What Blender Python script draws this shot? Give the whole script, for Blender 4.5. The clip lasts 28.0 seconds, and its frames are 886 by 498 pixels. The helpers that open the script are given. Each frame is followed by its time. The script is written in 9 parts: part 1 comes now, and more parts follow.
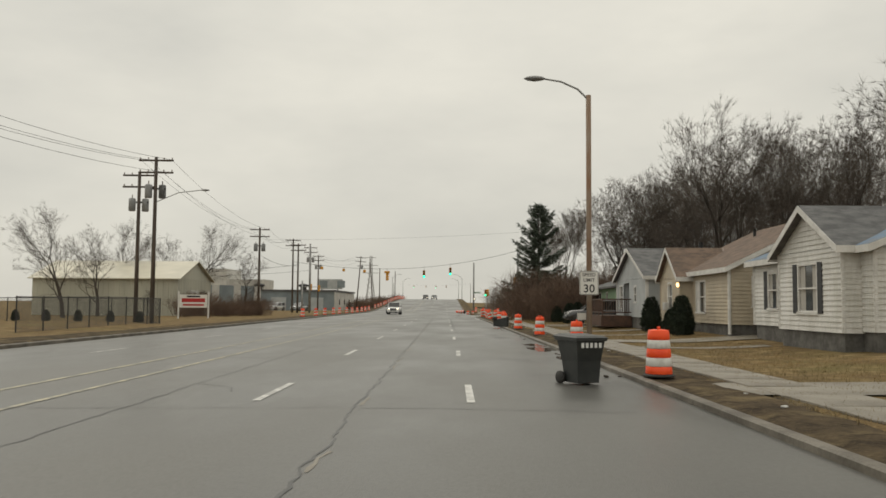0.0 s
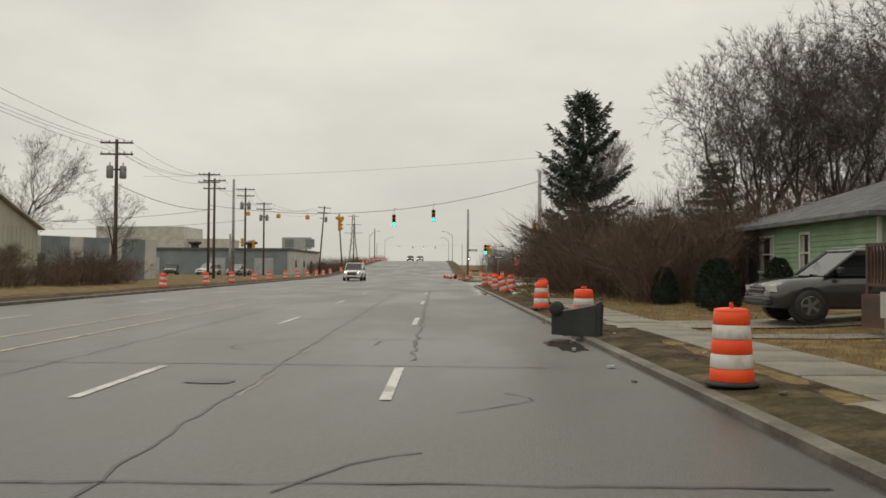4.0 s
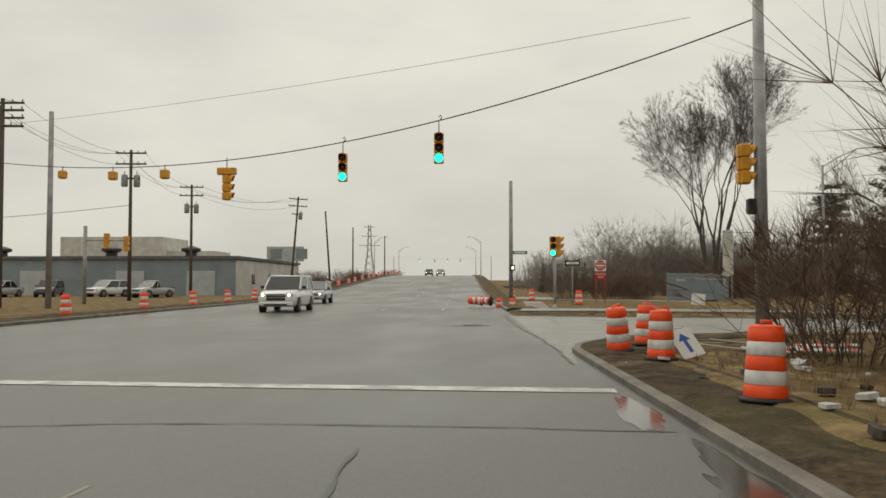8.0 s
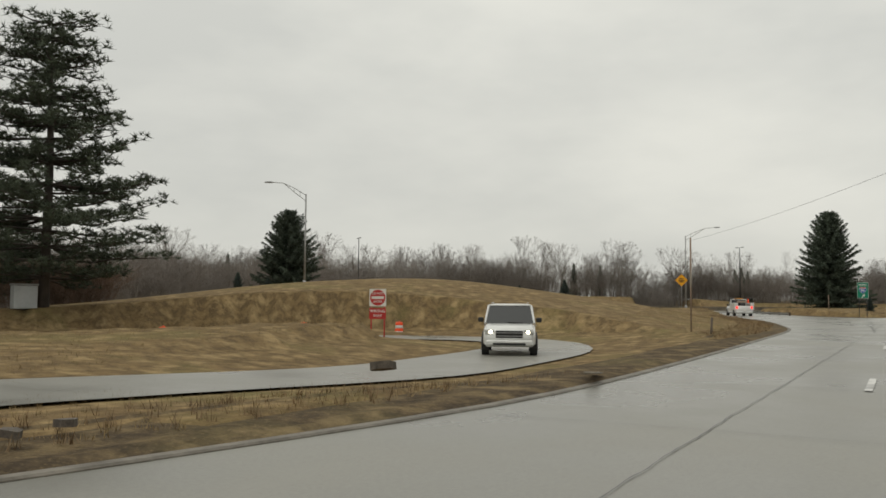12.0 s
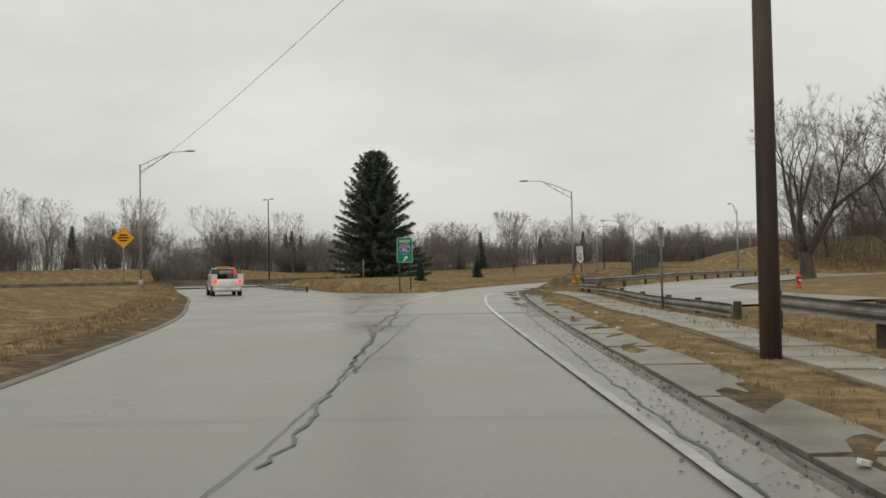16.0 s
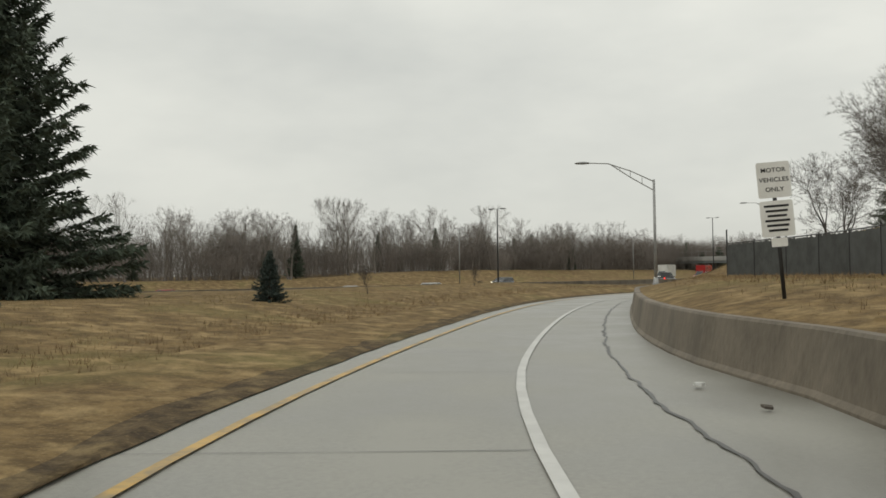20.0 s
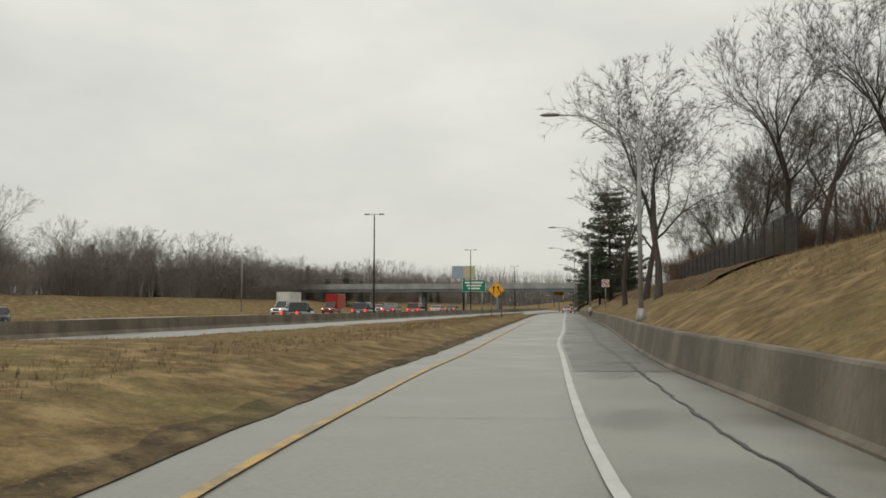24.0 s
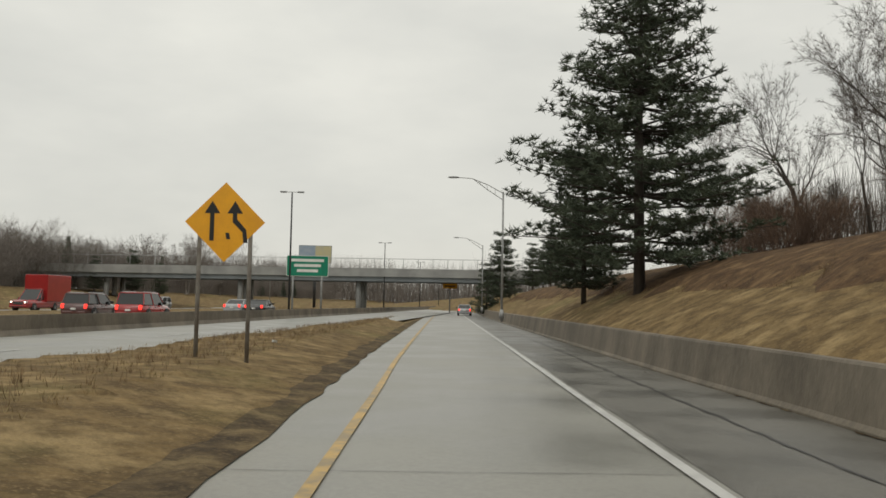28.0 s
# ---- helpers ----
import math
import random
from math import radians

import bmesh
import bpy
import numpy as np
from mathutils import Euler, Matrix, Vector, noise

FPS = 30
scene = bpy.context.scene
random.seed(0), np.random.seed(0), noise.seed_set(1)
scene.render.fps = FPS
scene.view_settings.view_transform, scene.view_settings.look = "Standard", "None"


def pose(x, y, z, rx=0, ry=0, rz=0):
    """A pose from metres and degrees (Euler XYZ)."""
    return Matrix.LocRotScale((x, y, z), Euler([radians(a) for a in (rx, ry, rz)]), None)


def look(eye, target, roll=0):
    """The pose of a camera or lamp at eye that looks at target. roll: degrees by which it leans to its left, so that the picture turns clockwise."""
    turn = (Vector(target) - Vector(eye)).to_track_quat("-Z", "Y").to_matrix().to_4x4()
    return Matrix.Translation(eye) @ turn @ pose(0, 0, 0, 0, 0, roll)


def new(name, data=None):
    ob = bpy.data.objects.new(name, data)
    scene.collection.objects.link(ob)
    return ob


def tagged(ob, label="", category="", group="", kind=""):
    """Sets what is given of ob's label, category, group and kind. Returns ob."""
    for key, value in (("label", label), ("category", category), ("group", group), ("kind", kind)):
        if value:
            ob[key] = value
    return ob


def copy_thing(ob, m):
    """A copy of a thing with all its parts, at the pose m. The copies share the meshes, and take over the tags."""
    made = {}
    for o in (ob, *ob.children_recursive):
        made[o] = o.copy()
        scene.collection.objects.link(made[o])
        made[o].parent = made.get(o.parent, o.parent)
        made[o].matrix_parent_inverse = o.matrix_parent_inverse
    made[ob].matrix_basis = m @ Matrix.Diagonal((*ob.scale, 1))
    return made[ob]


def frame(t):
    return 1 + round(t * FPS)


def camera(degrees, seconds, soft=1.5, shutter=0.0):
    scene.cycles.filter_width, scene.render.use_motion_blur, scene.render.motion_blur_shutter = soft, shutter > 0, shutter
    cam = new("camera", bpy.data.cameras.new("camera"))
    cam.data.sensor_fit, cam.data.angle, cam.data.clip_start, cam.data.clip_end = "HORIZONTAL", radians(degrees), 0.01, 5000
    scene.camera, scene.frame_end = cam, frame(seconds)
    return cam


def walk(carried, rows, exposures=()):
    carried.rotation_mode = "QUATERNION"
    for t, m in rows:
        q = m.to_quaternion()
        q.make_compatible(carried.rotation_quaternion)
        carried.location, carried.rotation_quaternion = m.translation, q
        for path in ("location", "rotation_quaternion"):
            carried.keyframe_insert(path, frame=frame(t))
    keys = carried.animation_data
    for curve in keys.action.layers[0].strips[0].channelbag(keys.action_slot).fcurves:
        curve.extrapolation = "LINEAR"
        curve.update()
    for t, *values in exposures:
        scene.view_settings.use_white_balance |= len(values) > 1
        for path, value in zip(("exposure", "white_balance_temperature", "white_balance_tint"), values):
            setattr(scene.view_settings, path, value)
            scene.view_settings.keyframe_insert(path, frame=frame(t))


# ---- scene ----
# ---- the walk ----
cam = camera(55.0, 28.0, soft=1.6)
PATH = [
    (0, (-0.057, 0.000, 1.535), (-0.103, 1.995, 1.666), 0.44),
    (0.5, (-0.038, 4.275, 1.537), (-0.059, 6.274, 1.614), 0.22),
    (1, (-0.012, 8.542, 1.512), (-0.030, 10.542, 1.552), -0.06),
    (1.5, (0.056, 13.520, 1.491), (0.035, 15.519, 1.560), -0.09),
    (2, (0.012, 19.045, 1.481), (-0.016, 21.045, 1.529), 0.23),
    (2.5, (0.029, 24.505, 1.481), (-0.003, 26.504, 1.521), 0.56),
    (3, (0.087, 29.820, 1.488), (0.058, 31.818, 1.556), 0.48),
    (3.5, (0.041, 35.278, 1.423), (0.017, 37.277, 1.451), 0.36),
    (5.5, (0.244, 58.596, 1.536), (0.205, 60.591, 1.668), 0.05),
    (6, (0.170, 64.914, 1.510), (0.114, 66.911, 1.608), -0.26),
    (6.5, (0.056, 70.804, 1.507), (-0.016, 72.798, 1.637), -0.17),
    (7, (-0.063, 76.665, 1.496), (-0.167, 78.659, 1.611), -0.56),
    (7.5, (-0.192, 82.512, 1.474), (-0.280, 84.504, 1.621), 0.16),
    (8, (-0.317, 88.333, 1.480), (-0.404, 90.330, 1.561), -0.01),
    (8.5, (-0.436, 93.825, 1.472), (-0.521, 95.818, 1.613), -0.23),
    (9, (-0.564, 99.140, 1.522), (-0.632, 101.135, 1.648), -0.53),
    (9.5, (-0.487, 103.981, 1.537), (-0.471, 105.980, 1.607), -0.60),
    (10, (0.052, 108.076, 1.508), (0.329, 110.056, 1.559), -0.39),
    (10.5, (1.507, 111.700, 1.458), (2.147, 113.593, 1.536), 0.25),
    (11, (3.460, 114.474, 1.507), (4.540, 116.155, 1.594), -0.10),
    (11.5, (5.426, 116.649, 1.411), (6.894, 118.001, 1.541), -0.63),
    (12, (7.840, 118.064, 1.493), (9.585, 119.033, 1.614), 0.48),
    (12.5, (10.996, 118.981, 1.506), (12.917, 119.529, 1.617), 0.18),
    (13, (14.522, 119.540, 1.502), (16.505, 119.750, 1.651), 0.49),
    (13.5, (18.498, 119.702, 1.500), (20.495, 119.715, 1.616), 0.49),
    (15.5, (44.023, 118.387, 1.488), (46.021, 118.423, 1.570), -1.44),
    (16, (51.583, 118.410, 1.480), (53.582, 118.477, 1.531), -1.03),
    (16.5, (59.349, 118.685, 1.441), (61.348, 118.755, 1.457), -2.02),
    (17, (67.341, 118.998, 1.440), (69.334, 119.069, 1.590), -1.05),
    (17.5, (75.329, 119.275, 1.488), (77.326, 119.327, 1.576), -1.26),
    (18, (83.529, 119.284, 1.503), (85.527, 119.303, 1.592), -1.70),
    (18.5, (91.789, 119.206, 1.521), (93.786, 119.154, 1.603), -2.23),
    (18.7, (95.016, 119.044, 1.474), (97.014, 118.972, 1.542), -2.81),
    (19, (100.137, 118.734, 1.526), (102.131, 118.593, 1.588), -2.26),
    (19.5, (107.011, 118.094, 1.578), (108.993, 117.841, 1.648), -1.35),
    (20, (113.689, 117.019, 1.509), (115.657, 116.666, 1.576), -0.77),
    (20.5, (120.343, 115.592, 1.383), (122.292, 115.143, 1.434), -0.50),
    (22.5, (151.085, 105.032, 1.516), (152.892, 104.179, 1.596), -0.22),
    (23, (157.782, 101.631, 1.471), (159.533, 100.668, 1.562), -0.38),
    (23.5, (164.517, 97.668, 1.503), (166.190, 96.582, 1.653), -0.80),
    (24, (171.166, 93.148, 1.481), (172.777, 91.971, 1.615), -0.00),
    (24.5, (177.687, 88.165, 1.483), (179.245, 86.920, 1.633), -0.09),
    (25, (184.215, 82.850, 1.512), (185.730, 81.552, 1.654), 1.05),
    (25.5, (190.503, 77.226, 1.507), (192.000, 75.910, 1.670), 0.66),
    (26, (196.759, 71.331, 1.504), (198.229, 69.983, 1.652), 0.90),
    (26.5, (203.167, 65.242, 1.473), (204.615, 63.872, 1.636), 1.86),
    (27, (209.611, 58.892, 1.467), (211.053, 57.514, 1.616), 0.45),
    (27.5, (216.075, 52.525, 1.474), (217.511, 51.140, 1.623), 0.45),
    (28, (222.427, 46.492, 1.549), (223.859, 45.101, 1.678), 1.06),
]
TINTS = [(0, 0.0, 6970, 7), (8, 0.0, 6970, 7), (9, 0.0, 6680, 6), (16, 0.0, 6620, 6), (17.5, 0.0, 6540, 4), (20, 0.0, 6560, 5), (23, 0.0, 6560, 4), (24.5, 0.0, 6640, 6.4), (28, 0.0, 6640, 6.4)]
walk(cam, [(t, look(eye, target, roll)) for t, eye, target, roll in PATH], TINTS)

# ---- overcast sky and weak veiled sun ----
world = bpy.data.worlds.new("overcast")
scene.world = world
world.use_nodes = True
wn, wl = world.node_tree.nodes, world.node_tree.links
wn.clear()
w_out = wn.new("ShaderNodeOutputWorld")
w_bg = wn.new("ShaderNodeBackground")
w_sky = wn.new("ShaderNodeTexSky")
w_sky.sky_type = "NISHITA"
w_sky.sun_disc = False
w_sky.sun_elevation, w_sky.sun_rotation = radians(35), radians(150)
w_co = wn.new("ShaderNodeTexCoord")
w_sep = wn.new("ShaderNodeSeparateXYZ")
w_map = wn.new("ShaderNodeMapping")
w_map.inputs["Scale"].default_value = (1.0, 1.0, 2.6)
w_noise = wn.new("ShaderNodeTexNoise")
w_noise.inputs["Scale"].default_value = 2.2
w_noise.inputs["Detail"].default_value = 5.0
w_noise.inputs["Roughness"].default_value = 0.55
w_ramp = wn.new("ShaderNodeValToRGB")
w_ramp.color_ramp.elements[0].position, w_ramp.color_ramp.elements[0].color = 0.32, (0.572, 0.57, 0.552, 1)
w_ramp.color_ramp.elements[1].position, w_ramp.color_ramp.elements[1].color = 0.68, (0.735, 0.722, 0.685, 1)
w_up = wn.new("ShaderNodeMapRange")
w_up.inputs["From Min"].default_value, w_up.inputs["From Max"].default_value = 0.0, 1.0
w_up.inputs["To Min"].default_value, w_up.inputs["To Max"].default_value = 0.97, 1.45
w_mul = wn.new("ShaderNodeMixRGB")
w_mul.blend_type = "MULTIPLY"
w_mul.inputs[0].default_value = 1.0
w_mix = wn.new("ShaderNodeMixRGB")
w_mix.inputs[0].default_value = 0.97
w_dim = wn.new("ShaderNodeMixRGB")
w_dim.blend_type = "MULTIPLY"
w_dim.inputs[0].default_value = 1.0
w_dim.inputs[2].default_value = (0.1, 0.1, 0.1, 1)
wl.new(w_co.outputs["Generated"], w_map.inputs["Vector"])
wl.new(w_map.outputs["Vector"], w_noise.inputs["Vector"])
wl.new(w_noise.outputs["Fac"], w_ramp.inputs["Fac"])
wl.new(w_co.outputs["Generated"], w_sep.inputs[0])
wl.new(w_sep.outputs["Z"], w_up.inputs["Value"])
wl.new(w_ramp.outputs["Color"], w_mul.inputs[1])
wl.new(w_up.outputs["Result"], w_mul.inputs[2])
wl.new(w_sky.outputs["Color"], w_dim.inputs[1])
wl.new(w_dim.outputs["Color"], w_mix.inputs[1])
wl.new(w_mul.outputs["Color"], w_mix.inputs[2])
wl.new(w_mix.outputs["Color"], w_bg.inputs["Color"])
w_bg.inputs["Strength"].default_value = 1.0
wl.new(w_bg.outputs[0], w_out.inputs["Surface"])

sun = new("sun", bpy.data.lights.new("sun", "SUN"))
sun.data.energy, sun.data.angle, sun.data.color = 0.55, radians(40), (1.0, 0.97, 0.93)
sun.matrix_world = look((0, 0, 60), (25, -40, 0))


# ---- materials ----
def mat(name, a, b=None, rough=0.8, scale=3.0, fine=40.0, metal=0.0, bump=0.0, bump_scale=30.0, spec=0.5, vary=0.0,
        rough_to=None, coat=0.0, detail=6.0, stretch=(1, 1, 1), lo=0.35, hi=0.65):
    """Two colours mixed by broad and fine noise in metres; rough_to: gloss that follows the broad patches."""
    m = bpy.data.materials.new(name)
    m.use_nodes = True
    n, l = m.node_tree.nodes, m.node_tree.links
    p = n["Principled BSDF"]
    p.inputs["Roughness"].default_value = rough
    p.inputs["Metallic"].default_value = metal
    p.inputs["Specular IOR Level"].default_value = spec
    p.inputs["Coat Weight"].default_value = coat
    p.inputs["Coat Roughness"].default_value = 0.08
    b = b or tuple(0.8 * c for c in a)
    co = n.new("ShaderNodeTexCoord")
    mp = n.new("ShaderNodeMapping")
    mp.inputs["Scale"].default_value = stretch
    l.new(co.outputs["Object"], mp.inputs["Vector"])
    big = n.new("ShaderNodeTexNoise")
    big.inputs["Scale"].default_value, big.inputs["Detail"].default_value = 1.0 / scale, detail
    small = n.new("ShaderNodeTexNoise")
    small.inputs["Scale"].default_value, small.inputs["Detail"].default_value = fine, 4.0
    l.new(mp.outputs["Vector"], big.inputs["Vector"])
    l.new(mp.outputs["Vector"], small.inputs["Vector"])
    add = n.new("ShaderNodeMath")
    add.operation = "MULTIPLY_ADD"
    add.inputs[1].default_value = 0.35
    l.new(small.outputs["Fac"], add.inputs[0])
    l.new(big.outputs["Fac"], add.inputs[2])
    rng = n.new("ShaderNodeMapRange")
    rng.inputs["From Min"].default_value, rng.inputs["From Max"].default_value = lo + 0.17, hi + 0.17
    l.new(add.outputs[0], rng.inputs["Value"])
    mix = n.new("ShaderNodeMixRGB")
    mix.inputs[1].default_value, mix.inputs[2].default_value = (*a, 1), (*b, 1)
    l.new(rng.outputs[0], mix.inputs[0])
    last = mix.outputs[0]
    if vary:
        info = n.new("ShaderNodeObjectInfo")
        hsv = n.new("ShaderNodeHueSaturation")
        vr = n.new("ShaderNodeMapRange")
        vr.inputs["To Min"].default_value, vr.inputs["To Max"].default_value = 1 - vary, 1 + vary
        l.new(info.outputs["Random"], vr.inputs["Value"])
        l.new(vr.outputs[0], hsv.inputs["Value"])
        l.new(last, hsv.inputs["Color"])
        last = hsv.outputs[0]
    l.new(last, p.inputs["Base Color"])
    if rough_to is not None:
        rr = n.new("ShaderNodeMapRange")
        rr.inputs["From Min"].default_value, rr.inputs["From Max"].default_value = 0.38, 0.62
        rr.inputs["To Min"].default_value, rr.inputs["To Max"].default_value = rough, rough_to
        l.new(big.outputs["Fac"], rr.inputs["Value"])
        l.new(rr.outputs[0], p.inputs["Roughness"])
    if bump:
        bt = n.new("ShaderNodeTexNoise")
        bt.inputs["Scale"].default_value, bt.inputs["Detail"].default_value = bump_scale, 5.0
        l.new(mp.outputs["Vector"], bt.inputs["Vector"])
        bp = n.new("ShaderNodeBump")
        bp.inputs["Strength"].default_value, bp.inputs["Distance"].default_value = 1.0, bump
        l.new(bt.outputs["Fac"], bp.inputs["Height"])
        l.new(bp.outputs[0], p.inputs["Normal"])
    return m


def glow(name, colour, strength):
    m = bpy.data.materials.new(name)
    m.use_nodes = True
    p = m.node_tree.nodes["Principled BSDF"]
    p.inputs["Base Color"].default_value = (*[min(1, c) for c in colour], 1)
    p.inputs["Emission Color"].default_value = (*colour, 1)
    p.inputs["Emission Strength"].default_value = strength
    p.inputs["Roughness"].default_value = 0.3
    return m


ASPHALT = mat("wet_asphalt", (0.064, 0.063, 0.058), (0.128, 0.125, 0.114), rough=0.28, rough_to=0.48, scale=3.5, fine=25, bump=0.004, bump_scale=60, stretch=(1, 0.35, 1))
CONCRETE_ROAD = mat("wet_concrete_road", (0.165, 0.16, 0.142), (0.25, 0.242, 0.214), rough=0.26, rough_to=0.48, scale=4.0, fine=20, bump=0.003, bump_scale=50)
RAMP = mat("ramp_concrete", (0.185, 0.18, 0.16), (0.285, 0.277, 0.246), rough=0.28, rough_to=0.48, scale=2.5, fine=18, bump=0.003, bump_scale=50)
SHOULDER = mat("shoulder_asphalt", (0.085, 0.081, 0.071), (0.165, 0.155, 0.134), rough=0.3, rough_to=0.55, scale=1.8, fine=25, bump=0.005, bump_scale=50)


def turf(name, dark, mid, pale, green, bump=0.05):
    """Dormant grass: clumps, straw streaks and greener patches at three sizes."""
    m = mat(name, mid, dark, rough=0.95, scale=0.45, fine=9, bump=bump, bump_scale=8, spec=0.1, lo=0.3, hi=0.62)
    n, l = m.node_tree.nodes, m.node_tree.links
    p = n["Principled BSDF"]
    last = p.inputs["Base Color"].links[0].from_socket
    co = n.new("ShaderNodeTexCoord")
    for scale, colour, lo, hi, top in ((0.16, green, 0.52, 0.68, 0.75), (1.1, pale, 0.5, 0.66, 0.8), (4.5, dark, 0.56, 0.72, 0.5), (17.0, pale, 0.54, 0.74, 0.6), (40.0, dark, 0.52, 0.7, 0.45)):
        t = n.new("ShaderNodeTexNoise")
        t.inputs["Scale"].default_value, t.inputs["Detail"].default_value, t.inputs["Roughness"].default_value = scale, 5.0, 0.62
        l.new(co.outputs["Object"], t.inputs["Vector"])
        r = n.new("ShaderNodeMapRange")
        r.inputs["From Min"].default_value, r.inputs["From Max"].default_value, r.inputs["To Max"].default_value = lo, hi, top
        l.new(t.outputs["Fac"], r.inputs["Value"])
        x = n.new("ShaderNodeMixRGB")
        x.inputs[2].default_value = (*colour, 1)
        l.new(r.outputs[0], x.inputs[0])
        l.new(last, x.inputs[1])
        last = x.outputs[0]
    l.new(last, p.inputs["Base Color"])
    return m


GROUND = turf("dormant_grass", (0.115, 0.08, 0.042), (0.235, 0.162, 0.078), (0.35, 0.255, 0.13), (0.165, 0.145, 0.058))
LITTER = turf("leaf_litter", (0.07, 0.045, 0.028), (0.15, 0.092, 0.05), (0.23, 0.15, 0.08), (0.12, 0.085, 0.045))
VERGE = turf("muddy_verge", (0.06, 0.045, 0.03), (0.14, 0.102, 0.058), (0.25, 0.185, 0.098), (0.11, 0.095, 0.042))
MUD = turf("wet_mud", (0.04, 0.03, 0.021), (0.10, 0.075, 0.047), (0.19, 0.145, 0.082), (0.075, 0.066, 0.034), 0.04)
KERB = mat("kerb_concrete", (0.19, 0.17, 0.138), (0.085, 0.073, 0.056), rough=0.6, scale=0.8, fine=12, bump=0.01, bump_scale=20)
PAVING = mat("pavement_concrete", (0.29, 0.262, 0.215), (0.17, 0.15, 0.118), rough=0.5, scale=1.3, fine=15, bump=0.006, bump_scale=30, vary=0.08)
WALL = mat("barrier_concrete", (0.205, 0.172, 0.128), (0.105, 0.087, 0.063), rough=0.7, scale=1.4, fine=10, bump=0.008, bump_scale=25, stretch=(1, 1, 0.45))
EDGE_LINE = mat("edge_line_paint", (0.56, 0.555, 0.53), (0.47, 0.465, 0.445), rough=0.45, scale=0.5, fine=9)
WORN_LINE = mat("worn_line_paint", (0.40, 0.395, 0.375), (0.265, 0.262, 0.25), rough=0.45, scale=0.7, fine=9)
WHITE_LINE = mat("white_line_paint", (0.62, 0.61, 0.58), (0.34, 0.335, 0.32), rough=0.45, scale=0.5, fine=9, lo=0.45, hi=0.62)
YELLOW_LINE = mat("yellow_line_paint", (0.50, 0.31, 0.07), (0.26, 0.19, 0.09), rough=0.45, scale=0.6, fine=9, lo=0.42, hi=0.62)
OLD_LINE = mat("worn_line_paint", (0.48, 0.43, 0.29), (0.2, 0.19, 0.155), rough=0.45, scale=0.5, fine=8, lo=0.4, hi=0.6)
TAR = mat("tar_seal", (0.012, 0.012, 0.012), (0.03, 0.03, 0.03), rough=0.35, scale=0.6)


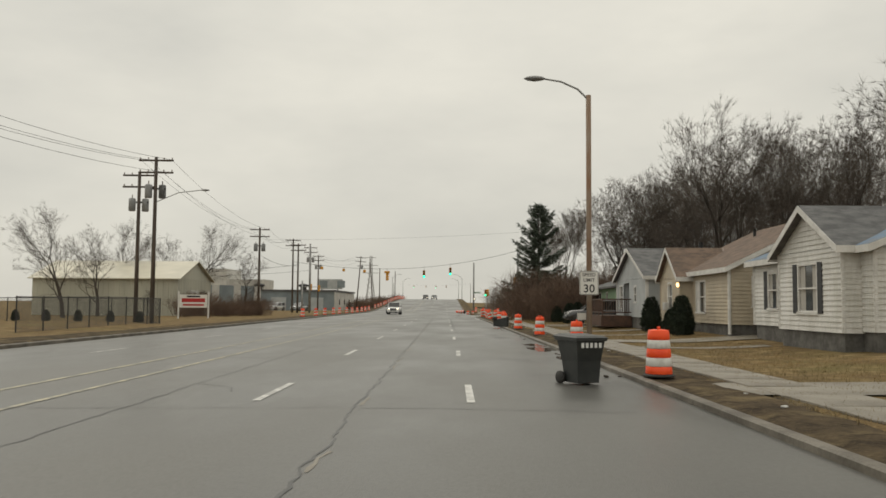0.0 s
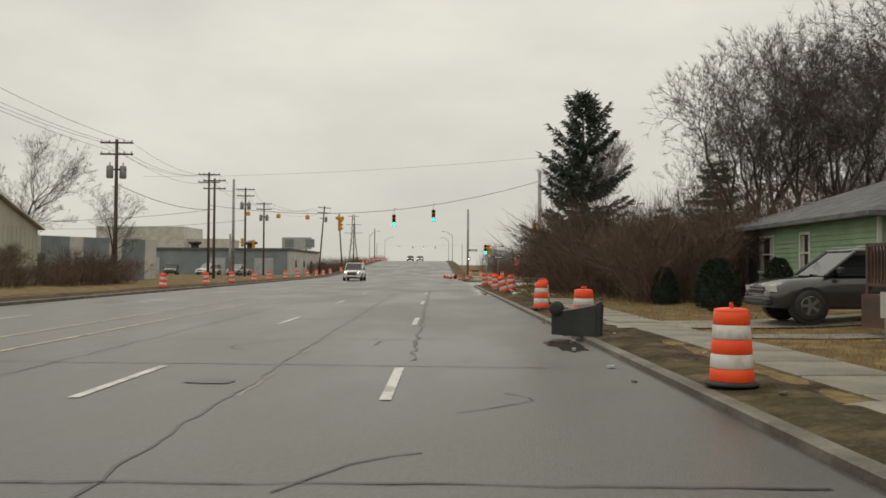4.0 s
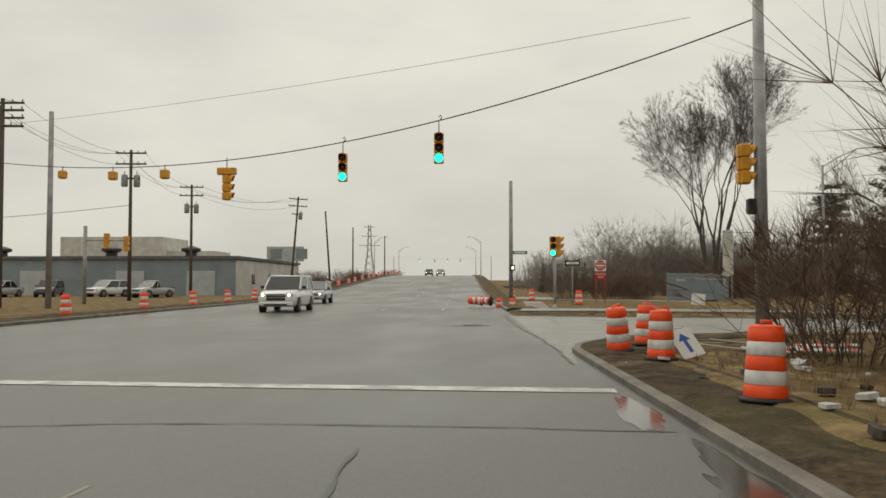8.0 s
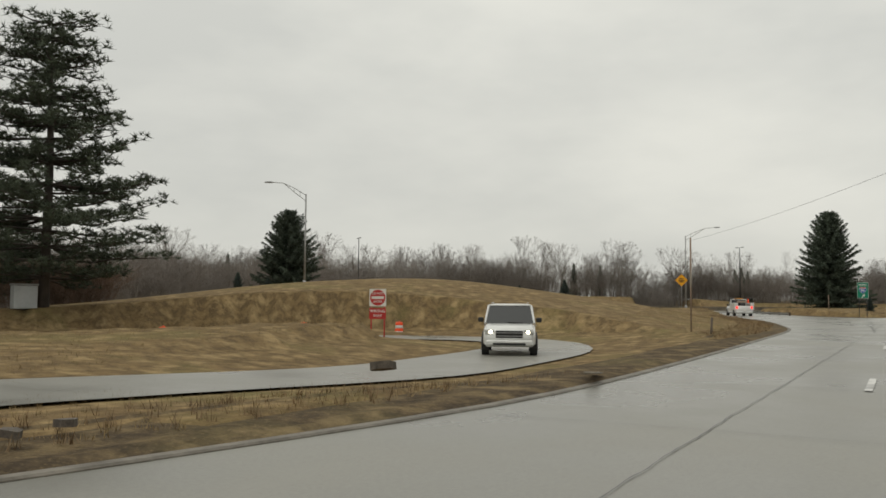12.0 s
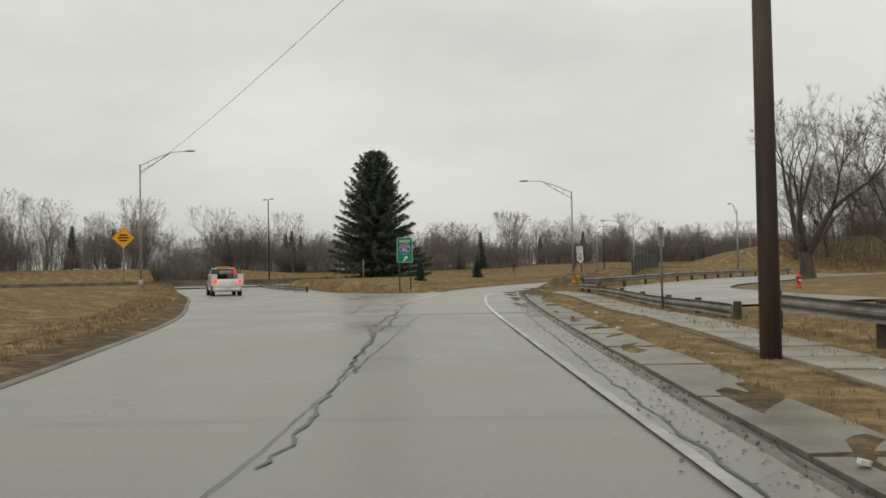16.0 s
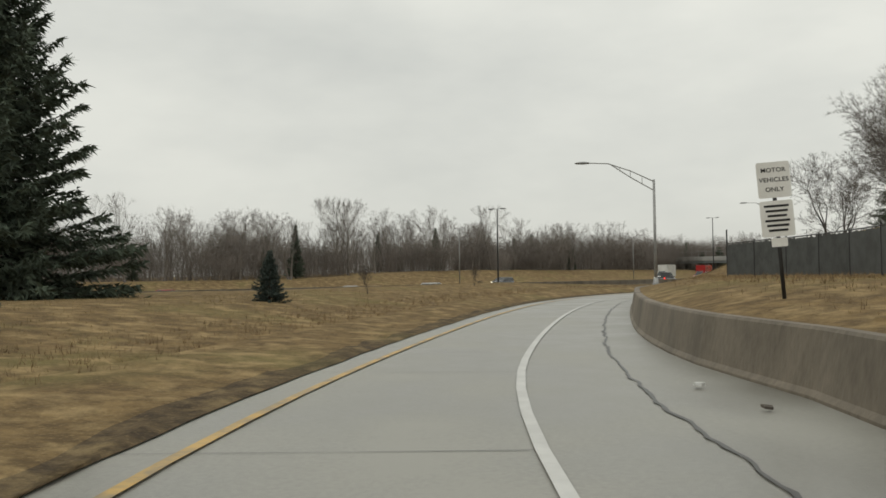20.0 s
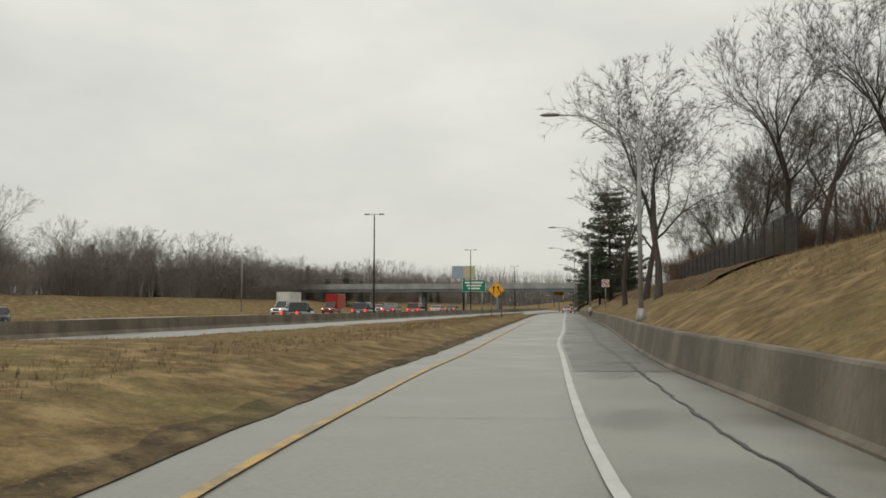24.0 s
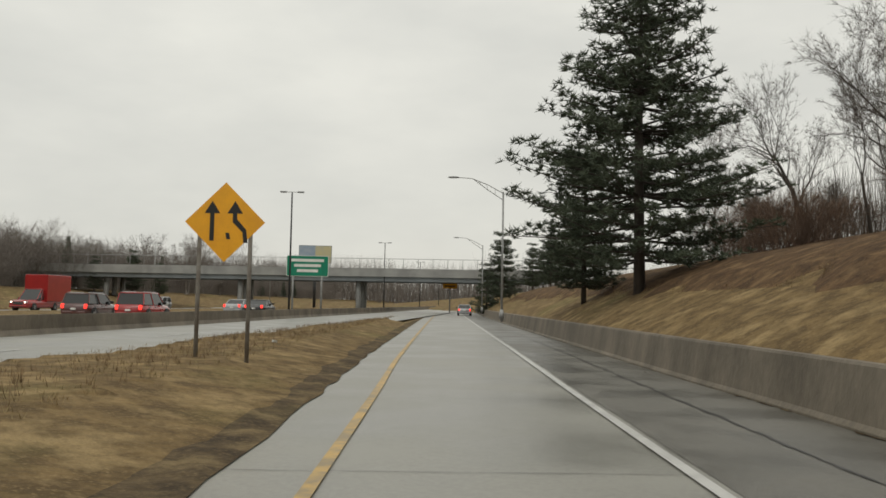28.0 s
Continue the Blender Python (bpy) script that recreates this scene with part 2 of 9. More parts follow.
# ---- mesh helpers ----
class Mesh:
    """Collects corners and faces for one mesh."""

    def __init__(self):
        self.v, self.f = [], []

    def add(self, verts, faces):
        k = len(self.v)
        self.v.extend(verts)
        self.f.extend([tuple(i + k for i in face) for face in faces])
        return self

    def box(self, x0, y0, z0, x1, y1, z1, bevel=0.0, m=None):
        if bevel <= 0:
            v = [(x, y, z) for z in (z0, z1) for y in (y0, y1) for x in (x0, x1)]
            f = [(0, 2, 3, 1), (4, 5, 7, 6), (0, 1, 5, 4), (2, 6, 7, 3), (0, 4, 6, 2), (1, 3, 7, 5)]
        else:
            b = bevel
            rings = [(z0, b), (z0 + b, 0), (z1 - b, 0), (z1, b)]
            v, f = [], []
            for z, s in rings:
                c = b
                v += [(x0 + s + c, y0 + s, z), (x1 - s - c, y0 + s, z), (x1 - s, y0 + s + c, z), (x1 - s, y1 - s - c, z),
                      (x1 - s - c, y1 - s, z), (x0 + s + c, y1 - s, z), (x0 + s, y1 - s - c, z), (x0 + s, y0 + s + c, z)]
            for r in range(3):
                for i in range(8):
                    j = (i + 1) % 8
                    f.append((r * 8 + i, r * 8 + j, r * 8 + 8 + j, r * 8 + 8 + i))
            f += [tuple(range(7, -1, -1)), tuple(range(24, 32))]
        if m is not None:
            v = [tuple(m @ Vector(p)) for p in v]
        return self.add(v, f)

    def tube(self, points, radii, sides=8, caps=True):
        """A round bar along points, with a radius at each."""
        pts = [Vector(p) for p in points]
        if not hasattr(radii, "__len__"):
            radii = [radii] * len(pts)
        v, f = [], []
        for i, p in enumerate(pts):
            d = (pts[min(i + 1, len(pts) - 1)] - pts[max(i - 1, 0)])
            d = d.normalized() if d.length > 1e-9 else Vector((0, 0, 1))
            a = d.cross(Vector((0, 0, 1)) if abs(d.z) < 0.9 else Vector((1, 0, 0))).normalized()
            b = d.cross(a)
            for s in range(sides):
                w = 2 * math.pi * s / sides
                v.append(tuple(p + radii[i] * (math.cos(w) * a + math.sin(w) * b)))
        for i in range(len(pts) - 1):
            for s in range(sides):
                t = (s + 1) % sides
                f.append((i * sides + s, i * sides + t, (i + 1) * sides + t, (i + 1) * sides + s))
        if caps:
            f += [tuple(range(sides - 1, -1, -1)), tuple(range((len(pts) - 1) * sides, len(pts) * sides))]
        return self.add(v, f)

    def lathe(self, profile, sides=20, m=None, caps=True):
        """Turned about z from (radius, height) pairs."""
        v, f = [], []
        for r, z in profile:
            for s in range(sides):
                w = 2 * math.pi * s / sides
                v.append((r * math.cos(w), r * math.sin(w), z))
        for i in range(len(profile) - 1):
            for s in range(sides):
                t = (s + 1) % sides
                f.append((i * sides + s, i * sides + t, (i + 1) * sides + t, (i + 1) * sides + s))
        if caps:
            f += [tuple(range(sides - 1, -1, -1)), tuple(range((len(profile) - 1) * sides, len(profile) * sides))]
        if m is not None:
            v = [tuple(m @ Vector(p)) for p in v]
        return self.add(v, f)

    def slab(self, outline, z0, z1, m=None):
        """A flat plate: an outline of (x, y) from z0 to z1."""
        k = len(outline)
        v = [(x, y, z0) for x, y in outline] + [(x, y, z1) for x, y in outline]
        f = [tuple(range(k - 1, -1, -1)), tuple(range(k, 2 * k))] + [(i, (i + 1) % k, k + (i + 1) % k, k + i) for i in range(k)]
        if m is not None:
            v = [tuple(m @ Vector(p)) for p in v]
        return self.add(v, f)

    def loft(self, rings, close=True, caps=True):
        k = len(rings[0])
        v = [tuple(p) for r in rings for p in r]
        f = []
        for i in range(len(rings) - 1):
            for s in range(k if close else k - 1):
                t = (s + 1) % k
                f.append((i * k + s, i * k + t, (i + 1) * k + t, (i + 1) * k + s))
        if caps:
            f += [tuple(range(k - 1, -1, -1)), tuple(range((len(rings) - 1) * k, len(rings) * k))]
        return self.add(v, f)

    def data(self, name, material, smooth=False):
        me = bpy.data.meshes.new(name)
        me.from_pydata(self.v, [], self.f)
        me.materials.append(material)
        if smooth:
            me.polygons.foreach_set("use_smooth", [True] * len(me.polygons))
        me.update()
        return me


def thing(name, label, category, m=None, group="", kind=""):
    ob = new(name)
    ob.empty_display_size = 0.2
    if m is not None:
        ob.matrix_world = m
    return tagged(ob, label, category, group, kind)


def part(name, mesh, material, parent=None, label="", smooth=False):
    ob = new(name, mesh.data(name, material, smooth) if isinstance(mesh, Mesh) else mesh)
    if parent is not None:
        ob.parent = parent
    return tagged(ob, label)


def structure(name, mesh, material, label, category, smooth=False):
    return tagged(part(name, mesh, material, None, "", smooth), label, category, "", "structure")


def smooth_line(points, step=2.0):
    """Catmull-Rom through (x, y) points, resampled at even steps."""
    p = np.array(points, float)
    p = np.vstack([2 * p[0] - p[1], p, 2 * p[-1] - p[-2]])
    out = []
    for i in range(1, len(p) - 2):
        n = max(2, int(np.linalg.norm(p[i + 1] - p[i]) / step) * 2)
        t = np.linspace(0, 1, n, endpoint=False)[:, None]
        a, b, c, d = p[i - 1], p[i], p[i + 1], p[i + 2]
        out.append(0.5 * (2 * b + (c - a) * t + (2 * a - 5 * b + 4 * c - d) * t**2 + (3 * b - a - 3 * c + d) * t**3))
    q = np.vstack(out + [p[-2:-1]])
    s = np.r_[0, np.cumsum(np.linalg.norm(np.diff(q, axis=0), axis=1))]
    n = max(2, int(s[-1] / step) + 1)
    u = np.linspace(0, s[-1], n)
    return np.stack([np.interp(u, s, q[:, 0]), np.interp(u, s, q[:, 1])], 1)


def offset(line, d):
    """The line moved d metres to its right."""
    t = np.gradient(line, axis=0)
    t /= np.linalg.norm(t, axis=1)[:, None]
    return line + d * np.stack([t[:, 1], -t[:, 0]], 1)


def to_line(line, x, y):
    """Signed distance to a line (right positive) and the way along it."""
    x, y = np.asarray(x, float), np.asarray(y, float)
    best, side, along = np.full(x.shape, 1e9), np.zeros(x.shape), np.zeros(x.shape)
    run = 0.0
    for (ax, ay), (bx, by) in zip(line[:-1], line[1:]):
        dx, dy = bx - ax, by - ay
        ln = math.hypot(dx, dy) + 1e-9
        t = np.clip(((x - ax) * dx + (y - ay) * dy) / ln**2, 0, 1)
        px, py = x - ax - t * dx, y - ay - t * dy
        d = np.hypot(px, py)
        near = d < best
        best = np.where(near, d, best)
        side = np.where(near, np.sign(px * dy - py * dx), side)
        along = np.where(near, run + t * ln, along)
        run += ln
    return best * np.where(side == 0, 1, side), along


def strip(mesh, a, b, za, zb):
    """A ribbon between two lines of equal count; za, zb: heights or functions of (x, y)."""
    fa = za if callable(za) else (lambda x, y: za)
    fb = zb if callable(zb) else (lambda x, y: zb)
    v, n = [], len(a)
    for p, q in zip(a, b):
        v += [(p[0], p[1], fa(p[0], p[1])), (q[0], q[1], fb(q[0], q[1]))]
    return mesh.add(v, [(2 * i, 2 * i + 1, 2 * i + 3, 2 * i + 2) for i in range(n - 1)])


def between(a, b, k):
    """Line a resampled to k points by even steps."""
    s = np.r_[0, np.cumsum(np.linalg.norm(np.diff(a, axis=0), axis=1))]
    u = np.linspace(0, s[-1], k)
    return np.stack([np.interp(u, s, a[:, 0]), np.interp(u, s, a[:, 1])], 1)


# ---- the plan: lines of roads, in metres ----
def kerb_x(y):
    return 3.85 - 0.0205 * y


def road_z(y):
    """The main road climbs to the bridge over the motorway."""
    t = min(1.0, max(0.0, (y - 150.0) / 150.0))
    u = min(1.0, max(0.0, (y - 345.0) / 150.0))
    return 3.4 * (t * t * (3 - 2 * t)) * (1 - u * u * (3 - 2 * u))


RIGHT_KERB_S = np.array([(kerb_x(y), y) for y in range(-60, 106, 3)])
CORNER = np.array([(1.66 + 6.6 * (1 - math.cos(a)), 106.6 + 6.3 * math.sin(a)) for a in np.linspace(0.0, math.pi / 2, 10)])
DRIVE_R = smooth_line([(10.0, 113.0), (16, 113.9), (24, 115.0), (33, 115.6), (50, 116.0), (67, 116.2), (86, 116.1), (103.8, 115.6), (110, 115.0), (115, 113.6)])
NEAR_EDGE = np.vstack([RIGHT_KERB_S, CORNER, DRIVE_R])
ISLAND_L = smooth_line([(1.2, 129.5), (2.0, 126.9), (4.2, 126.2), (10, 125.0), (15.5, 123.8), (21, 123.1), (30, 123.1), (42, 123.45), (58, 124.1), (69, 125.9), (80, 128.3), (92, 132.0), (110, 138.2), (150, 154), (224, 184), (300, 216)])
GORE_L = smooth_line([(89.2, 122.0), (105, 126.6), (129, 134.2), (160, 143.8), (224, 170), (300, 202)])
RAMP_L = smooth_line([(89.2, 121.7), (98, 121.0), (107, 120.2), (114.4, 119.4), (123.3, 117.4), (136, 113.0), (150, 107.4), (162, 101.6), (174, 93.8), (185, 84.0), (193, 76.15), (211, 58.9), (232, 38.7), (247, 24.3), (300, -27.5), (380, -106), (480, -205)])
RAMP_R = smooth_line([(55, 116.6), (70, 117.25), (84, 117.75), (95.5, 117.75), (104, 117.3), (111.3, 116.4), (122.5, 114.55), (131.8, 111.75), (146, 106.2), (159, 100.15), (165, 96.2), (171.2, 91.75), (177.5, 86.6), (189.5, 75.4), (196.3, 69.0), (208.2, 57.15), (229, 36.9), (240, 26.1), (295, -27.9), (376, -108), (475, -207)])
WALL_LINE = smooth_line([(119.0, 112.0), (122.5, 110.9), (128, 110.0), (135, 107.6), (147, 102.2), (157.5, 96.8), (169, 88.2), (178, 80.3), (188, 71.3), (207, 53.0), (226.5, 34.2), (237, 24.2), (292, -29.5), (372, -110), (470, -209)])
WALL_LINE = WALL_LINE.copy()
_in = np.interp(WALL_LINE[:, 0], [119, 130, 140, 152, 163, 171, 182, 193, 203, 215, 230], [0, 0.1, 0.5, 1.05, 1.3, 1.6, 1.72, 1.35, 1.0, 0.78, 0.7])
WALL_LINE = WALL_LINE - (offset(WALL_LINE, 1.0) - WALL_LINE) * _in[:, None]
EDGE_R = np.vstack([DRIVE_R[DRIVE_R[:, 0] < 114], WALL_LINE])


def wall_z(x, y=0):
    """The shoulder tilts up towards the wall."""
    t = min(1.0, max(0.0, (x - 122) / 30))
    return 0.05 * t * t * (3 - 2 * t)


def smoothstep(a, b, x):
    t = np.clip((x - a) / (b - a), 0, 1)
    return t * t * (3 - 2 * t)


def fwy_z(s):
    """The motorway lies in a shallow cutting and climbs to meet the ramp."""
    s = np.asarray(s, float)
    return 0.1 - 1.2 * smoothstep(-118, -92, s) * smoothstep(5, -60, s)


FWY_U = Vector((0.669, -0.743))
FWY_N = Vector((0.743, 0.669))
FWY_O = Vector((245.6, 47.5))


def fwy(s, n):
    """A point s metres along the motorway from the mast and n metres beyond its median."""
    p = FWY_O + s * FWY_U + n * FWY_N
    return (p.x, p.y)


LOOP = smooth_line([(1.8, 132.4), (5.5, 132.0), (14, 130.4), (23, 129.7), (31, 130.0), (38.5, 130.9), (44.2, 133.9), (45.0, 138.6), (40.4, 145.5), (28, 151), (8, 158), (4, 172)])


def loop_z(x):
    """The exit loop dips as it bends away."""
    return 0.1 - 0.5 * smoothstep(12, 30, np.asarray(x, float))



DRIVE_C, ISLAND_C, RAMP_C, WALL_C, GORE_C, LOOP_C = (smooth_line(q, 5.0) for q in (EDGE_R, ISLAND_L, RAMP_L, WALL_LINE, GORE_L, LOOP))
FWY_C = np.array([fwy(-700, 0), fwy(700, 0)])
DEAD_C = smooth_line([(70, 108), (91, 108), (102, 107), (113, 101), (131, 89.5), (150, 75.5)], 4.0)


def ground_z(x, y):
    """Height of the land, in metres; low under the roads."""
    x, y = np.asarray(x, float), np.asarray(y, float)
    z = 0.11 + 0.05 * np.sin(x * 0.31 + 1.3) * np.sin(y * 0.27)
    # front gardens rise a little to the houses
    z = z + 0.25 * smoothstep(4.5, 10, x - (3.85 - 0.0205 * y)) * smoothstep(115, 95, y)
    # knoll between the drive and the motorway bridge
    dl, _ = to_line(ISLAND_C, x, y)
    away = np.clip(-dl - 1.5, 0, 60)
    knoll = 3.1 * np.exp(-(((x - 66) / 27) ** 2 + ((y - 153) / 17) ** 2)) * smoothstep(0, 9, away)
    z = z + knoll
    # grass between ramp and motorway, gently rising then falling
    dr, sr = to_line(RAMP_C, x, y)
    left = np.clip(-dr, 0, 80)
    z = z + 0.75 * smoothstep(1.5, 12, left) * smoothstep(40, 22, left) * smoothstep(95, 112, x) * smoothstep(205, 178, x)
    # slope behind the barrier wall
    dw, sw = to_line(WALL_C, x, y)
    back = np.clip(dw - 0.6, 0, 80)
    on = (dw > 0) & (sw > 0.05)
    top = 0.85 + 0.42 * smoothstep(0, 3, back) * smoothstep(1, 12, sw) + (0.28 + 1.7 * smoothstep(0, 5.5, back) + 1.4 * smoothstep(4, 14, back)) * smoothstep(40, 60, sw)
    top = top + 2.4 * smoothstep(10, 30, back) * smoothstep(52, 74, sw)
    top = 0.3 + (top - 0.3) * (1 - np.maximum(smoothstep(11, 24, back) * smoothstep(78, 52, sw), smoothstep(17, 28, back) * smoothstep(96, 78, sw)))
    z = np.where(on & (dw < 80), np.maximum(z, top * smoothstep(0, 6, sw + 2.0) + 0.1), z)
    # the dead-end street lies level
    dd = np.abs(to_line(DEAD_C, x, y)[0])
    z = np.where(dd < 14, np.minimum(z, 0.3 + 0.3 * np.clip(dd - 5.0, 0, 9)), z)
    # motorway cutting: flat verge, far bank
    dm, sm = to_line(FWY_C, x, y)
    far = -dm
    cut = fwy_z(sm - 700)
    z = z + 2.6 * smoothstep(35, 52, far) + (cut - 0.1) * smoothstep(-1.0, 1.0, far)
    # bank that carries the main road to the bridge
    rt, ru = np.clip((y - 150) / 150, 0, 1), np.clip((y - 345) / 150, 0, 1)
    rz = 3.4 * rt * rt * (3 - 2 * rt) * (1 - ru * ru * (3 - 2 * ru))
    e = np.where(x > 0, x - (3.85 - 0.0205 * y), (3.85 - 0.0205 * y) - 18.2 - x)
    bank = rz + 0.1 - 0.5 * np.clip(e - 1.5, 0, 50)
    z = np.maximum(z, np.where(y > 150, bank, -9))
    # trench for the roads
    under = np.zeros(x.shape, bool)
    under |= (x < (3.85 - 0.0205 * y) + 0.9) & (x > (3.85 - 0.0205 * y) - 19.1)
    dn, _ = to_line(DRIVE_C, x, y)
    under |= (x > 0) & (x < 118) & (y > 103) & (dl > -0.9) & (dn < 0.9) & ~((x < 8.3) & (np.hypot((x - 8.26) / 5.8, (y - 106.6) / 5.5) < 1)) & ~((x < 11) & (x > 2.5) & (y < 106.6)) & (y < 137)
    dg, sg = to_line(GORE_C, x, y)
    under |= (dl > -0.9) & (dg < 0.9) & (x > 85)
    under |= (dr > -3.0) & (dr < 9) & (x > 85) & (dn < 0.95)
    under |= (x > 84) & (x < 109) & (dg > -1) & (dr < 2) & (y < 128) & (y > 118)
    dl2 = np.abs(to_line(LOOP_C, x, y)[0])
    z = np.where((dl2 < 7) & (y < 160) & (x > 1), np.minimum(z, loop_z(x) + 0.1 * np.clip(dl2 - 2.8, 0, 9)), z)
    under |= (-dm > -8.4) & (-dm < 11.6)
    under |= (-dm > 23.2) & (-dm < 32.8)
    level = np.where((np.abs(x) < 40) & (y > 150) & (np.abs(dm) > 14), rz, 0.0)
    level = np.where((-dm > 0.0) & (-dm < 33), np.minimum(level, cut - 0.1), level)
    z = np.where(under, level - 0.35, z)
    z = np.where((dl2 < 0.9) & (x > 1), loop_z(x) - 0.3, z)
    return z


def gz(x, y):
    return float(ground_z(np.array([x]), np.array([y]))[0])


# ---- ground sheet ----
def axis(lo, hi, step, reach):
    a = list(np.arange(lo, hi + step, step))
    d, left, right = step, [], []
    p = a[0]
    while p > -reach:
        d *= 1.35
        p -= d
        left.append(p)
    d, p = step, a[-1]
    while p < reach:
        d *= 1.35
        p += d
        right.append(p)
    return np.array(left[::-1] + a + right)


gx, gy = axis(-45, 330, 1.0, 3000), axis(-60, 240, 1.0, 3000)
GX, GY = np.meshgrid(gx, gy)
GZ = ground_z(GX.ravel(), GY.ravel())
gv = np.stack([GX.ravel(), GY.ravel(), GZ], 1)
nx, ny = len(gx), len(gy)
ii = (np.arange(ny - 1)[:, None] * nx + np.arange(nx - 1)[None]).ravel()
gf = np.stack([ii, ii + 1, ii + 1 + nx, ii + nx], 1)
gmesh = bpy.data.meshes.new("ground")
gmesh.from_pydata(gv.tolist(), [], gf.tolist())
gmesh.materials.append(GROUND)
gmesh.polygons.foreach_set("use_smooth", [True] * len(gmesh.polygons))
tagged(new("ground", gmesh), "dormant straw-brown grass over gently rolling land", "ground", "", "structure")

# ---- main road ----
ys = list(range(-60, 150, 6)) + list(range(150, 620, 8))
m = Mesh()
strip(m, [(kerb_x(y) - 18.2, y) for y in ys], [(kerb_x(y), y) for y in ys], lambda x, y: road_z(y), lambda x, y: road_z(y))
structure("road_main", m, ASPHALT, "wet dark asphalt main road with patched seams", "road")


def mark(mesh, a, b, width, z=0.006, zf=None):
    """A painted bar from a to b."""
    d = Vector((b[0] - a[0], b[1] - a[1]))
    d.normalize()
    n = Vector((d.y, -d.x)) * width / 2
    h = zf or (lambda x, y: 0.0)
    v = [(a[0] - n.x, a[1] - n.y, h(*a) + z), (a[0] + n.x, a[1] + n.y, h(*a) + z), (b[0] + n.x, b[1] + n.y, h(*b) + z), (b[0] - n.x, b[1] - n.y, h(*b) + z)]
    return mesh.add(v, [(0, 1, 2, 3)])


paint_lane = thing("lane_marking", "worn white dashed lane lines on wet asphalt", "road marking", kind="structure")
RZ = lambda x, y: road_z(y)
for off in (3.45, 6.85, 14.6):
    for k in range(-4, 22):
        y = 27.2 + 12.19 * k
        if 100 < y < 134:
            continue
        d = Mesh()
        mark(d, (kerb_x(y) - off, y - 1.5), (kerb_x(y + 1.5) - off, y + 1.5), 0.13, 0.008, RZ)
        part("dash", d, WHITE_LINE, paint_lane)
paint_mid = thing("centre_marking", "worn yellow lines beside the centre turn lane", "road marking", kind="structure")
for off in (10.2, 11.6):
    d = Mesh()
    seg = list(range(-60, 100, 5)) + [100]
    strip(d, [(kerb_x(y) - off - 0.06, y) for y in seg], [(kerb_x(y) - off + 0.06, y) for y in seg], 0.008, 0.008)
    part("yellow_line", d, OLD_LINE, paint_mid)
    d = Mesh()
    seg = list(range(136, 420, 5))
    strip(d, [(kerb_x(y) - off - 0.06, y) for y in seg], [(kerb_x(y) - off + 0.06, y) for y in seg], lambda x, y: road_z(y) + 0.01, lambda x, y: road_z(y) + 0.01)
    part("yellow_line", d, OLD_LINE, paint_mid)
d = Mesh()
mark(d, (-8.4, 100.9), (1.55, 100.2), 0.45, 0.009)
tagged(part("stop_line", d, WHITE_LINE), "white painted stop line across the wet lanes", "road marking", "", "structure")

# ---- service drive, loop, ramp, motorway ----
m = Mesh()
k = 90
isl = between(ISLAND_L, None, 600)
a = isl[(isl[:, 0] > 13.0) & (isl[:, 0] < 90)]
drv = between(DRIVE_R, None, 400)
b = drv[(drv[:, 0] > 13.0) & (drv[:, 0] < 92)]
strip(m, between(a, None, k), between(b, None, k), 0.004, 0.004)
structure("road_service_drive", m, CONCRETE_ROAD, "wet pale concrete service drive curving from the crossing", "road")
m = Mesh()
a2 = ISLAND_L[ISLAND_L[:, 0] > 84]
strip(m, between(a2, None, 80), between(np.vstack([[(84, 120.0)], offset(GORE_L, 0.9)]), None, 80), 0.008, 0.008)
structure("road_left_branch", m, CONCRETE_ROAD, "wet concrete road branching away past a guard rail", "road")
RAMP_OUT = between(np.vstack([[(80, 122.5)], offset(RAMP_L, -1.3)]), None, 300)
RAMP_IN = np.vstack([[(80, 115.8)], DRIVE_R[DRIVE_R[:, 0] > 80], WALL_LINE])


def nearest(line, pts):
    """For each point the nearest place on a line."""
    dense = between(line, None, 6 * len(line))
    return np.array([dense[np.argmin(((dense - p) ** 2).sum(1))] for p in pts])


OUT_C, IN_C = smooth_line(RAMP_OUT, 5.0), smooth_line(RAMP_IN, 5.0)


def ramp_z(x, y):
    """Height of the ramp, tilted up towards its wall."""
    a, b = np.abs(to_line(OUT_C, x, y)[0]), np.abs(to_line(IN_C, x, y)[0])
    return 0.012 + 0.05 * smoothstep(122, 152, np.asarray(x, float)) * a / (a + b + 1e-6)


def band(a, b, rows, lift):
    """A sheet on the ramp between two lines of equal count."""
    m = Mesh()
    lines = [a + (b - a) * t for t in np.linspace(0, 1, rows)]
    zs = [ramp_z(l[:, 0], l[:, 1]) + lift for l in lines]
    return m.loft([[(*lines[j][i], zs[j][i]) for j in range(rows)] for i in range(len(a))], close=False, caps=False)


m = band(RAMP_OUT, nearest(RAMP_IN, RAMP_OUT), 6, 0.0)
structure("road_ramp", m, RAMP, "wet concrete motorway entry ramp", "road")
lane_edge = offset(RAMP_R, 0.16)
lane_edge = lane_edge[lane_edge[:, 0] > 184]
m = band(lane_edge, nearest(WALL_LINE, lane_edge), 4, 0.006)
structure("road_shoulder", m, SHOULDER, "dark wet asphalt shoulder with gravel along the wall", "road")
m = Mesh()
rim = [(1.0, 127.4)] + [tuple(p) for p in isl[(isl[:, 0] > 2.4) & (isl[:, 0] < 13.6)]] + [tuple(p) for p in drv[drv[:, 0] < 13.6]][::-1] + [tuple(p) for p in CORNER[::-1]] + [(1.45, 104.0)]
m.add([(x, y, 0.0035) for x, y in rim], [tuple(range(len(rim)))[::-1]])
structure("road_apron", m, CONCRETE_ROAD, "wet concrete apron at the street corner", "road")
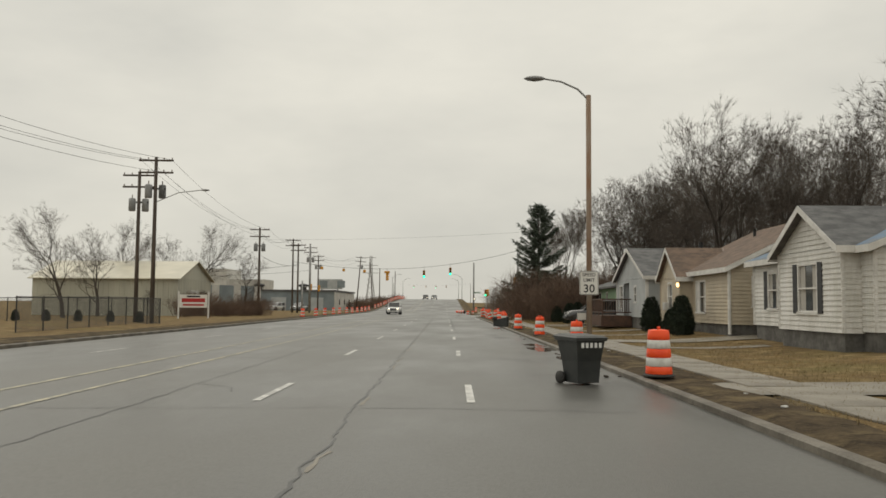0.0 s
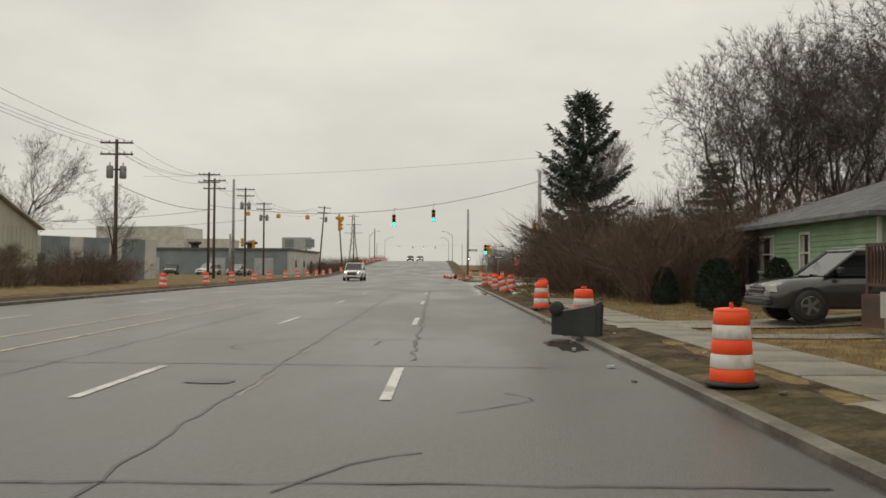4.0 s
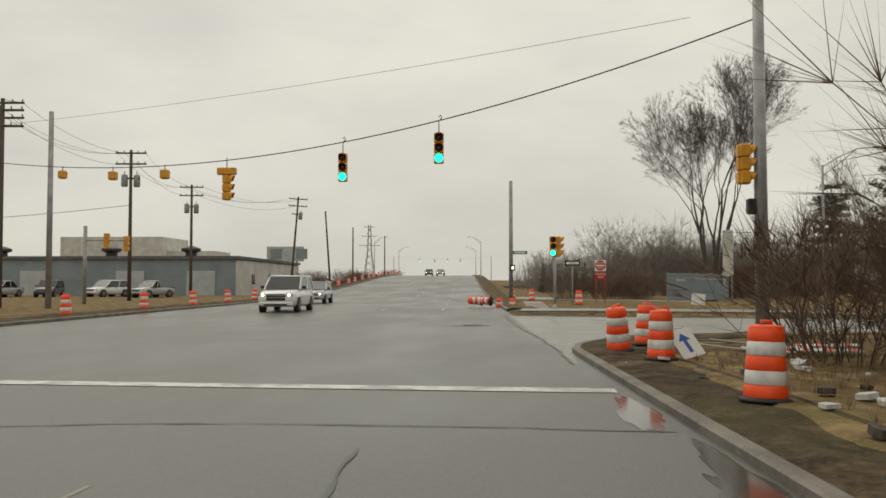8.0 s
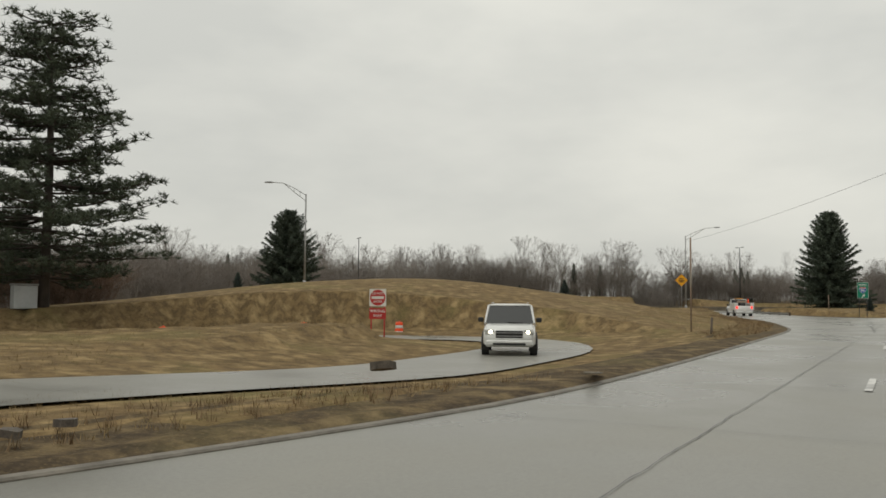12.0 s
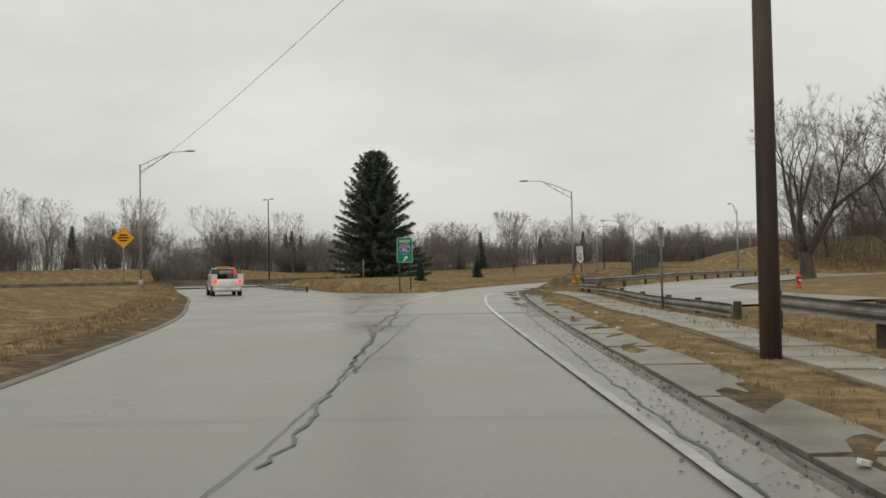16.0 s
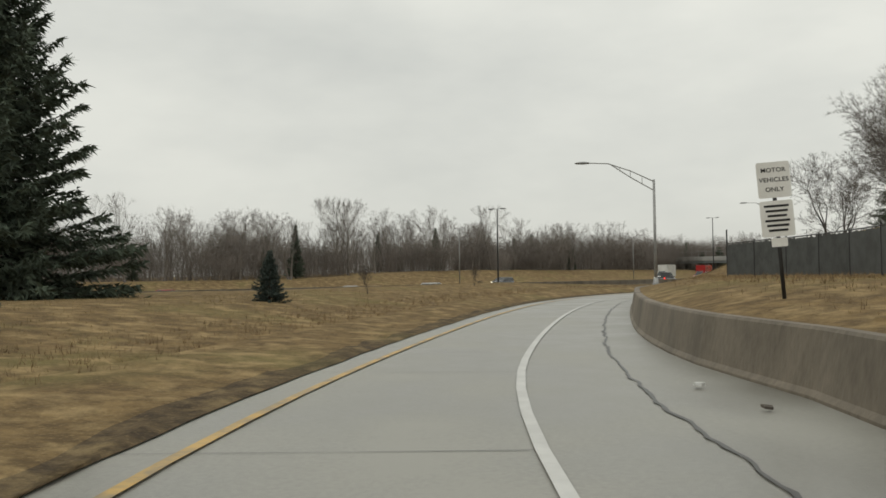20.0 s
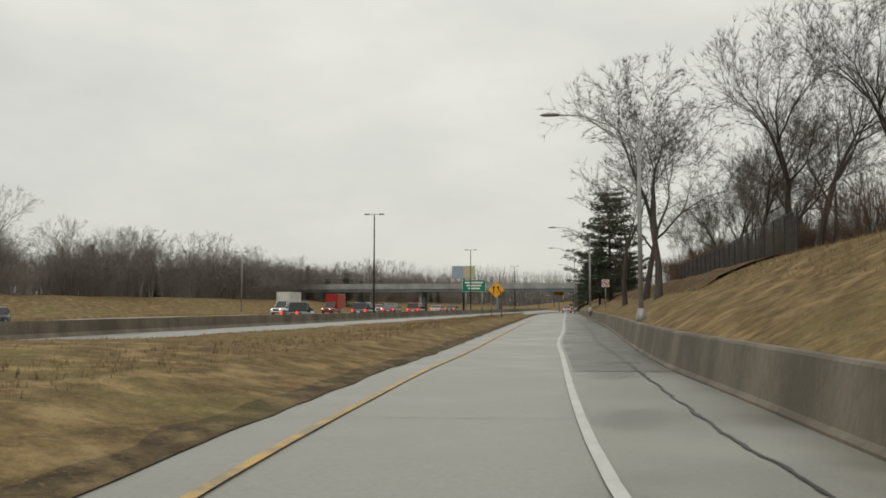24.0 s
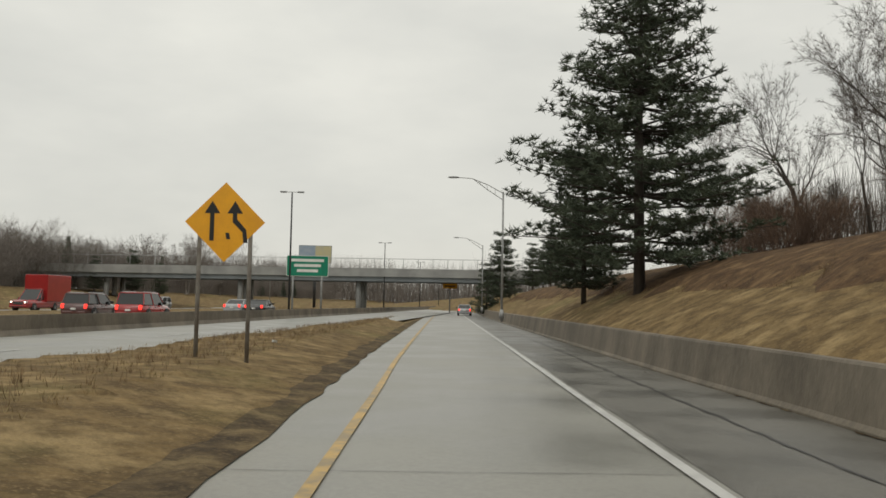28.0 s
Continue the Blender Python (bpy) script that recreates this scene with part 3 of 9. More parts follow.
m = Mesh()
strip(m, offset(LOOP, -2.1), offset(LOOP, 2.1), lambda x, y: float(loop_z(x)) + 0.05, lambda x, y: float(loop_z(x)) + 0.05)
structure("road_exit_loop", m, CONCRETE_ROAD, "wet concrete exit loop bending round the grass", "road")
for name, n0, n1 in (("road_motorway_local", -9.8, -0.9), ("road_motorway_express", 0.9, 13.0), ("road_motorway_opposite", 22.0, 34.0)):
    m = Mesh()
    runs = list(range(-700, -120, 25)) + list(range(-120, 60, 6)) + list(range(60, 430, 25))
    m.add([(*fwy(s, n), (0.1 if n < 0 else float(fwy_z(s))) + 0.035) for s in runs for n in (n1, n0)], [(2 * i, 2 * i + 1, 2 * i + 3, 2 * i + 2) for i in range(len(runs) - 1)])
    structure(name, m, RAMP, "wet grey motorway carriageway", "road")

m = Mesh()
m.add([(x, y, 0.0075) for x, y in ((82, 121.0), (89.2, 122.2), (105, 126.6), (112, 128.8), (112, 119.0), (98, 119.6), (86, 119.8))], [(0, 6, 5, 4, 3, 2, 1)])
structure("road_gore", m, CONCRETE_ROAD, "wet concrete wedge where the roads part", "road")

# ---- kerbs and verges ----
def kerb(name, line, side, verge, material, z=0.13, label="weathered concrete kerb stained with mud"):
    """A kerb along a line with the verge behind it; side +1: verge on the right."""
    m = Mesh()
    prof = [(0.0, -0.1), (0.0, z - 0.02), (0.03, z), (0.17, z), (0.17, -0.1)]
    rings = []
    o = [offset(line, side * d) for d, _ in prof]
    for i in range(len(line)):
        rings.append([(o[j][i][0], o[j][i][1], prof[j][1] + road_z(line[i][1]) * (line[i][0] < 5)) for j in range(len(prof))])
    m.loft(rings, close=False, caps=False)
    structure(name, m, KERB, label, "kerb")
    if verge:
        v = Mesh()
        bands = [0.17, 0.3] + list(np.linspace(0.5, verge, 6))
        ls = [offset(line, side * d) for d in bands]
        hs = []
        last = len(bands) - 1
        land = ground_z(ls[last][:, 0], ls[last][:, 1])
        for j, d in enumerate(bands):
            row = []
            for i, q in enumerate(ls[j]):
                r = road_z(q[1]) * (q[0] < 5)
                h = z - 0.01 + r if j == 0 else z + r + 0.05 * noise.noise(Vector((q[0] * 0.9, q[1] * 0.9, 0))) + 0.045 * noise.noise(Vector((q[0] * 3.1, q[1] * 3.1, 4))) + (0.03 if 1 < j < last - 1 else 0.0)
                if j == last:
                    h = max(land[i] + 0.02, r - 0.05) if verge > 1.5 else h
                row.append((q[0], q[1], h))
            hs.append(row)
        rings = [[hs[j][i] for j in range(len(bands))] for i in range(len(line))]
        v.loft(rings, close=False, caps=False)
        structure("verge_" + name.split("_", 1)[1], v, material, "muddy verge with flattened dead grass", "verge", True)


kerb("kerb_main_road_south", np.array(smooth_line(RIGHT_KERB_S, 0.5)), 1, 1.55, MUD, 0.1)
kerb("kerb_corner", smooth_line(np.vstack([RIGHT_KERB_S[-1:], CORNER, DRIVE_R[:1]]), 1.0), 1, 2.4, MUD, 0.1)
near_part = smooth_line(DRIVE_R[DRIVE_R[:, 0] < 40], 0.7)
far_part = smooth_line(np.vstack([near_part[-1:], DRIVE_R[DRIVE_R[:, 0] > 41]]), 0.7)
kerb("kerb_service_drive", near_part, 1, 2.2, VERGE, 0.06)
kerb("kerb_drive_edge", far_part, 1, 2.2, VERGE, 0.025, "worn concrete kerb sunk level with the drive")
kerb("kerb_island", ISLAND_L[ISLAND_L[:, 0] < 240], -1, 2.2, VERGE, 0.035)
kerb("kerb_main_road_north", smooth_line([(kerb_x(y), y) for y in range(134, 420, 6)], 3), 1, 2.2, VERGE)
kerb("kerb_main_road_west", smooth_line([(kerb_x(y) - 18.2, y) for y in range(-60, 420, 6)], 3), -1, 2.4, MUD)
dirt = Mesh()
edge_by = np.interp(RAMP_L[:, 0], [109, 140, 165, 330], [0.55, 0.65, 0.9, 0.95])
edge = smooth_line((RAMP_L + (offset(RAMP_L, -1.0) - RAMP_L) * edge_by[:, None])[(RAMP_L[:, 0] > 109.5) & (RAMP_L[:, 0] < 330)], 0.6)
rows = [0.0, 0.18, 0.36, 0.55, 1.3, 2.2, 3.1]
ls = [offset(edge, -d) for d in rows]
land = ground_z(ls[-1][:, 0], ls[-1][:, 1])
rings = []
for i in range(len(edge)):
    ring = []
    for j, d in enumerate(rows):
        x, y = ls[j][i]
        t = min(1.0, d / 3.1)
        h = 0.03 * (1 - t) + (land[i] + 0.015) * t * t * (3 - 2 * t)
        if 0 < j < len(rows) - 1:
            w = 0.3 * noise.noise(Vector((x * 0.5, y * 0.5, 6))) + 0.16 * noise.noise(Vector((x * 1.9, y * 1.9, 7)))
            x, y = x + 0.6 * w, y + 0.6 * w
            h += 0.03 + 0.05 * noise.noise(Vector((x * 0.8, y * 0.8, 2))) + 0.04 * noise.noise(Vector((x * 3, y * 3, 5)))
        else:
            x = x + (0.16 * noise.noise(Vector((x * 0.7, y * 0.7, 8))) if j == 0 else 0)
        ring.append((x, y, h))
    rings.append(ring)
dirt.loft([r[:4] for r in rings], close=False, caps=False)
structure("verge_ramp", dirt, VERGE, "muddy edge with dirt spilling onto the ramp", "verge", True)
turf_edge = Mesh()
turf_edge.loft([r[2:] for r in [[(q[0], q[1], q[2] + (-0.035 if k == 2 else 0.006)) for k, q in enumerate(ring)] for ring in rings]], close=False, caps=False)
structure("verge_ramp_grass", turf_edge, GROUND, "uneven dormant grass along the ramp", "verge", True)
kerb("kerb_gore", smooth_line([(150, 140.5), (118, 130.3), (112, 127.5), (108.5, 123.5), (109.8, 121.2)], 1.5), -1, 2.0, VERGE, 0.03)

# broken ground at the nose of the island
m = Mesh()
rings = []
for y in np.linspace(127.3, 136.5, 24):
    ring = []
    for t in np.linspace(0, 1, 12):
        x = kerb_x(y) - 0.12 + t * 4.2
        edge = min(t * 4.2, (y - 127.3) * 1.2, (136.5 - y) * 3, 0.5) / 0.5
        ring.append((x, y, -0.06 + 0.17 * edge + 0.05 * edge * noise.noise(Vector((x * 1.6, y * 1.6, 1)))))
    rings.append(ring)
m.loft(rings, close=False, caps=False)
structure("verge_island_nose", m, VERGE, "broken muddy ground at the nose of the island", "verge", True)

# ---- painted lines of drive and ramp ----
def line_mark(name, line, width, material, label, z=0.02):
    m = Mesh()
    h = (lambda x, y: ramp_z(x, y) + 0.021) if "edge_line" in name else z
    strip(m, offset(line, -width / 2), offset(line, width / 2), h, h)
    tagged(part(name, m, material), label, "road marking", "", "structure")


line_mark("white_edge_line", RAMP_R[RAMP_R[:, 0] > 76], 0.13, EDGE_LINE, "white edge line along the wet ramp")
line_mark("worn_edge_line", RAMP_R[RAMP_R[:, 0] < 78], 0.12, WORN_LINE, "worn white edge line beside the wet drive", 0.02)
line_mark("yellow_edge_line", RAMP_L[RAMP_L[:, 0] > 104], 0.13, YELLOW_LINE, "faded yellow edge line along the wet ramp")
line_mark("gore_line", smooth_line([(110, 119.9), (100, 120.8), (88.6, 122.0)]), 0.15, WHITE_LINE, "white gore line where the roads part")
line_mark("gore_line", GORE_L[GORE_L[:, 0] < 135], 0.15, OLD_LINE, "white gore line where the roads part")
drive_dash = thing("lane_marking", "worn white dashes on the service drive", "road marking", kind="structure")
for x in (10.6, 25.5, 40.8, 55.5):
    d = Mesh()
    mark(d, (x - 1.4, 118.5 + x * 0.012), (x + 1.4, 118.53 + x * 0.012), 0.13, 0.02)
    part("dash", d, WHITE_LINE, drive_dash)
fwy_dash = thing("lane_marking", "white dashes on the wet motorway", "road marking", kind="structure")
for n in (-5.3, 5.0, 9.0):
    for s in range(-200, 320, 12):
        d = Mesh()
        mark(d, fwy(s, n), fwy(s + 3, n), 0.14, (0.1 if n < 0 else float(fwy_z(s + 1.5))) + 0.05)
        part("dash", d, WHITE_LINE, fwy_dash)

# ---- barrier wall along the ramp ----
m = Mesh()
prof = [(-0.12, 0.0), (-0.12, 0.05), (-0.06, 0.12), (0.06, 0.82), (0.09, 0.86), (0.27, 0.86), (0.30, 0.82), (0.30, -0.2)]
o = [offset(WALL_LINE, d) for d, _ in prof]
rings = [[(o[j][i][0], o[j][i][1], prof[j][1] + wall_z(WALL_LINE[i][0])) for j in range(len(prof))] for i in range(len(WALL_LINE))]
m.loft(rings, close=True, caps=True)
structure("wall_ramp", m, WALL, "stained tan concrete barrier wall along the ramp", "wall")
# grass edge behind the wall
m = Mesh()
w0, w1, w2 = offset(WALL_LINE, 0.29), offset(WALL_LINE, 1.2), offset(WALL_LINE, 2.6)
g1, g2 = ground_z(w1[:, 0], w1[:, 1]), ground_z(w2[:, 0], w2[:, 1])
m.loft([[(*w0[i], 0.83 + wall_z(w0[i][0])), (*w1[i], max(0.95 + wall_z(w0[i][0]), g2[i] * 0.45 + 0.5)), (*w2[i], g2[i] + 0.03)] for i in range(len(WALL_LINE))], close=False, caps=False)
structure("verge_wall", m, GROUND, "straw-coloured grass edge above the barrier wall", "verge", True)
# earth heaped over the start of the wall
m = Mesh()
back = (WALL_LINE[0] - WALL_LINE[1]) / np.linalg.norm(WALL_LINE[0] - WALL_LINE[1])
side = np.array([back[1], -back[0]]) * -1.0
side = side if float(np.dot(side, np.array([0, -1.0]))) > 0 else -side
rings = []
for k in np.linspace(-2.5, 8.5, 15):
    t = min(1.0, max(0.0, 1 - k / 8.5))
    t = t * t * (3 - 2 * t)
    ring = []
    for d, hh in ((0.12, -0.25), (0.3, 0.55), (0.7, 0.92), (1.5, 1.06), (2.8, 1.0), (4.5, 0.7), (6.5, 0.25), (8.0, -0.2)):
        p = WALL_LINE[0] + back * k + side * d
        ring.append((p[0], p[1], 0.08 + (hh * t if hh > 0 else hh) + 0.05 * noise.noise(Vector((p[0], p[1], 3)))))
    rings.append(ring)
m.loft(rings, close=False, caps=False)
structure("verge_wall_start", m, VERGE, "weedy earth mound at the start of the wall", "verge", True)
m = Mesh()
rings = []
for k in np.linspace(-0.25, 5.0, 12):
    t = max(0.0, 1 - max(k, 0.0) / 5.0)
    t = t * t * (3 - 2 * t)
    ring = []
    for d, hh in ((-0.75, -0.05), (-0.5, 0.12), (-0.2, 0.4), (0.1, 0.66), (0.4, 0.86), (0.8, 0.95)):
        p = WALL_LINE[0] + back * k + side * d
        ring.append((p[0], p[1], 0.04 + (hh * t if hh > 0 else hh) + 0.05 * noise.noise(Vector((p[0] * 2, p[1] * 2, 3)))))
    rings.append(ring)
m.loft(rings, close=False, caps=True)
structure("verge_wall_toe", m, VERGE, "weedy earth spilling round the end of the wall", "verge", True)
# leaf litter under the trees of the slope
m = Mesh()
i0, i1 = 44, 112
rows = list(np.linspace(2.4, 17.0, 15))
ls = [offset(WALL_LINE, d)[i0:i1] for d in rows]
zs = [ground_z(l[:, 0], l[:, 1]) for l in ls]
m.loft([[(ls[j][i][0] + 0.5 * noise.noise(Vector((i * 0.9, j, 1))), ls[j][i][1] + 0.5 * noise.noise(Vector((i * 0.9, j, 7))), zs[j][i] + (0.12 if 0 < j < 14 else -0.03)) for j in range(len(rows))] for i in range(i1 - i0)], close=False, caps=False)
structure("litter_slope", m, LITTER, "brown leaf litter and rough grass below the trees", "ground", True)
# median barrier
m = Mesh()
m.loft([[(*fwy(s, n), z if n < 0 or z > 0.5 else z + float(fwy_z(s)) - 0.3) for n, z in ((-0.3, 0), (-0.1, 0.3), (-0.08, 0.85), (0.08, 0.85), (0.1, 0.3), (0.3, 0))] for s in list(range(-700, -120, 50)) + list(range(-120, 60, 6)) + list(range(60, 430, 50))])
structure("wall_median", m, WALL, "concrete median barrier of the motorway", "wall")


# ---- plants ----
BARK = mat("grey_bark", (0.09, 0.075, 0.062), (0.05, 0.042, 0.035), rough=0.9, scale=0.4, fine=12, bump=0.02, bump_scale=14, stretch=(1, 1, 0.3))
TWIG = mat("bare_twigs", (0.118, 0.096, 0.079), (0.072, 0.06, 0.05), rough=0.9, scale=1.5, vary=0.15)
# Far wood is coloured paler than near wood to imitate rain haze.
HAZED_BARK = mat("pale_bark", (0.19, 0.17, 0.15), (0.13, 0.115, 0.10), rough=0.95, scale=1.0)
HAZED_TWIG = mat("pale_bare_twigs", (0.215, 0.19, 0.168), (0.15, 0.132, 0.118), rough=0.95, scale=4.0, vary=0.15)
BRUSH = mat("brown_brush", (0.19, 0.126, 0.09), (0.105, 0.073, 0.055), rough=0.95, scale=1.2, vary=0.2)
SPRUCE = mat("spruce_needles", (0.088, 0.112, 0.076), (0.045, 0.062, 0.043), rough=0.85, scale=0.8, vary=0.15)
BLUE_SPRUCE = mat("blue_spruce_needles", (0.07, 0.095, 0.08), (0.035, 0.052, 0.045), rough=0.85, scale=0.6, vary=0.1)
PINE = mat("pine_needles", (0.085, 0.104, 0.064), (0.043, 0.056, 0.036), rough=0.85, scale=0.9, vary=0.12)
YEW = mat("evergreen_shrub", (0.028, 0.042, 0.022), (0.012, 0.02, 0.011), rough=0.85, scale=0.4, vary=0.15)
STRAW = mat("straw_blades", (0.34, 0.235, 0.11), (0.19, 0.155, 0.075), rough=0.9, scale=2.5)
WEED = mat("tall_dead_weeds", (0.25, 0.165, 0.085), (0.14, 0.095, 0.052), rough=0.9, scale=1.5)


def rotated(d, rng, angle):
    """d turned by about an angle in a random sense."""
    a = d.cross(Vector((rng.uniform(-1, 1), rng.uniform(-1, 1), rng.uniform(-1, 1))))
    if a.length < 1e-6:
        a = Vector((1, 0, 0))
    return (Matrix.Rotation(angle, 3, a.normalized()) @ d).normalized()


def grow(limbs, twigs, p, d, length, r, depth, rng, spread, lift, thin, clean=99):
    """One limb with its forks; thick wood goes into limbs, thin into twigs."""
    n = 3 if depth > 1 else 2
    pts, rad = [p.copy()], [r]
    q, e = p.copy(), d.copy()
    for i in range(n):
        e = (e + Vector((rng.uniform(-0.18, 0.18), rng.uniform(-0.18, 0.18), rng.uniform(-0.1, 0.12) + lift))).normalized()
        q = q + e * length / n
        pts.append(q.copy())
        rad.append(r * (1 - 0.38 * (i + 1) / n))
    if depth >= thin:
        limbs.tube(pts, rad, 7 if depth > thin + 1 else 5, caps=False)
    elif depth:
        twigs.tube(pts, [max(x, 0.006) for x in rad], 3, caps=False)
    else:
        for i in range(4):
            blade(twigs, p, rotated(d, rng, rng.uniform(0.0, 0.55)), length * rng.uniform(0.7, 1.25), max(r, 0.006), rng)
        return
    if depth < 3:
        for i in range(1, n + 1):
            for k in range(2):
                blade(twigs, pts[i], rotated(e, rng, rng.uniform(0.4, 1.1)), length * rng.uniform(0.35, 0.8), max(0.5 * rad[i], 0.005), rng)
    kids = 3 if depth > 1 and rng.random() < 0.5 else 2
    for i in range(kids):
        grow(limbs, twigs, q, rotated(e, rng, rng.uniform(0.45, 1.0) * spread), length * rng.uniform(0.62, 0.86), rad[-1] * rng.uniform(0.62, 0.8), depth - 1, rng, spread, lift, thin, clean)
    for i in range(1, n + 1):
        if 1 < depth < clean and rng.random() < 0.6:
            grow(limbs, twigs, pts[i], rotated(e, rng, rng.uniform(0.9, 1.5) * spread), length * rng.uniform(0.4, 0.65), rad[i] * 0.45, max(0, depth - 2), rng, spread, lift, thin, clean)


def bare_tree(name, seed, height, stems=1, spread=0.55, radius=0.28, depth=6, lean=0.1, lift=0.05, label="", twig=None, first=0.26, clean=99):
    rng = random.Random(seed)
    ob = thing(name, label, "tree")
    limbs, twigs = Mesh(), Mesh()
    for k in range(stems):
        w = 6.28 * (k + rng.random() * 0.4) / stems
        d = Vector((math.cos(w) * lean, math.sin(w) * lean, 1)).normalized()
        base = Vector((math.cos(w), math.sin(w), 0)) * (radius * 1.1 if stems > 1 else 0) + Vector((0, 0, -0.3))
        limbs.tube([base, base + Vector((0, 0, 0.35)), base + d * 0.9], [radius * 1.7, radius * 1.2, radius], 8, caps=False)
        grow(limbs, twigs, base + d * 0.85, d, height * first, radius, depth, rng, spread, lift, 3, clean)
    part("trunk", limbs, HAZED_BARK if twig else BARK, ob, "", True)
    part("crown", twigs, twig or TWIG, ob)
    top = max(v[2] for v in twigs.v)
    k = height / top
    for c in ob.children:
        c.data.transform(Matrix.Diagonal((k, k, k, 1)))
    return ob


def elm(name, seed, height, label):
    """A stout short trunk that forks low into long rising limbs."""
    rng = random.Random(seed)
    ob = thing(name, label, "tree")
    limbs, twigs = Mesh(), Mesh()
    limbs.tube([(0, 0, -0.4), (0, 0, 0.3), (0.05, 0, 1.2), (0.1, 0.05, 2.3)], [0.95, 0.66, 0.54, 0.46], 12, caps=False)
    for k, (way, out, size) in enumerate(((0.3, 0.42, 0.34), (1.9, 0.55, 0.3), (3.3, 0.36, 0.36), (4.4, 0.75, 0.26), (5.5, 0.6, 0.28))):
        d = Vector((math.cos(way) * out, math.sin(way) * out, 1)).normalized()
        grow(limbs, twigs, Vector((0.1, 0.05, 1.7 + 0.15 * (k % 2))), d, 4.4, size, 6, rng, 0.52, 0.03, 3, 5)
    part("trunk", limbs, BARK, ob, "", True)
    part("crown", twigs, TWIG, ob)
    top = max(v[2] for v in twigs.v)
    for c in ob.children:
        c.data.transform(Matrix.Scale(height / top, 4))
    return ob


def blade(mesh, p, d, length, width, rng):
    s = d.cross(Vector((rng.uniform(-1, 1), rng.uniform(-1, 1), rng.uniform(-1, 1))))
    s = s.normalized() * width if s.length > 1e-6 else Vector((width, 0, 0))
    mesh.add([tuple(p - s), tuple(p + s), tuple(p + d * length)], [(0, 1, 2)])


def conifer(name, seed, height, radius, label, needles, levels=34, around=9, droop=0.35, bare=0.05, shape=0.85, gap=0.0, size=1.0):
    """A trunk with needled boughs spiralling up it; shape: how the width falls with height; gap: share of missing boughs."""
    rng = random.Random(seed)
    ob = thing(name, label, "tree")
    trunk, boughs, wood = Mesh(), Mesh(), Mesh()
    trunk.tube([(0, 0, -0.3), (0, 0, height * 0.5), (0, 0, height)], [height * 0.02, height * 0.011, 0.02], 8)
    total = levels * around
    lobe = [rng.uniform(0.82, 1.12) for _ in range(7)]
    for i in range(total):
        if rng.random() < gap:
            continue
        t = bare + (1 - bare) * min(0.985, (i + rng.random()) / total)
        w = i * 2.39996 + rng.uniform(-0.6, 0.6)
        ln = max(0.25 * size, radius * (1 - t) ** shape * rng.uniform(0.62, 1.1) * lobe[int(w * 1.114 + 3 * t) % 7])
        out = Vector((math.cos(w), math.sin(w), 0))
        side = Vector((-out.y, out.x, 0))
        a = Vector((0, 0, height * t))
        rise = 0.75 * t - droop * (1 - t) * rng.uniform(0.4, 1.3)
        mid = a + out * ln * 0.55 + Vector((0, 0, ln * (0.5 * rise - 0.05)))
        tip = a + out * ln + Vector((0, 0, ln * (rise + 0.1)))
        wood.tube([a, mid, tip], [0.035 * size, 0.02 * size, 0.008], 3, caps=False)
        count = max(9, int(17 * ln / (0.42 * size)))
        for j in range(count):
            u = 0.12 + 0.88 * (j + rng.random()) / count
            q = (a.lerp(mid, u * 2) if u < 0.5 else mid.lerp(tip, u * 2 - 1)) + side * rng.uniform(-0.12, 0.12) * ln * (1.1 - u) + Vector((0, 0, rng.uniform(-0.16, 0.08) * size))
            v = (out * rng.uniform(0.2, 1.0) + side * rng.uniform(-0.85, 0.85) + Vector((0, 0, rng.uniform(-0.8, 0.45)))).normalized()
            blade(boughs, q, v, size * rng.uniform(0.26, 0.58) * (1.15 - 0.35 * u), 0.06 * size, rng)
    for j in range(18):
        blade(boughs, Vector((0, 0, height * 0.965)), rotated(Vector((0, 0, 1)), rng, rng.uniform(0, 0.6)), rng.uniform(0.3, 0.7) * size, 0.05 * size, rng)
    trunk.add(wood.v, wood.f)
    part("trunk", trunk, BARK, ob, "", True)
    part("crown", boughs, needles, ob)
    return ob


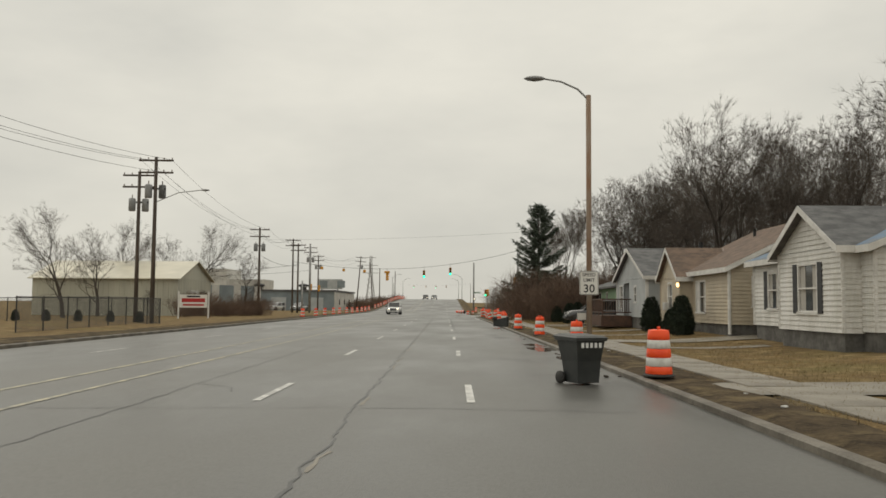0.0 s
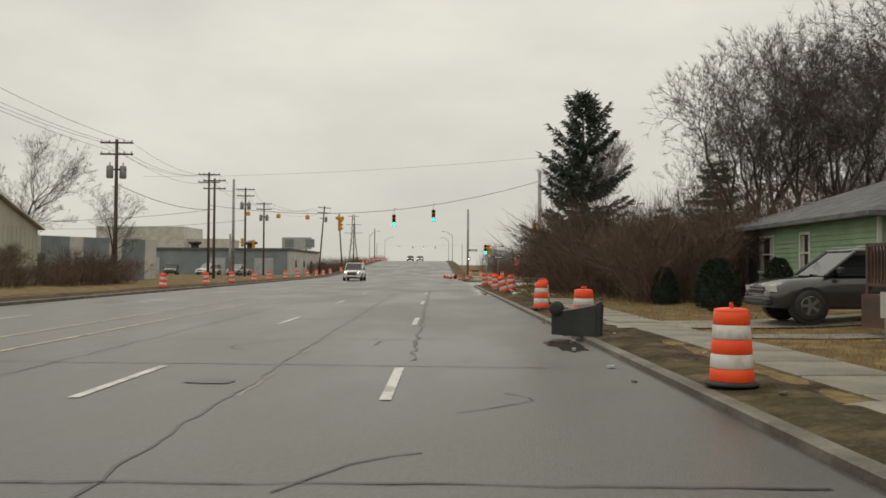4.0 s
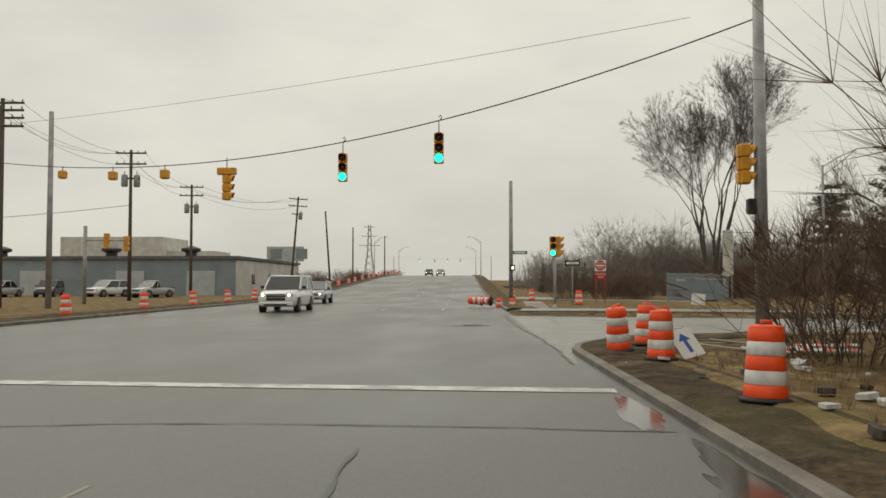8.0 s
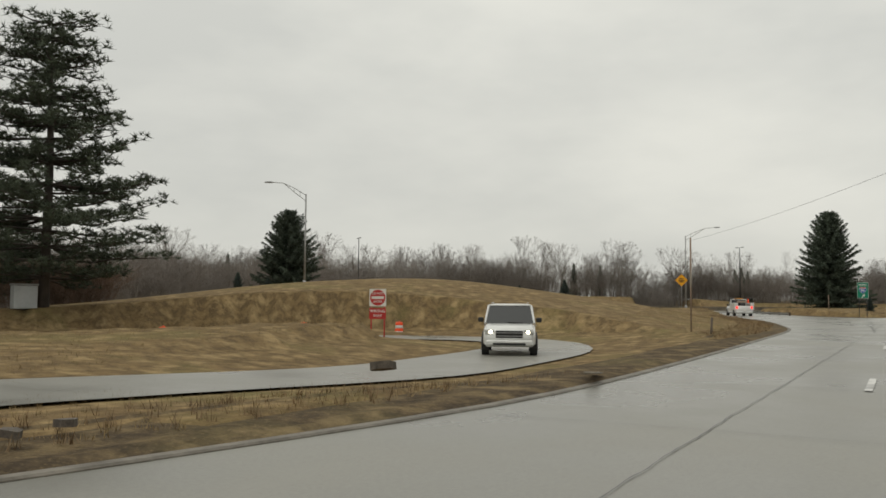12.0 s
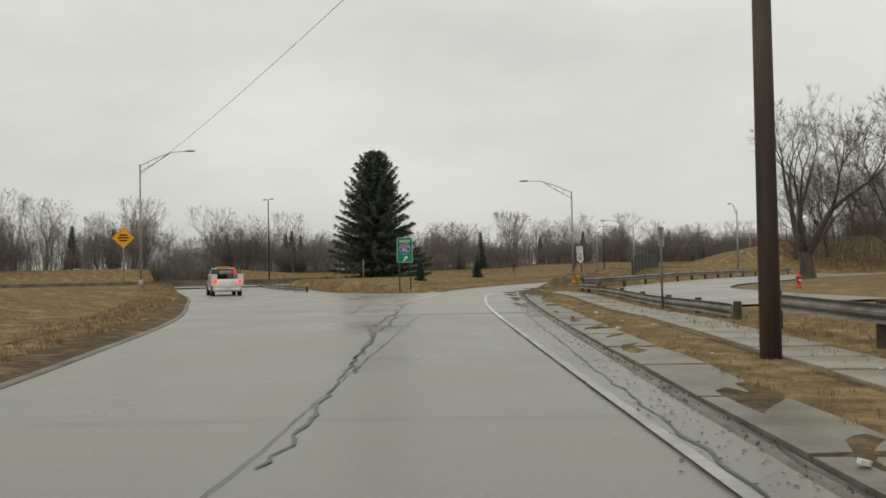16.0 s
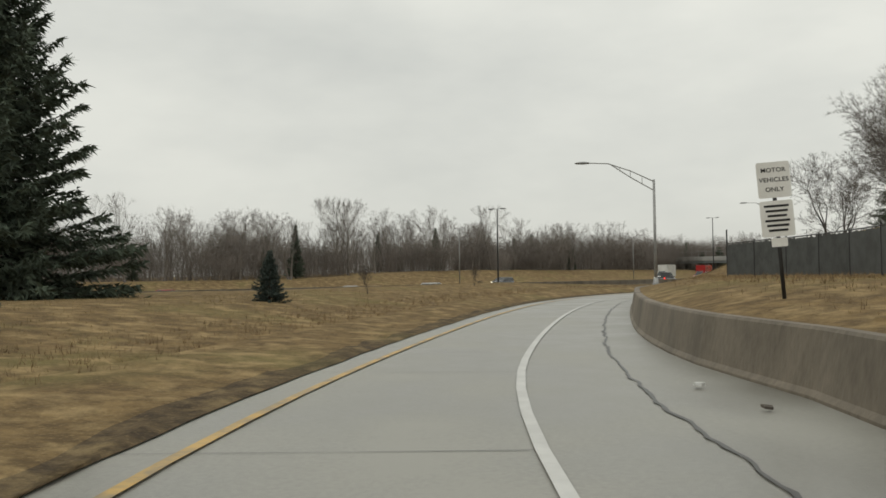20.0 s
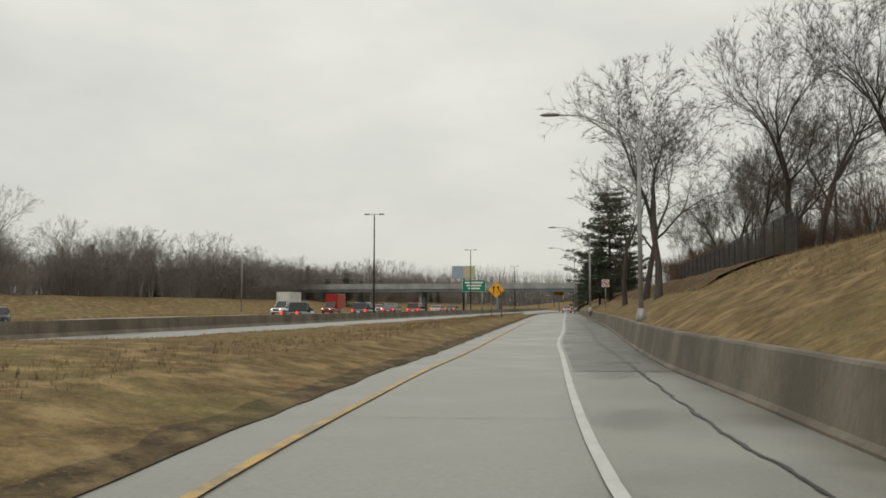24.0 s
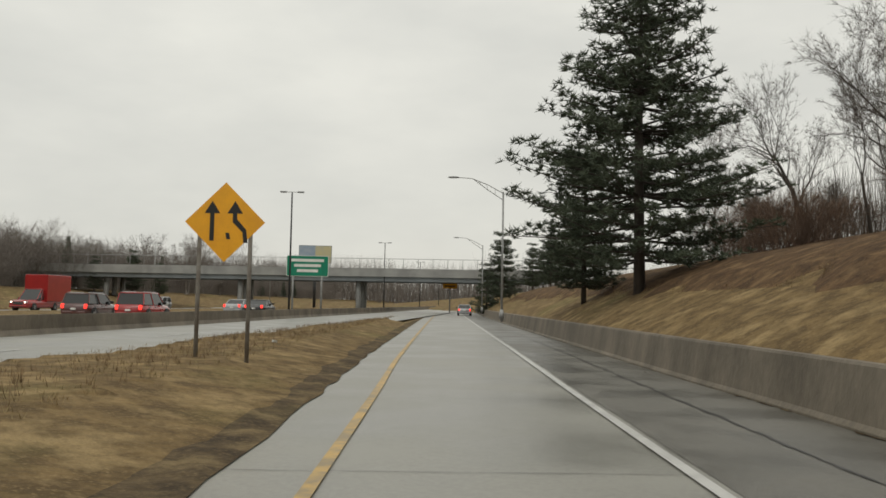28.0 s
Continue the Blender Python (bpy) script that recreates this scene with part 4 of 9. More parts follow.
def pine(name, seed, height, radius, label, levels=15):
    """A broad pine with tiers of tufted boughs and gaps of sky."""
    rng = random.Random(seed)
    ob = thing(name, label, "tree")
    trunk, tufts, wood = Mesh(), Mesh(), Mesh()
    trunk.tube([(0, 0, -0.3), (0.1, 0, height * 0.5), (0, 0.1, height * 0.97)], [height * 0.018, height * 0.012, 0.03], 8)
    for i in range(levels):
        t = 0.08 + 0.9 * (i + rng.random() * 1.6) / (levels + 1)
        reach = radius * min(1.0, 0.5 + 2.4 * t if t < 0.25 else 1.25 - 0.95 * t)
        for k in range(7):
            w = 6.28 * (k + rng.random()) / 7
            ln = reach * rng.uniform(0.55, 1.1)
            out = Vector((math.cos(w), math.sin(w), 0))
            a = Vector((0, 0, height * t))
            tip = a + out * ln + Vector((0, 0, ln * rng.uniform(-0.12, 0.25)))
            mid = a.lerp(tip, 0.5) + Vector((0, 0, -0.06 * ln))
            wood.tube([a, mid, tip], [0.06, 0.04, 0.012], 4, caps=False)
            for j in range(max(8, int(ln * 8.0))):
                u = rng.uniform(0.3, 1.0)
                c = (a.lerp(mid, u * 2) if u < 0.5 else mid.lerp(tip, u * 2 - 1)) + Vector((rng.uniform(-0.5, 0.5), rng.uniform(-0.5, 0.5), rng.uniform(-0.1, 0.3)))
                for b in range(13):
                    v = Vector((rng.uniform(-1, 1), rng.uniform(-1, 1), rng.uniform(-0.35, 1))).normalized()
                    blade(tufts, c, v, rng.uniform(0.2, 0.42), 0.03, rng)
    trunk.add(wood.v, wood.f)
    part("trunk", trunk, BARK, ob, "", True)
    part("crown", tufts, PINE, ob)
    return ob


def bush(name, seed, height, width, label, material, stems=34, depth=2):
    rng = random.Random(seed)
    ob = thing(name, label, "bush")
    wood, twigs = Mesh(), Mesh()
    for k in range(stems):
        w, r = rng.uniform(0, 6.28), width * 0.38 * math.sqrt(rng.random())
        d = Vector((math.cos(w) * rng.uniform(0.1, 0.7), math.sin(w) * rng.uniform(0.1, 0.7), 1)).normalized()
        grow(wood, twigs, Vector((math.cos(w) * r, math.sin(w) * r, -0.1)), d, height * rng.uniform(0.3, 0.5), rng.uniform(0.009, 0.018), depth, rng, 0.6, 0.0, 9)
    part("thicket", twigs, material, ob)
    return ob


def dense_shrub(name, seed, height, width, label, count=2600):
    """A clipped evergreen: short blades over a rounded cone."""
    rng = random.Random(seed)
    ob = thing(name, label, "shrub")
    m, core = Mesh(), Mesh()
    for k in range(count):
        t = rng.random() ** 0.8
        r = width / 2 * min(1.0, 0.75 + 1.2 * t) * math.sqrt(max(0.0, 1 - t ** 1.6)) * rng.uniform(0.8, 1.06)
        w = rng.uniform(0, 6.28)
        p = Vector((r * math.cos(w), r * math.sin(w), height * t))
        d = (Vector((math.cos(w), math.sin(w), rng.uniform(-0.1, 1.1))) + Vector((rng.uniform(-.5, .5), rng.uniform(-.5, .5), 0))).normalized()
        blade(m, p, d, rng.uniform(0.1, 0.24), 0.035, rng)
    core.lathe([(width * 0.30, 0), (width * 0.40, height * 0.3), (width * 0.3, height * 0.6), (0.05, height * 0.92)], 9)
    part("foliage", m, YEW, ob)
    part("inner_foliage", core, YEW, ob)
    return ob


def place(ob, x, y, turn=0.0, size=1.0, z=None, first=False, tilt=0.0):
    """Puts a plant on the land; a copy unless it is the first."""
    m = Matrix.Translation((x, y, gz(x, y) if z is None else z)) @ Matrix.Rotation(turn, 4, "Z") @ Matrix.Rotation(tilt, 4, "X") @ Matrix.Scale(size, 4)
    if first:
        ob.matrix_world = m
        return ob
    return copy_thing(ob, m)


used = set()


def plant(ob, x, y, turn=0.0, size=1.0, label="", z=None, group="", tilt=0.0):
    first = ob.name not in used
    used.add(ob.name)
    c = place(ob, x, y, turn, size, z, first, tilt)
    if label or group:
        tagged(c, label, "", group)
    return c


rng = random.Random(11)
# single trees
T_BIG = bare_tree("cottonwood_tree", 3, 19, stems=5, spread=0.42, radius=0.27, depth=8, lean=0.13, lift=0.045, first=0.29, clean=6, label="tall bare many-stemmed tree with upswept grey limbs")
plant(T_BIG, 18.2, 157.5, 2.2, 1.06)
T_ELM = elm("elm_tree", 12, 15.8, "bare forked elm with a wide vase-shaped crown")
plant(T_ELM, 119.8, 91.9, 0.6, 1.0)
T_OAK = bare_tree("oak_tree", 21, 13, stems=1, spread=0.74, radius=0.17, depth=7, lean=0.1, lift=0.0, label="bare dark oak with crooked spreading limbs", first=0.24)
T_POPLAR = bare_tree("poplar_tree", 34, 17, stems=1, spread=0.46, radius=0.18, depth=7, lean=0.05, lift=0.07, label="slim bare tree with fine upright twigs", first=0.3)
T_SCRUB = bare_tree("young_tree", 45, 9, stems=3, spread=0.5, radius=0.08, depth=6, lean=0.22, lift=0.06, label="thin bare young tree with several stems", first=0.3)
T_WIDE = bare_tree("maple_tree", 57, 15, stems=1, spread=0.58, radius=0.26, depth=7, lean=0.05, lift=0.04, label="bare maple with a broad twiggy crown")
T_LEAN = bare_tree("leaning_tree", 63, 13, stems=2, spread=0.5, radius=0.2, depth=7, lean=0.45, lift=0.05, label="leaning bare tree beside the guard rail")

S_BIG = conifer("spruce_tree", 5, 15.2, 6.4, "tall dense dark green spruce", SPRUCE, levels=42, around=11, droop=0.4, bare=0.02, shape=0.62, size=1.1)
plant(S_BIG, 151.5, 129.6, 0.3, 0.97)
S_OLD = conifer("old_spruce_tree", 15, 12.9, 4.3, "ragged dark spruce with sparse drooping boughs", SPRUCE, levels=30, around=8, droop=0.3, bare=0.16, shape=0.55, gap=0.3, size=0.95)
plant(S_OLD, 8.6, 97.0, 1.1, 1.0)
S_SMALL = conifer("small_spruce_tree", 25, 3.0, 1.15, "small blue-green spruce on the grass", BLUE_SPRUCE, levels=18, around=9, droop=0.2, bare=0.03, size=0.42)
plant(S_SMALL, 147.0, 117.8, 0.0, 0.64)
plant(S_SMALL, 131.6, 123.3, 2.0, 0.95)
P_BIG = pine("pine_tree", 7, 15.6, 6.4, "broad dark pine with layered tufted boughs", 27)
plant(P_BIG, 36.0, 157.0, 0.2, 1.0)
P_MID = pine("pine_tree", 9, 11.5, 3.6, "dark pine with an open tufted crown", 18)
plant(P_MID, 30.0, 163.0, 0.0, 0.85)
plant(P_BIG, 241.3, 17.2, 1.5, 0.86, "tall dark pine above the ramp wall")
plant(P_MID, 290.0, -29.0, 0.5, 0.9)
plant(P_MID, 297.0, -34.0, 1.5, 0.75)
plant(P_MID, 247.5, 12.5, 2.6, 0.85)
plant(P_MID, 42.0, 168.0, 2.2, 0.7)
plant(T_POPLAR, 34.5, 172.0, 0.0, 0.85, "slim bare tree rising behind dark pines")
plant(S_BIG, 72.5, 171.0, 2.0, 0.66, "dark spruce standing beyond the grass knoll", gz(72.5, 171.0) - 0.7)

# knoll firs
for x, y, k in ((60, 166, 0.9), (66, 168, 0.9), (75, 165, 0.75), (80, 161, 0.8), (89, 154, 0.75), (94, 151, 1.3)):
    plant(S_SMALL, x, y, rng.uniform(0, 6), k * 1.05, "small dark fir on the grass knoll", group="firs on the knoll")

B_ONE = bush("brush_bush", 2, 3.4, 3.6, "dense leafless reddish-brown brush", BRUSH, 95, 2)
B_TWO = bush("brush_bush", 4, 2.6, 3.2, "tangled leafless brown brush", BRUSH, 80, 2)
# wood behind the houses
for x, y, k, tr in ((22, 22, 1.05, T_WIDE), (27, 30, 1.1, T_OAK), (21, 38, 1.0, T_WIDE), (29, 42, 1.15, T_OAK), (24, 50, 0.95, T_POPLAR), (31, 55, 1.0, T_WIDE), (22, 60, 0.9, T_POPLAR),
                    (27, 67, 0.9, T_OAK), (20, 74, 0.8, T_POPLAR), (26, 80, 0.85, T_WIDE), (19, 84, 0.75, T_POPLAR), (24, 90, 0.7, T_WIDE), (15, 91, 0.7, T_POPLAR), (20, 97, 0.65, T_OAK), (9.9, 102.8, 0.6, T_SCRUB), (12.6, 104.2, 0.62, T_SCRUB),
                    (34, 36, 1.1, T_WIDE), (36, 62, 1.0, T_POPLAR), (33, 75, 0.95, T_WIDE), (30, 88, 0.8, T_POPLAR), (38, 48, 1.1, T_POPLAR), (18, 66, 0.75, T_SCRUB), (17, 79, 0.8, T_SCRUB)):
    plant(tr, x, y, rng.uniform(0, 6), k * rng.uniform(0.92, 1.06), group="bare trees behind the houses")

for i in range(30):
    plant(rng.choice((T_WIDE, T_OAK, T_POPLAR, T_WIDE)), rng.uniform(21, 36), rng.uniform(24, 92), rng.uniform(0, 6), rng.uniform(0.85, 1.2), group="bare trees behind the houses")
for i in range(26):
    plant(rng.choice((B_ONE, B_TWO)), rng.uniform(20, 30), rng.uniform(26, 84), rng.uniform(0, 6), rng.uniform(0.9, 1.6), group="brush behind the houses")
for i in range(62):
    y = rng.uniform(74, 108)
    x = rng.uniform(kerb_x(y) + 4.4, 17) if y < 104 else rng.uniform(9.5, 20)
    plant(rng.choice((B_ONE, B_TWO)), x, y, rng.uniform(0, 6), rng.uniform(0.75, 1.3), group="roadside brush")
rng_wood = random.Random(77)
for i in range(20):
    plant(rng_wood.choice((T_WIDE, T_OAK, T_POPLAR)), rng_wood.uniform(16.5, 24), rng_wood.uniform(58, 92), rng_wood.uniform(0, 6), rng_wood.uniform(0.85, 1.1), group="bare trees behind the houses")
D_SHRUB = dense_shrub("evergreen_shrub", 3, 2.3, 1.7, "dark evergreen shrub by the house wall")
D_CONE = dense_shrub("evergreen_shrub", 8, 2.2, 1.3, "clipped conical evergreen by the house steps", 2200)
for x, y, k in ((9.7, 44.3, 0.8), (9.9, 38.9, 1.0)):
    plant(D_CONE, x, y, rng.uniform(0, 6), k)
for x, y, k in ((9.8, 40.5, 0.5), (10.0, 41.2, 0.45)):
    plant(D_SHRUB, x, y, rng.uniform(0, 6), k)
for x, y, k in ((8.2, 66.5, 1.15), (8.6, 69.0, 1.35), (9.6, 71.5, 1.4), (8.0, 72.8, 1.2), (10.4, 68.0, 1.3)):
    plant(D_SHRUB, x, y, rng.uniform(0, 6), k, "sprawling dark evergreen shrub beside a driveway")

# clump along the service drive
for x, y, k, tr in ((101.0, 92.9, 0.95, T_LEAN), (103.0, 90.0, 0.8, T_WIDE), (51.5, 107.8, 0.8, T_LEAN), (49.8, 107.2, 0.75, T_OAK), (53.6, 106.2, 0.85, T_LEAN), (49, 104.5, 0.8, T_OAK), (48, 98, 0.95, T_OAK), (54, 96, 1.0, T_WIDE),
                    (42, 100, 0.85, T_LEAN), (35, 101, 0.8, T_SCRUB), (29, 102, 0.8, T_SCRUB), (38, 95, 1.0, T_WIDE), (26, 98, 0.85, T_WIDE), (20, 103, 0.7, T_SCRUB)):
    plant(tr, x, y, rng.uniform(0, 6), k, group="bare trees by the guard rail")
for i in range(16):
    plant(rng.choice((B_ONE, B_TWO)), rng.uniform(22, 66), rng.uniform(98, 104), rng.uniform(0, 6), rng.uniform(0.5, 0.9), group="brush by the guard rail")

# wood on the slope above the ramp wall
WALL_OUT = offset(WALL_LINE, 1.0)


def above_wall(s, back):
    """A point s metres along the wall and so far behind it."""
    i = min(len(WALL_LINE) - 2, int(s / 2.0))
    p = WALL_LINE[i] + back * (WALL_OUT[i] - WALL_LINE[i])
    return float(p[0]), float(p[1])


for s, back, k, tr in ((104, 10, 0.95, T_WIDE), (110, 13, 0.9, T_WIDE), (97, 13, 0.85, T_WIDE), (92, 14, 0.75, T_OAK), (86, 15, 0.8, T_WIDE),
                       (78, 13, 0.85, T_POPLAR), (71, 14, 0.85, T_WIDE), (64, 15, 0.8, T_POPLAR), (57, 15, 0.8, T_WIDE), 
                       (122, 12, 0.8, T_WIDE), (130, 13, 0.75, T_POPLAR), (138, 12, 0.75, T_SCRUB), (148, 14, 0.7, T_WIDE), (158, 16, 0.7, T_SCRUB), (170, 15, 0.7, T_WIDE), (186, 15, 0.7, T_POPLAR), (114, 15, 0.95, T_POPLAR)):
    x, y = above_wall(s, back)
    plant(tr, x, y, rng.uniform(0, 6), k * rng.uniform(0.95, 1.08), group="bare trees above the ramp wall")
for x, y, k in ((201.2, 56.9, 0.95), (206.6, 51.6, 0.92), (213.3, 46.0, 0.85)):
    plant(T_OAK, x, y, rng.uniform(0, 6), k, "bare dark oak arching over the slope")
for i in range(34):
    x, y = above_wall(rng.uniform(58, 190), rng.uniform(14, 26))
    plant(rng.choice((T_SCRUB, T_WIDE, T_POPLAR)), x, y, rng.uniform(0, 6), rng.uniform(0.65, 0.95), group="bare trees above the ramp wall")
for i in range(26):
    x, y = above_wall(rng.uniform(60, 190), rng.uniform(10, 20))
    plant(rng.choice((B_ONE, B_TWO)), x, y, rng.uniform(0, 6), rng.uniform(0.6, 1.1), group="brush above the ramp wall")
for i, (s, back) in enumerate(((215, 9), (228, 8), (240, 10), (252, 8), (266, 11))):
    x, y = above_wall(s, back)
    plant(P_MID, x, y, rng.uniform(0, 6), rng.uniform(0.6, 0.85), "dark pine beside the merging lanes")

# saplings on the grass
for x, y in ((159, 113), (176, 103.5), (190, 100)):
    plant(T_SCRUB, x, y, rng.uniform(0, 6), 0.32, "thin leafless sapling on the dead grass")

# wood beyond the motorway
B_FAR = bush("far_thicket", 6, 5.5, 6.5, "grey leafless undergrowth in the wood", HAZED_TWIG, 60, 3)
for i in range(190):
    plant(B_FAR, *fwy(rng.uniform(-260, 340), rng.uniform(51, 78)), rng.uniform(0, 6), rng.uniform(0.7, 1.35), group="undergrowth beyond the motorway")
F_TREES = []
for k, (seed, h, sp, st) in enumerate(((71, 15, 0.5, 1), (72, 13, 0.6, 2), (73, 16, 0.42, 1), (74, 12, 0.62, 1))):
    F_TREES.append(bare_tree("far_bare_tree", seed, h, stems=st, spread=sp, radius=0.2, depth=6, lean=0.15, lift=0.045, label="leafless tree in the wood beyond the motorway", twig=HAZED_TWIG, first=0.24))
F_FIR = conifer("far_fir_tree", 81, 12, 2.6, "dark fir in the wood beyond the motorway", SPRUCE, levels=22, around=8, droop=0.3, bare=0.06)
for i in range(215):
    s, n = rng.uniform(-260, 350), rng.uniform(50, 74)
    x, y = fwy(s, n)
    if x < -60 or y > 330:
        continue
    plant(rng.choice(F_TREES), x, y, rng.uniform(0, 6), rng.uniform(0.72, 1.15), group="wood beyond the motorway")
for i in range(34):
    s, n = rng.uniform(-230, 300), rng.uniform(50, 74)
    plant(F_FIR, *fwy(s, n), rng.uniform(0, 6), rng.uniform(0.55, 1.1), group="firs beyond the motorway")
for x, y, k in ((333.7, 53.5, 1.15), (327, 60, 1.0), (341, 44, 0.95)):
    plant(F_FIR, x, y, 1.0, k, group="firs beyond the motorway")
for i in range(130):
    s, n = rng.uniform(-250, 320), rng.uniform(48, 70)
    plant(B_FAR, *fwy(s, n), rng.uniform(0, 6), rng.uniform(0.45, 0.8), "low leafless brush at the wood's edge", group="brush beyond the motorway")
for s, n, k in ((130, 46, 0.8), (137, 44, 0.65), (118, 47, 0.6)):
    plant(P_MID, *fwy(s, n), 0.4, k, "round dark pine beyond the motorway")
# the depth of the wood, joined
deep_l, deep_t = Mesh(), Mesh()
for i in range(150):
    s, n = rng.uniform(-270, 360), rng.uniform(74, 112)
    x, y = fwy(s, n)
    sub = random.Random(300 + i)
    h = rng.uniform(9, 16)
    a, b = Mesh(), Mesh()
    grow(a, b, Vector((0, 0, -0.2)), Vector((0, 0, 1)), h * 0.3, 0.16, 5, sub, 0.5, 0.05, 3)
    k = h / max(v[2] for v in b.v)
    z = gz(x, y)
    for src, dst in ((a, deep_l), (b, deep_t)):
        dst.add([(x + v[0] * k, y + v[1] * k, z + v[2] * k) for v in src.v], src.f)
tagged(part("woodland_trunks", deep_l, HAZED_BARK), "leafless trunks in the depth of the wood", "wood", "", "stuff")
tagged(part("woodland_twigs", deep_t, HAZED_TWIG), "leafless twigs in the depth of the wood", "wood", "", "stuff")


def wood_mass(name, xs, ys, height, width, material, label):
    """Slim stems and twigs by the thousand, standing close."""
    sub = np.random.RandomState(len(xs))
    n = len(xs)
    z = ground_z(xs, ys) - 0.1
    h = height * sub.uniform(0.25, 1.0, n) ** 0.8
    lift = h * sub.uniform(0.0, 0.45, n) * (sub.uniform(0, 1, n) > 0.4)
    a, b = sub.uniform(0, 6.283, n), sub.uniform(0, 6.283, n)
    lean = sub.uniform(0, 0.35, n) * h
    px, py = np.cos(a) * width, np.sin(a) * width
    v = np.stack([np.stack([xs - px, ys - py, z + lift], -1), np.stack([xs + px, ys + py, z + lift], -1), np.stack([xs + np.cos(b) * lean, ys + np.sin(b) * lean, z + h], -1)], 1).reshape(-1, 3)
    me = bpy.data.meshes.new(name)
    me.from_pydata(v.tolist(), [], np.arange(3 * n).reshape(-1, 3).tolist())
    me.materials.append(material)
    return tagged(new(name, me), label, "wood", "", "stuff")


sub = np.random.RandomState(5)
ss, nn = sub.uniform(-290, 380, 42000), sub.uniform(52, 112, 42000)
wood_mass("woodland_undergrowth", FWY_O.x + ss * FWY_U.x + nn * FWY_N.x, FWY_O.y + ss * FWY_U.y + nn * FWY_N.y, 9.0, 0.035, HAZED_TWIG, "close leafless saplings filling the wood")
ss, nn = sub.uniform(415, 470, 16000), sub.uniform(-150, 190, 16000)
wood_mass("far_woodland", FWY_O.x + ss * FWY_U.x + nn * FWY_N.x, FWY_O.y + ss * FWY_U.y + nn * FWY_N.y, 26.0, 0.12, HAZED_TWIG, "leafless wood far down the motorway")
wood_mass("far_woodland", sub.uniform(8, 190, 14000), sub.uniform(215, 330, 14000), 7.5, 0.05, HAZED_TWIG, "leafless wood past the crossing")
near = [above_wall(a, b) for a, b in zip(54 + 146 * sub.uniform(0, 1, 15000) ** 1.35, sub.uniform(14, 32, 15000))]
wood_mass("slope_undergrowth", np.array([p[0] for p in near]), np.array([p[1] for p in near]), 6.5, 0.014, TWIG, "close leafless saplings and brush on the slope")
ys = sub.uniform(73, 106, 15000)
wood_mass("roadside_thicket", np.where(ys < 103, kerb_x(ys) + 5.0 + sub.uniform(0, 1, 15000) * 11, sub.uniform(9.5, 20, 15000)), ys, 3.6, 0.008, BRUSH, "tangle of thin brown stems in the roadside brush")
ys = sub.uniform(20, 95, 12000)
wood_mass("garden_thicket", sub.uniform(19, 36, 12000), ys, 7.0, 0.014, TWIG, "close leafless saplings behind the houses")
# trees beyond the crossing
for i in range(70):
    x, y = rng.uniform(12, 120), rng.uniform(190, 300)
    plant(rng.choice(F_TREES), x, y, rng.uniform(0, 6), rng.uniform(0.45, 0.75), group="distant trees past the crossing")
for x, y, k in ((9, 215, 0.5), (13, 208, 0.42), (16, 222, 0.55), (22, 214, 0.45), (30, 225, 0.5)):
    plant(F_FIR, x, y, 1.0, k, "dark fir beside the bridge bank")
for i in range(34):
    t = rng.random()
    plant(rng.choice((B_ONE, B_TWO)), 6 + 42 * t, 160.5 + 5 * t + rng.uniform(-1.5, 1.5), rng.uniform(0, 6), rng.uniform(0.55, 0.85), group="brush past the crossing")
for i in range(60):
    plant(B_FAR, rng.uniform(8, 140), rng.uniform(185, 230), rng.uniform(0, 6), rng.uniform(0.7, 1.2), "grey leafless undergrowth past the crossing", group="undergrowth past the crossing")
# trees and brush beyond the kerb opposite
for x, y, k in ((-33, 104, 0.78), (-37, 112, 0.7), (-29, 113, 0.55), (-41, 98, 0.75)):
    plant(T_WIDE, x, y, rng.uniform(0, 6), k, "bare tree behind the works shed")
for x, y, k, tr in ((-36, 76, 0.7, T_WIDE), (-34, 92, 0.6, T_SCRUB), (-31, 100, 0.6, T_SCRUB), (-38, 88, 0.65, T_WIDE), (-30, 97, 0.55, T_SCRUB), (-33, 108, 0.5, T_SCRUB), (-36, 115, 0.5, T_SCRUB)):
    plant(tr, x, y, rng.uniform(0, 6), k, "small bare tree behind the works fence")
for i in range(16):
    y = rng.uniform(84, 108)
    plant(rng.choice((B_ONE, B_TWO)), rng.uniform(-30, -23), y, rng.uniform(0, 6), rng.uniform(0.45, 0.7), group="brush by the works")
for i in range(30):
    y = rng.uniform(185, 330)
    plant(rng.choice((B_ONE, B_TWO)), kerb_x(y) - 18.2 - rng.uniform(4, 9), y, rng.uniform(0, 6), rng.uniform(0.5, 0.9), group="brush on the bridge bank")
for i in range(40):
    y = rng.uniform(165, 300)
    plant(rng.choice((B_ONE, B_TWO)), rng.uniform(12, 50), y, rng.uniform(0, 6), rng.uniform(0.5, 0.9), group="brush past the crossing")


# ---- street furniture ----
WOOD_POLE = mat("weathered_pole_wood", (0.115, 0.09, 0.07), (0.055, 0.043, 0.035), rough=0.85, scale=0.5, fine=10, bump=0.01, bump_scale=14, stretch=(1, 1, 0.15))
GALV = mat("galvanised_steel", (0.36, 0.36, 0.35), (0.24, 0.24, 0.235), rough=0.5, scale=0.5, fine=14, metal=0.35)
RUSTY = mat("rusty_pole_paint", (0.30, 0.262, 0.21), (0.235, 0.125, 0.068), rough=0.7, scale=0.5, fine=6, stretch=(1, 1, 0.3))
DARK_STEEL = mat("dark_steel", (0.05, 0.05, 0.052), (0.03, 0.03, 0.03), rough=0.5, scale=0.6, metal=0.4)
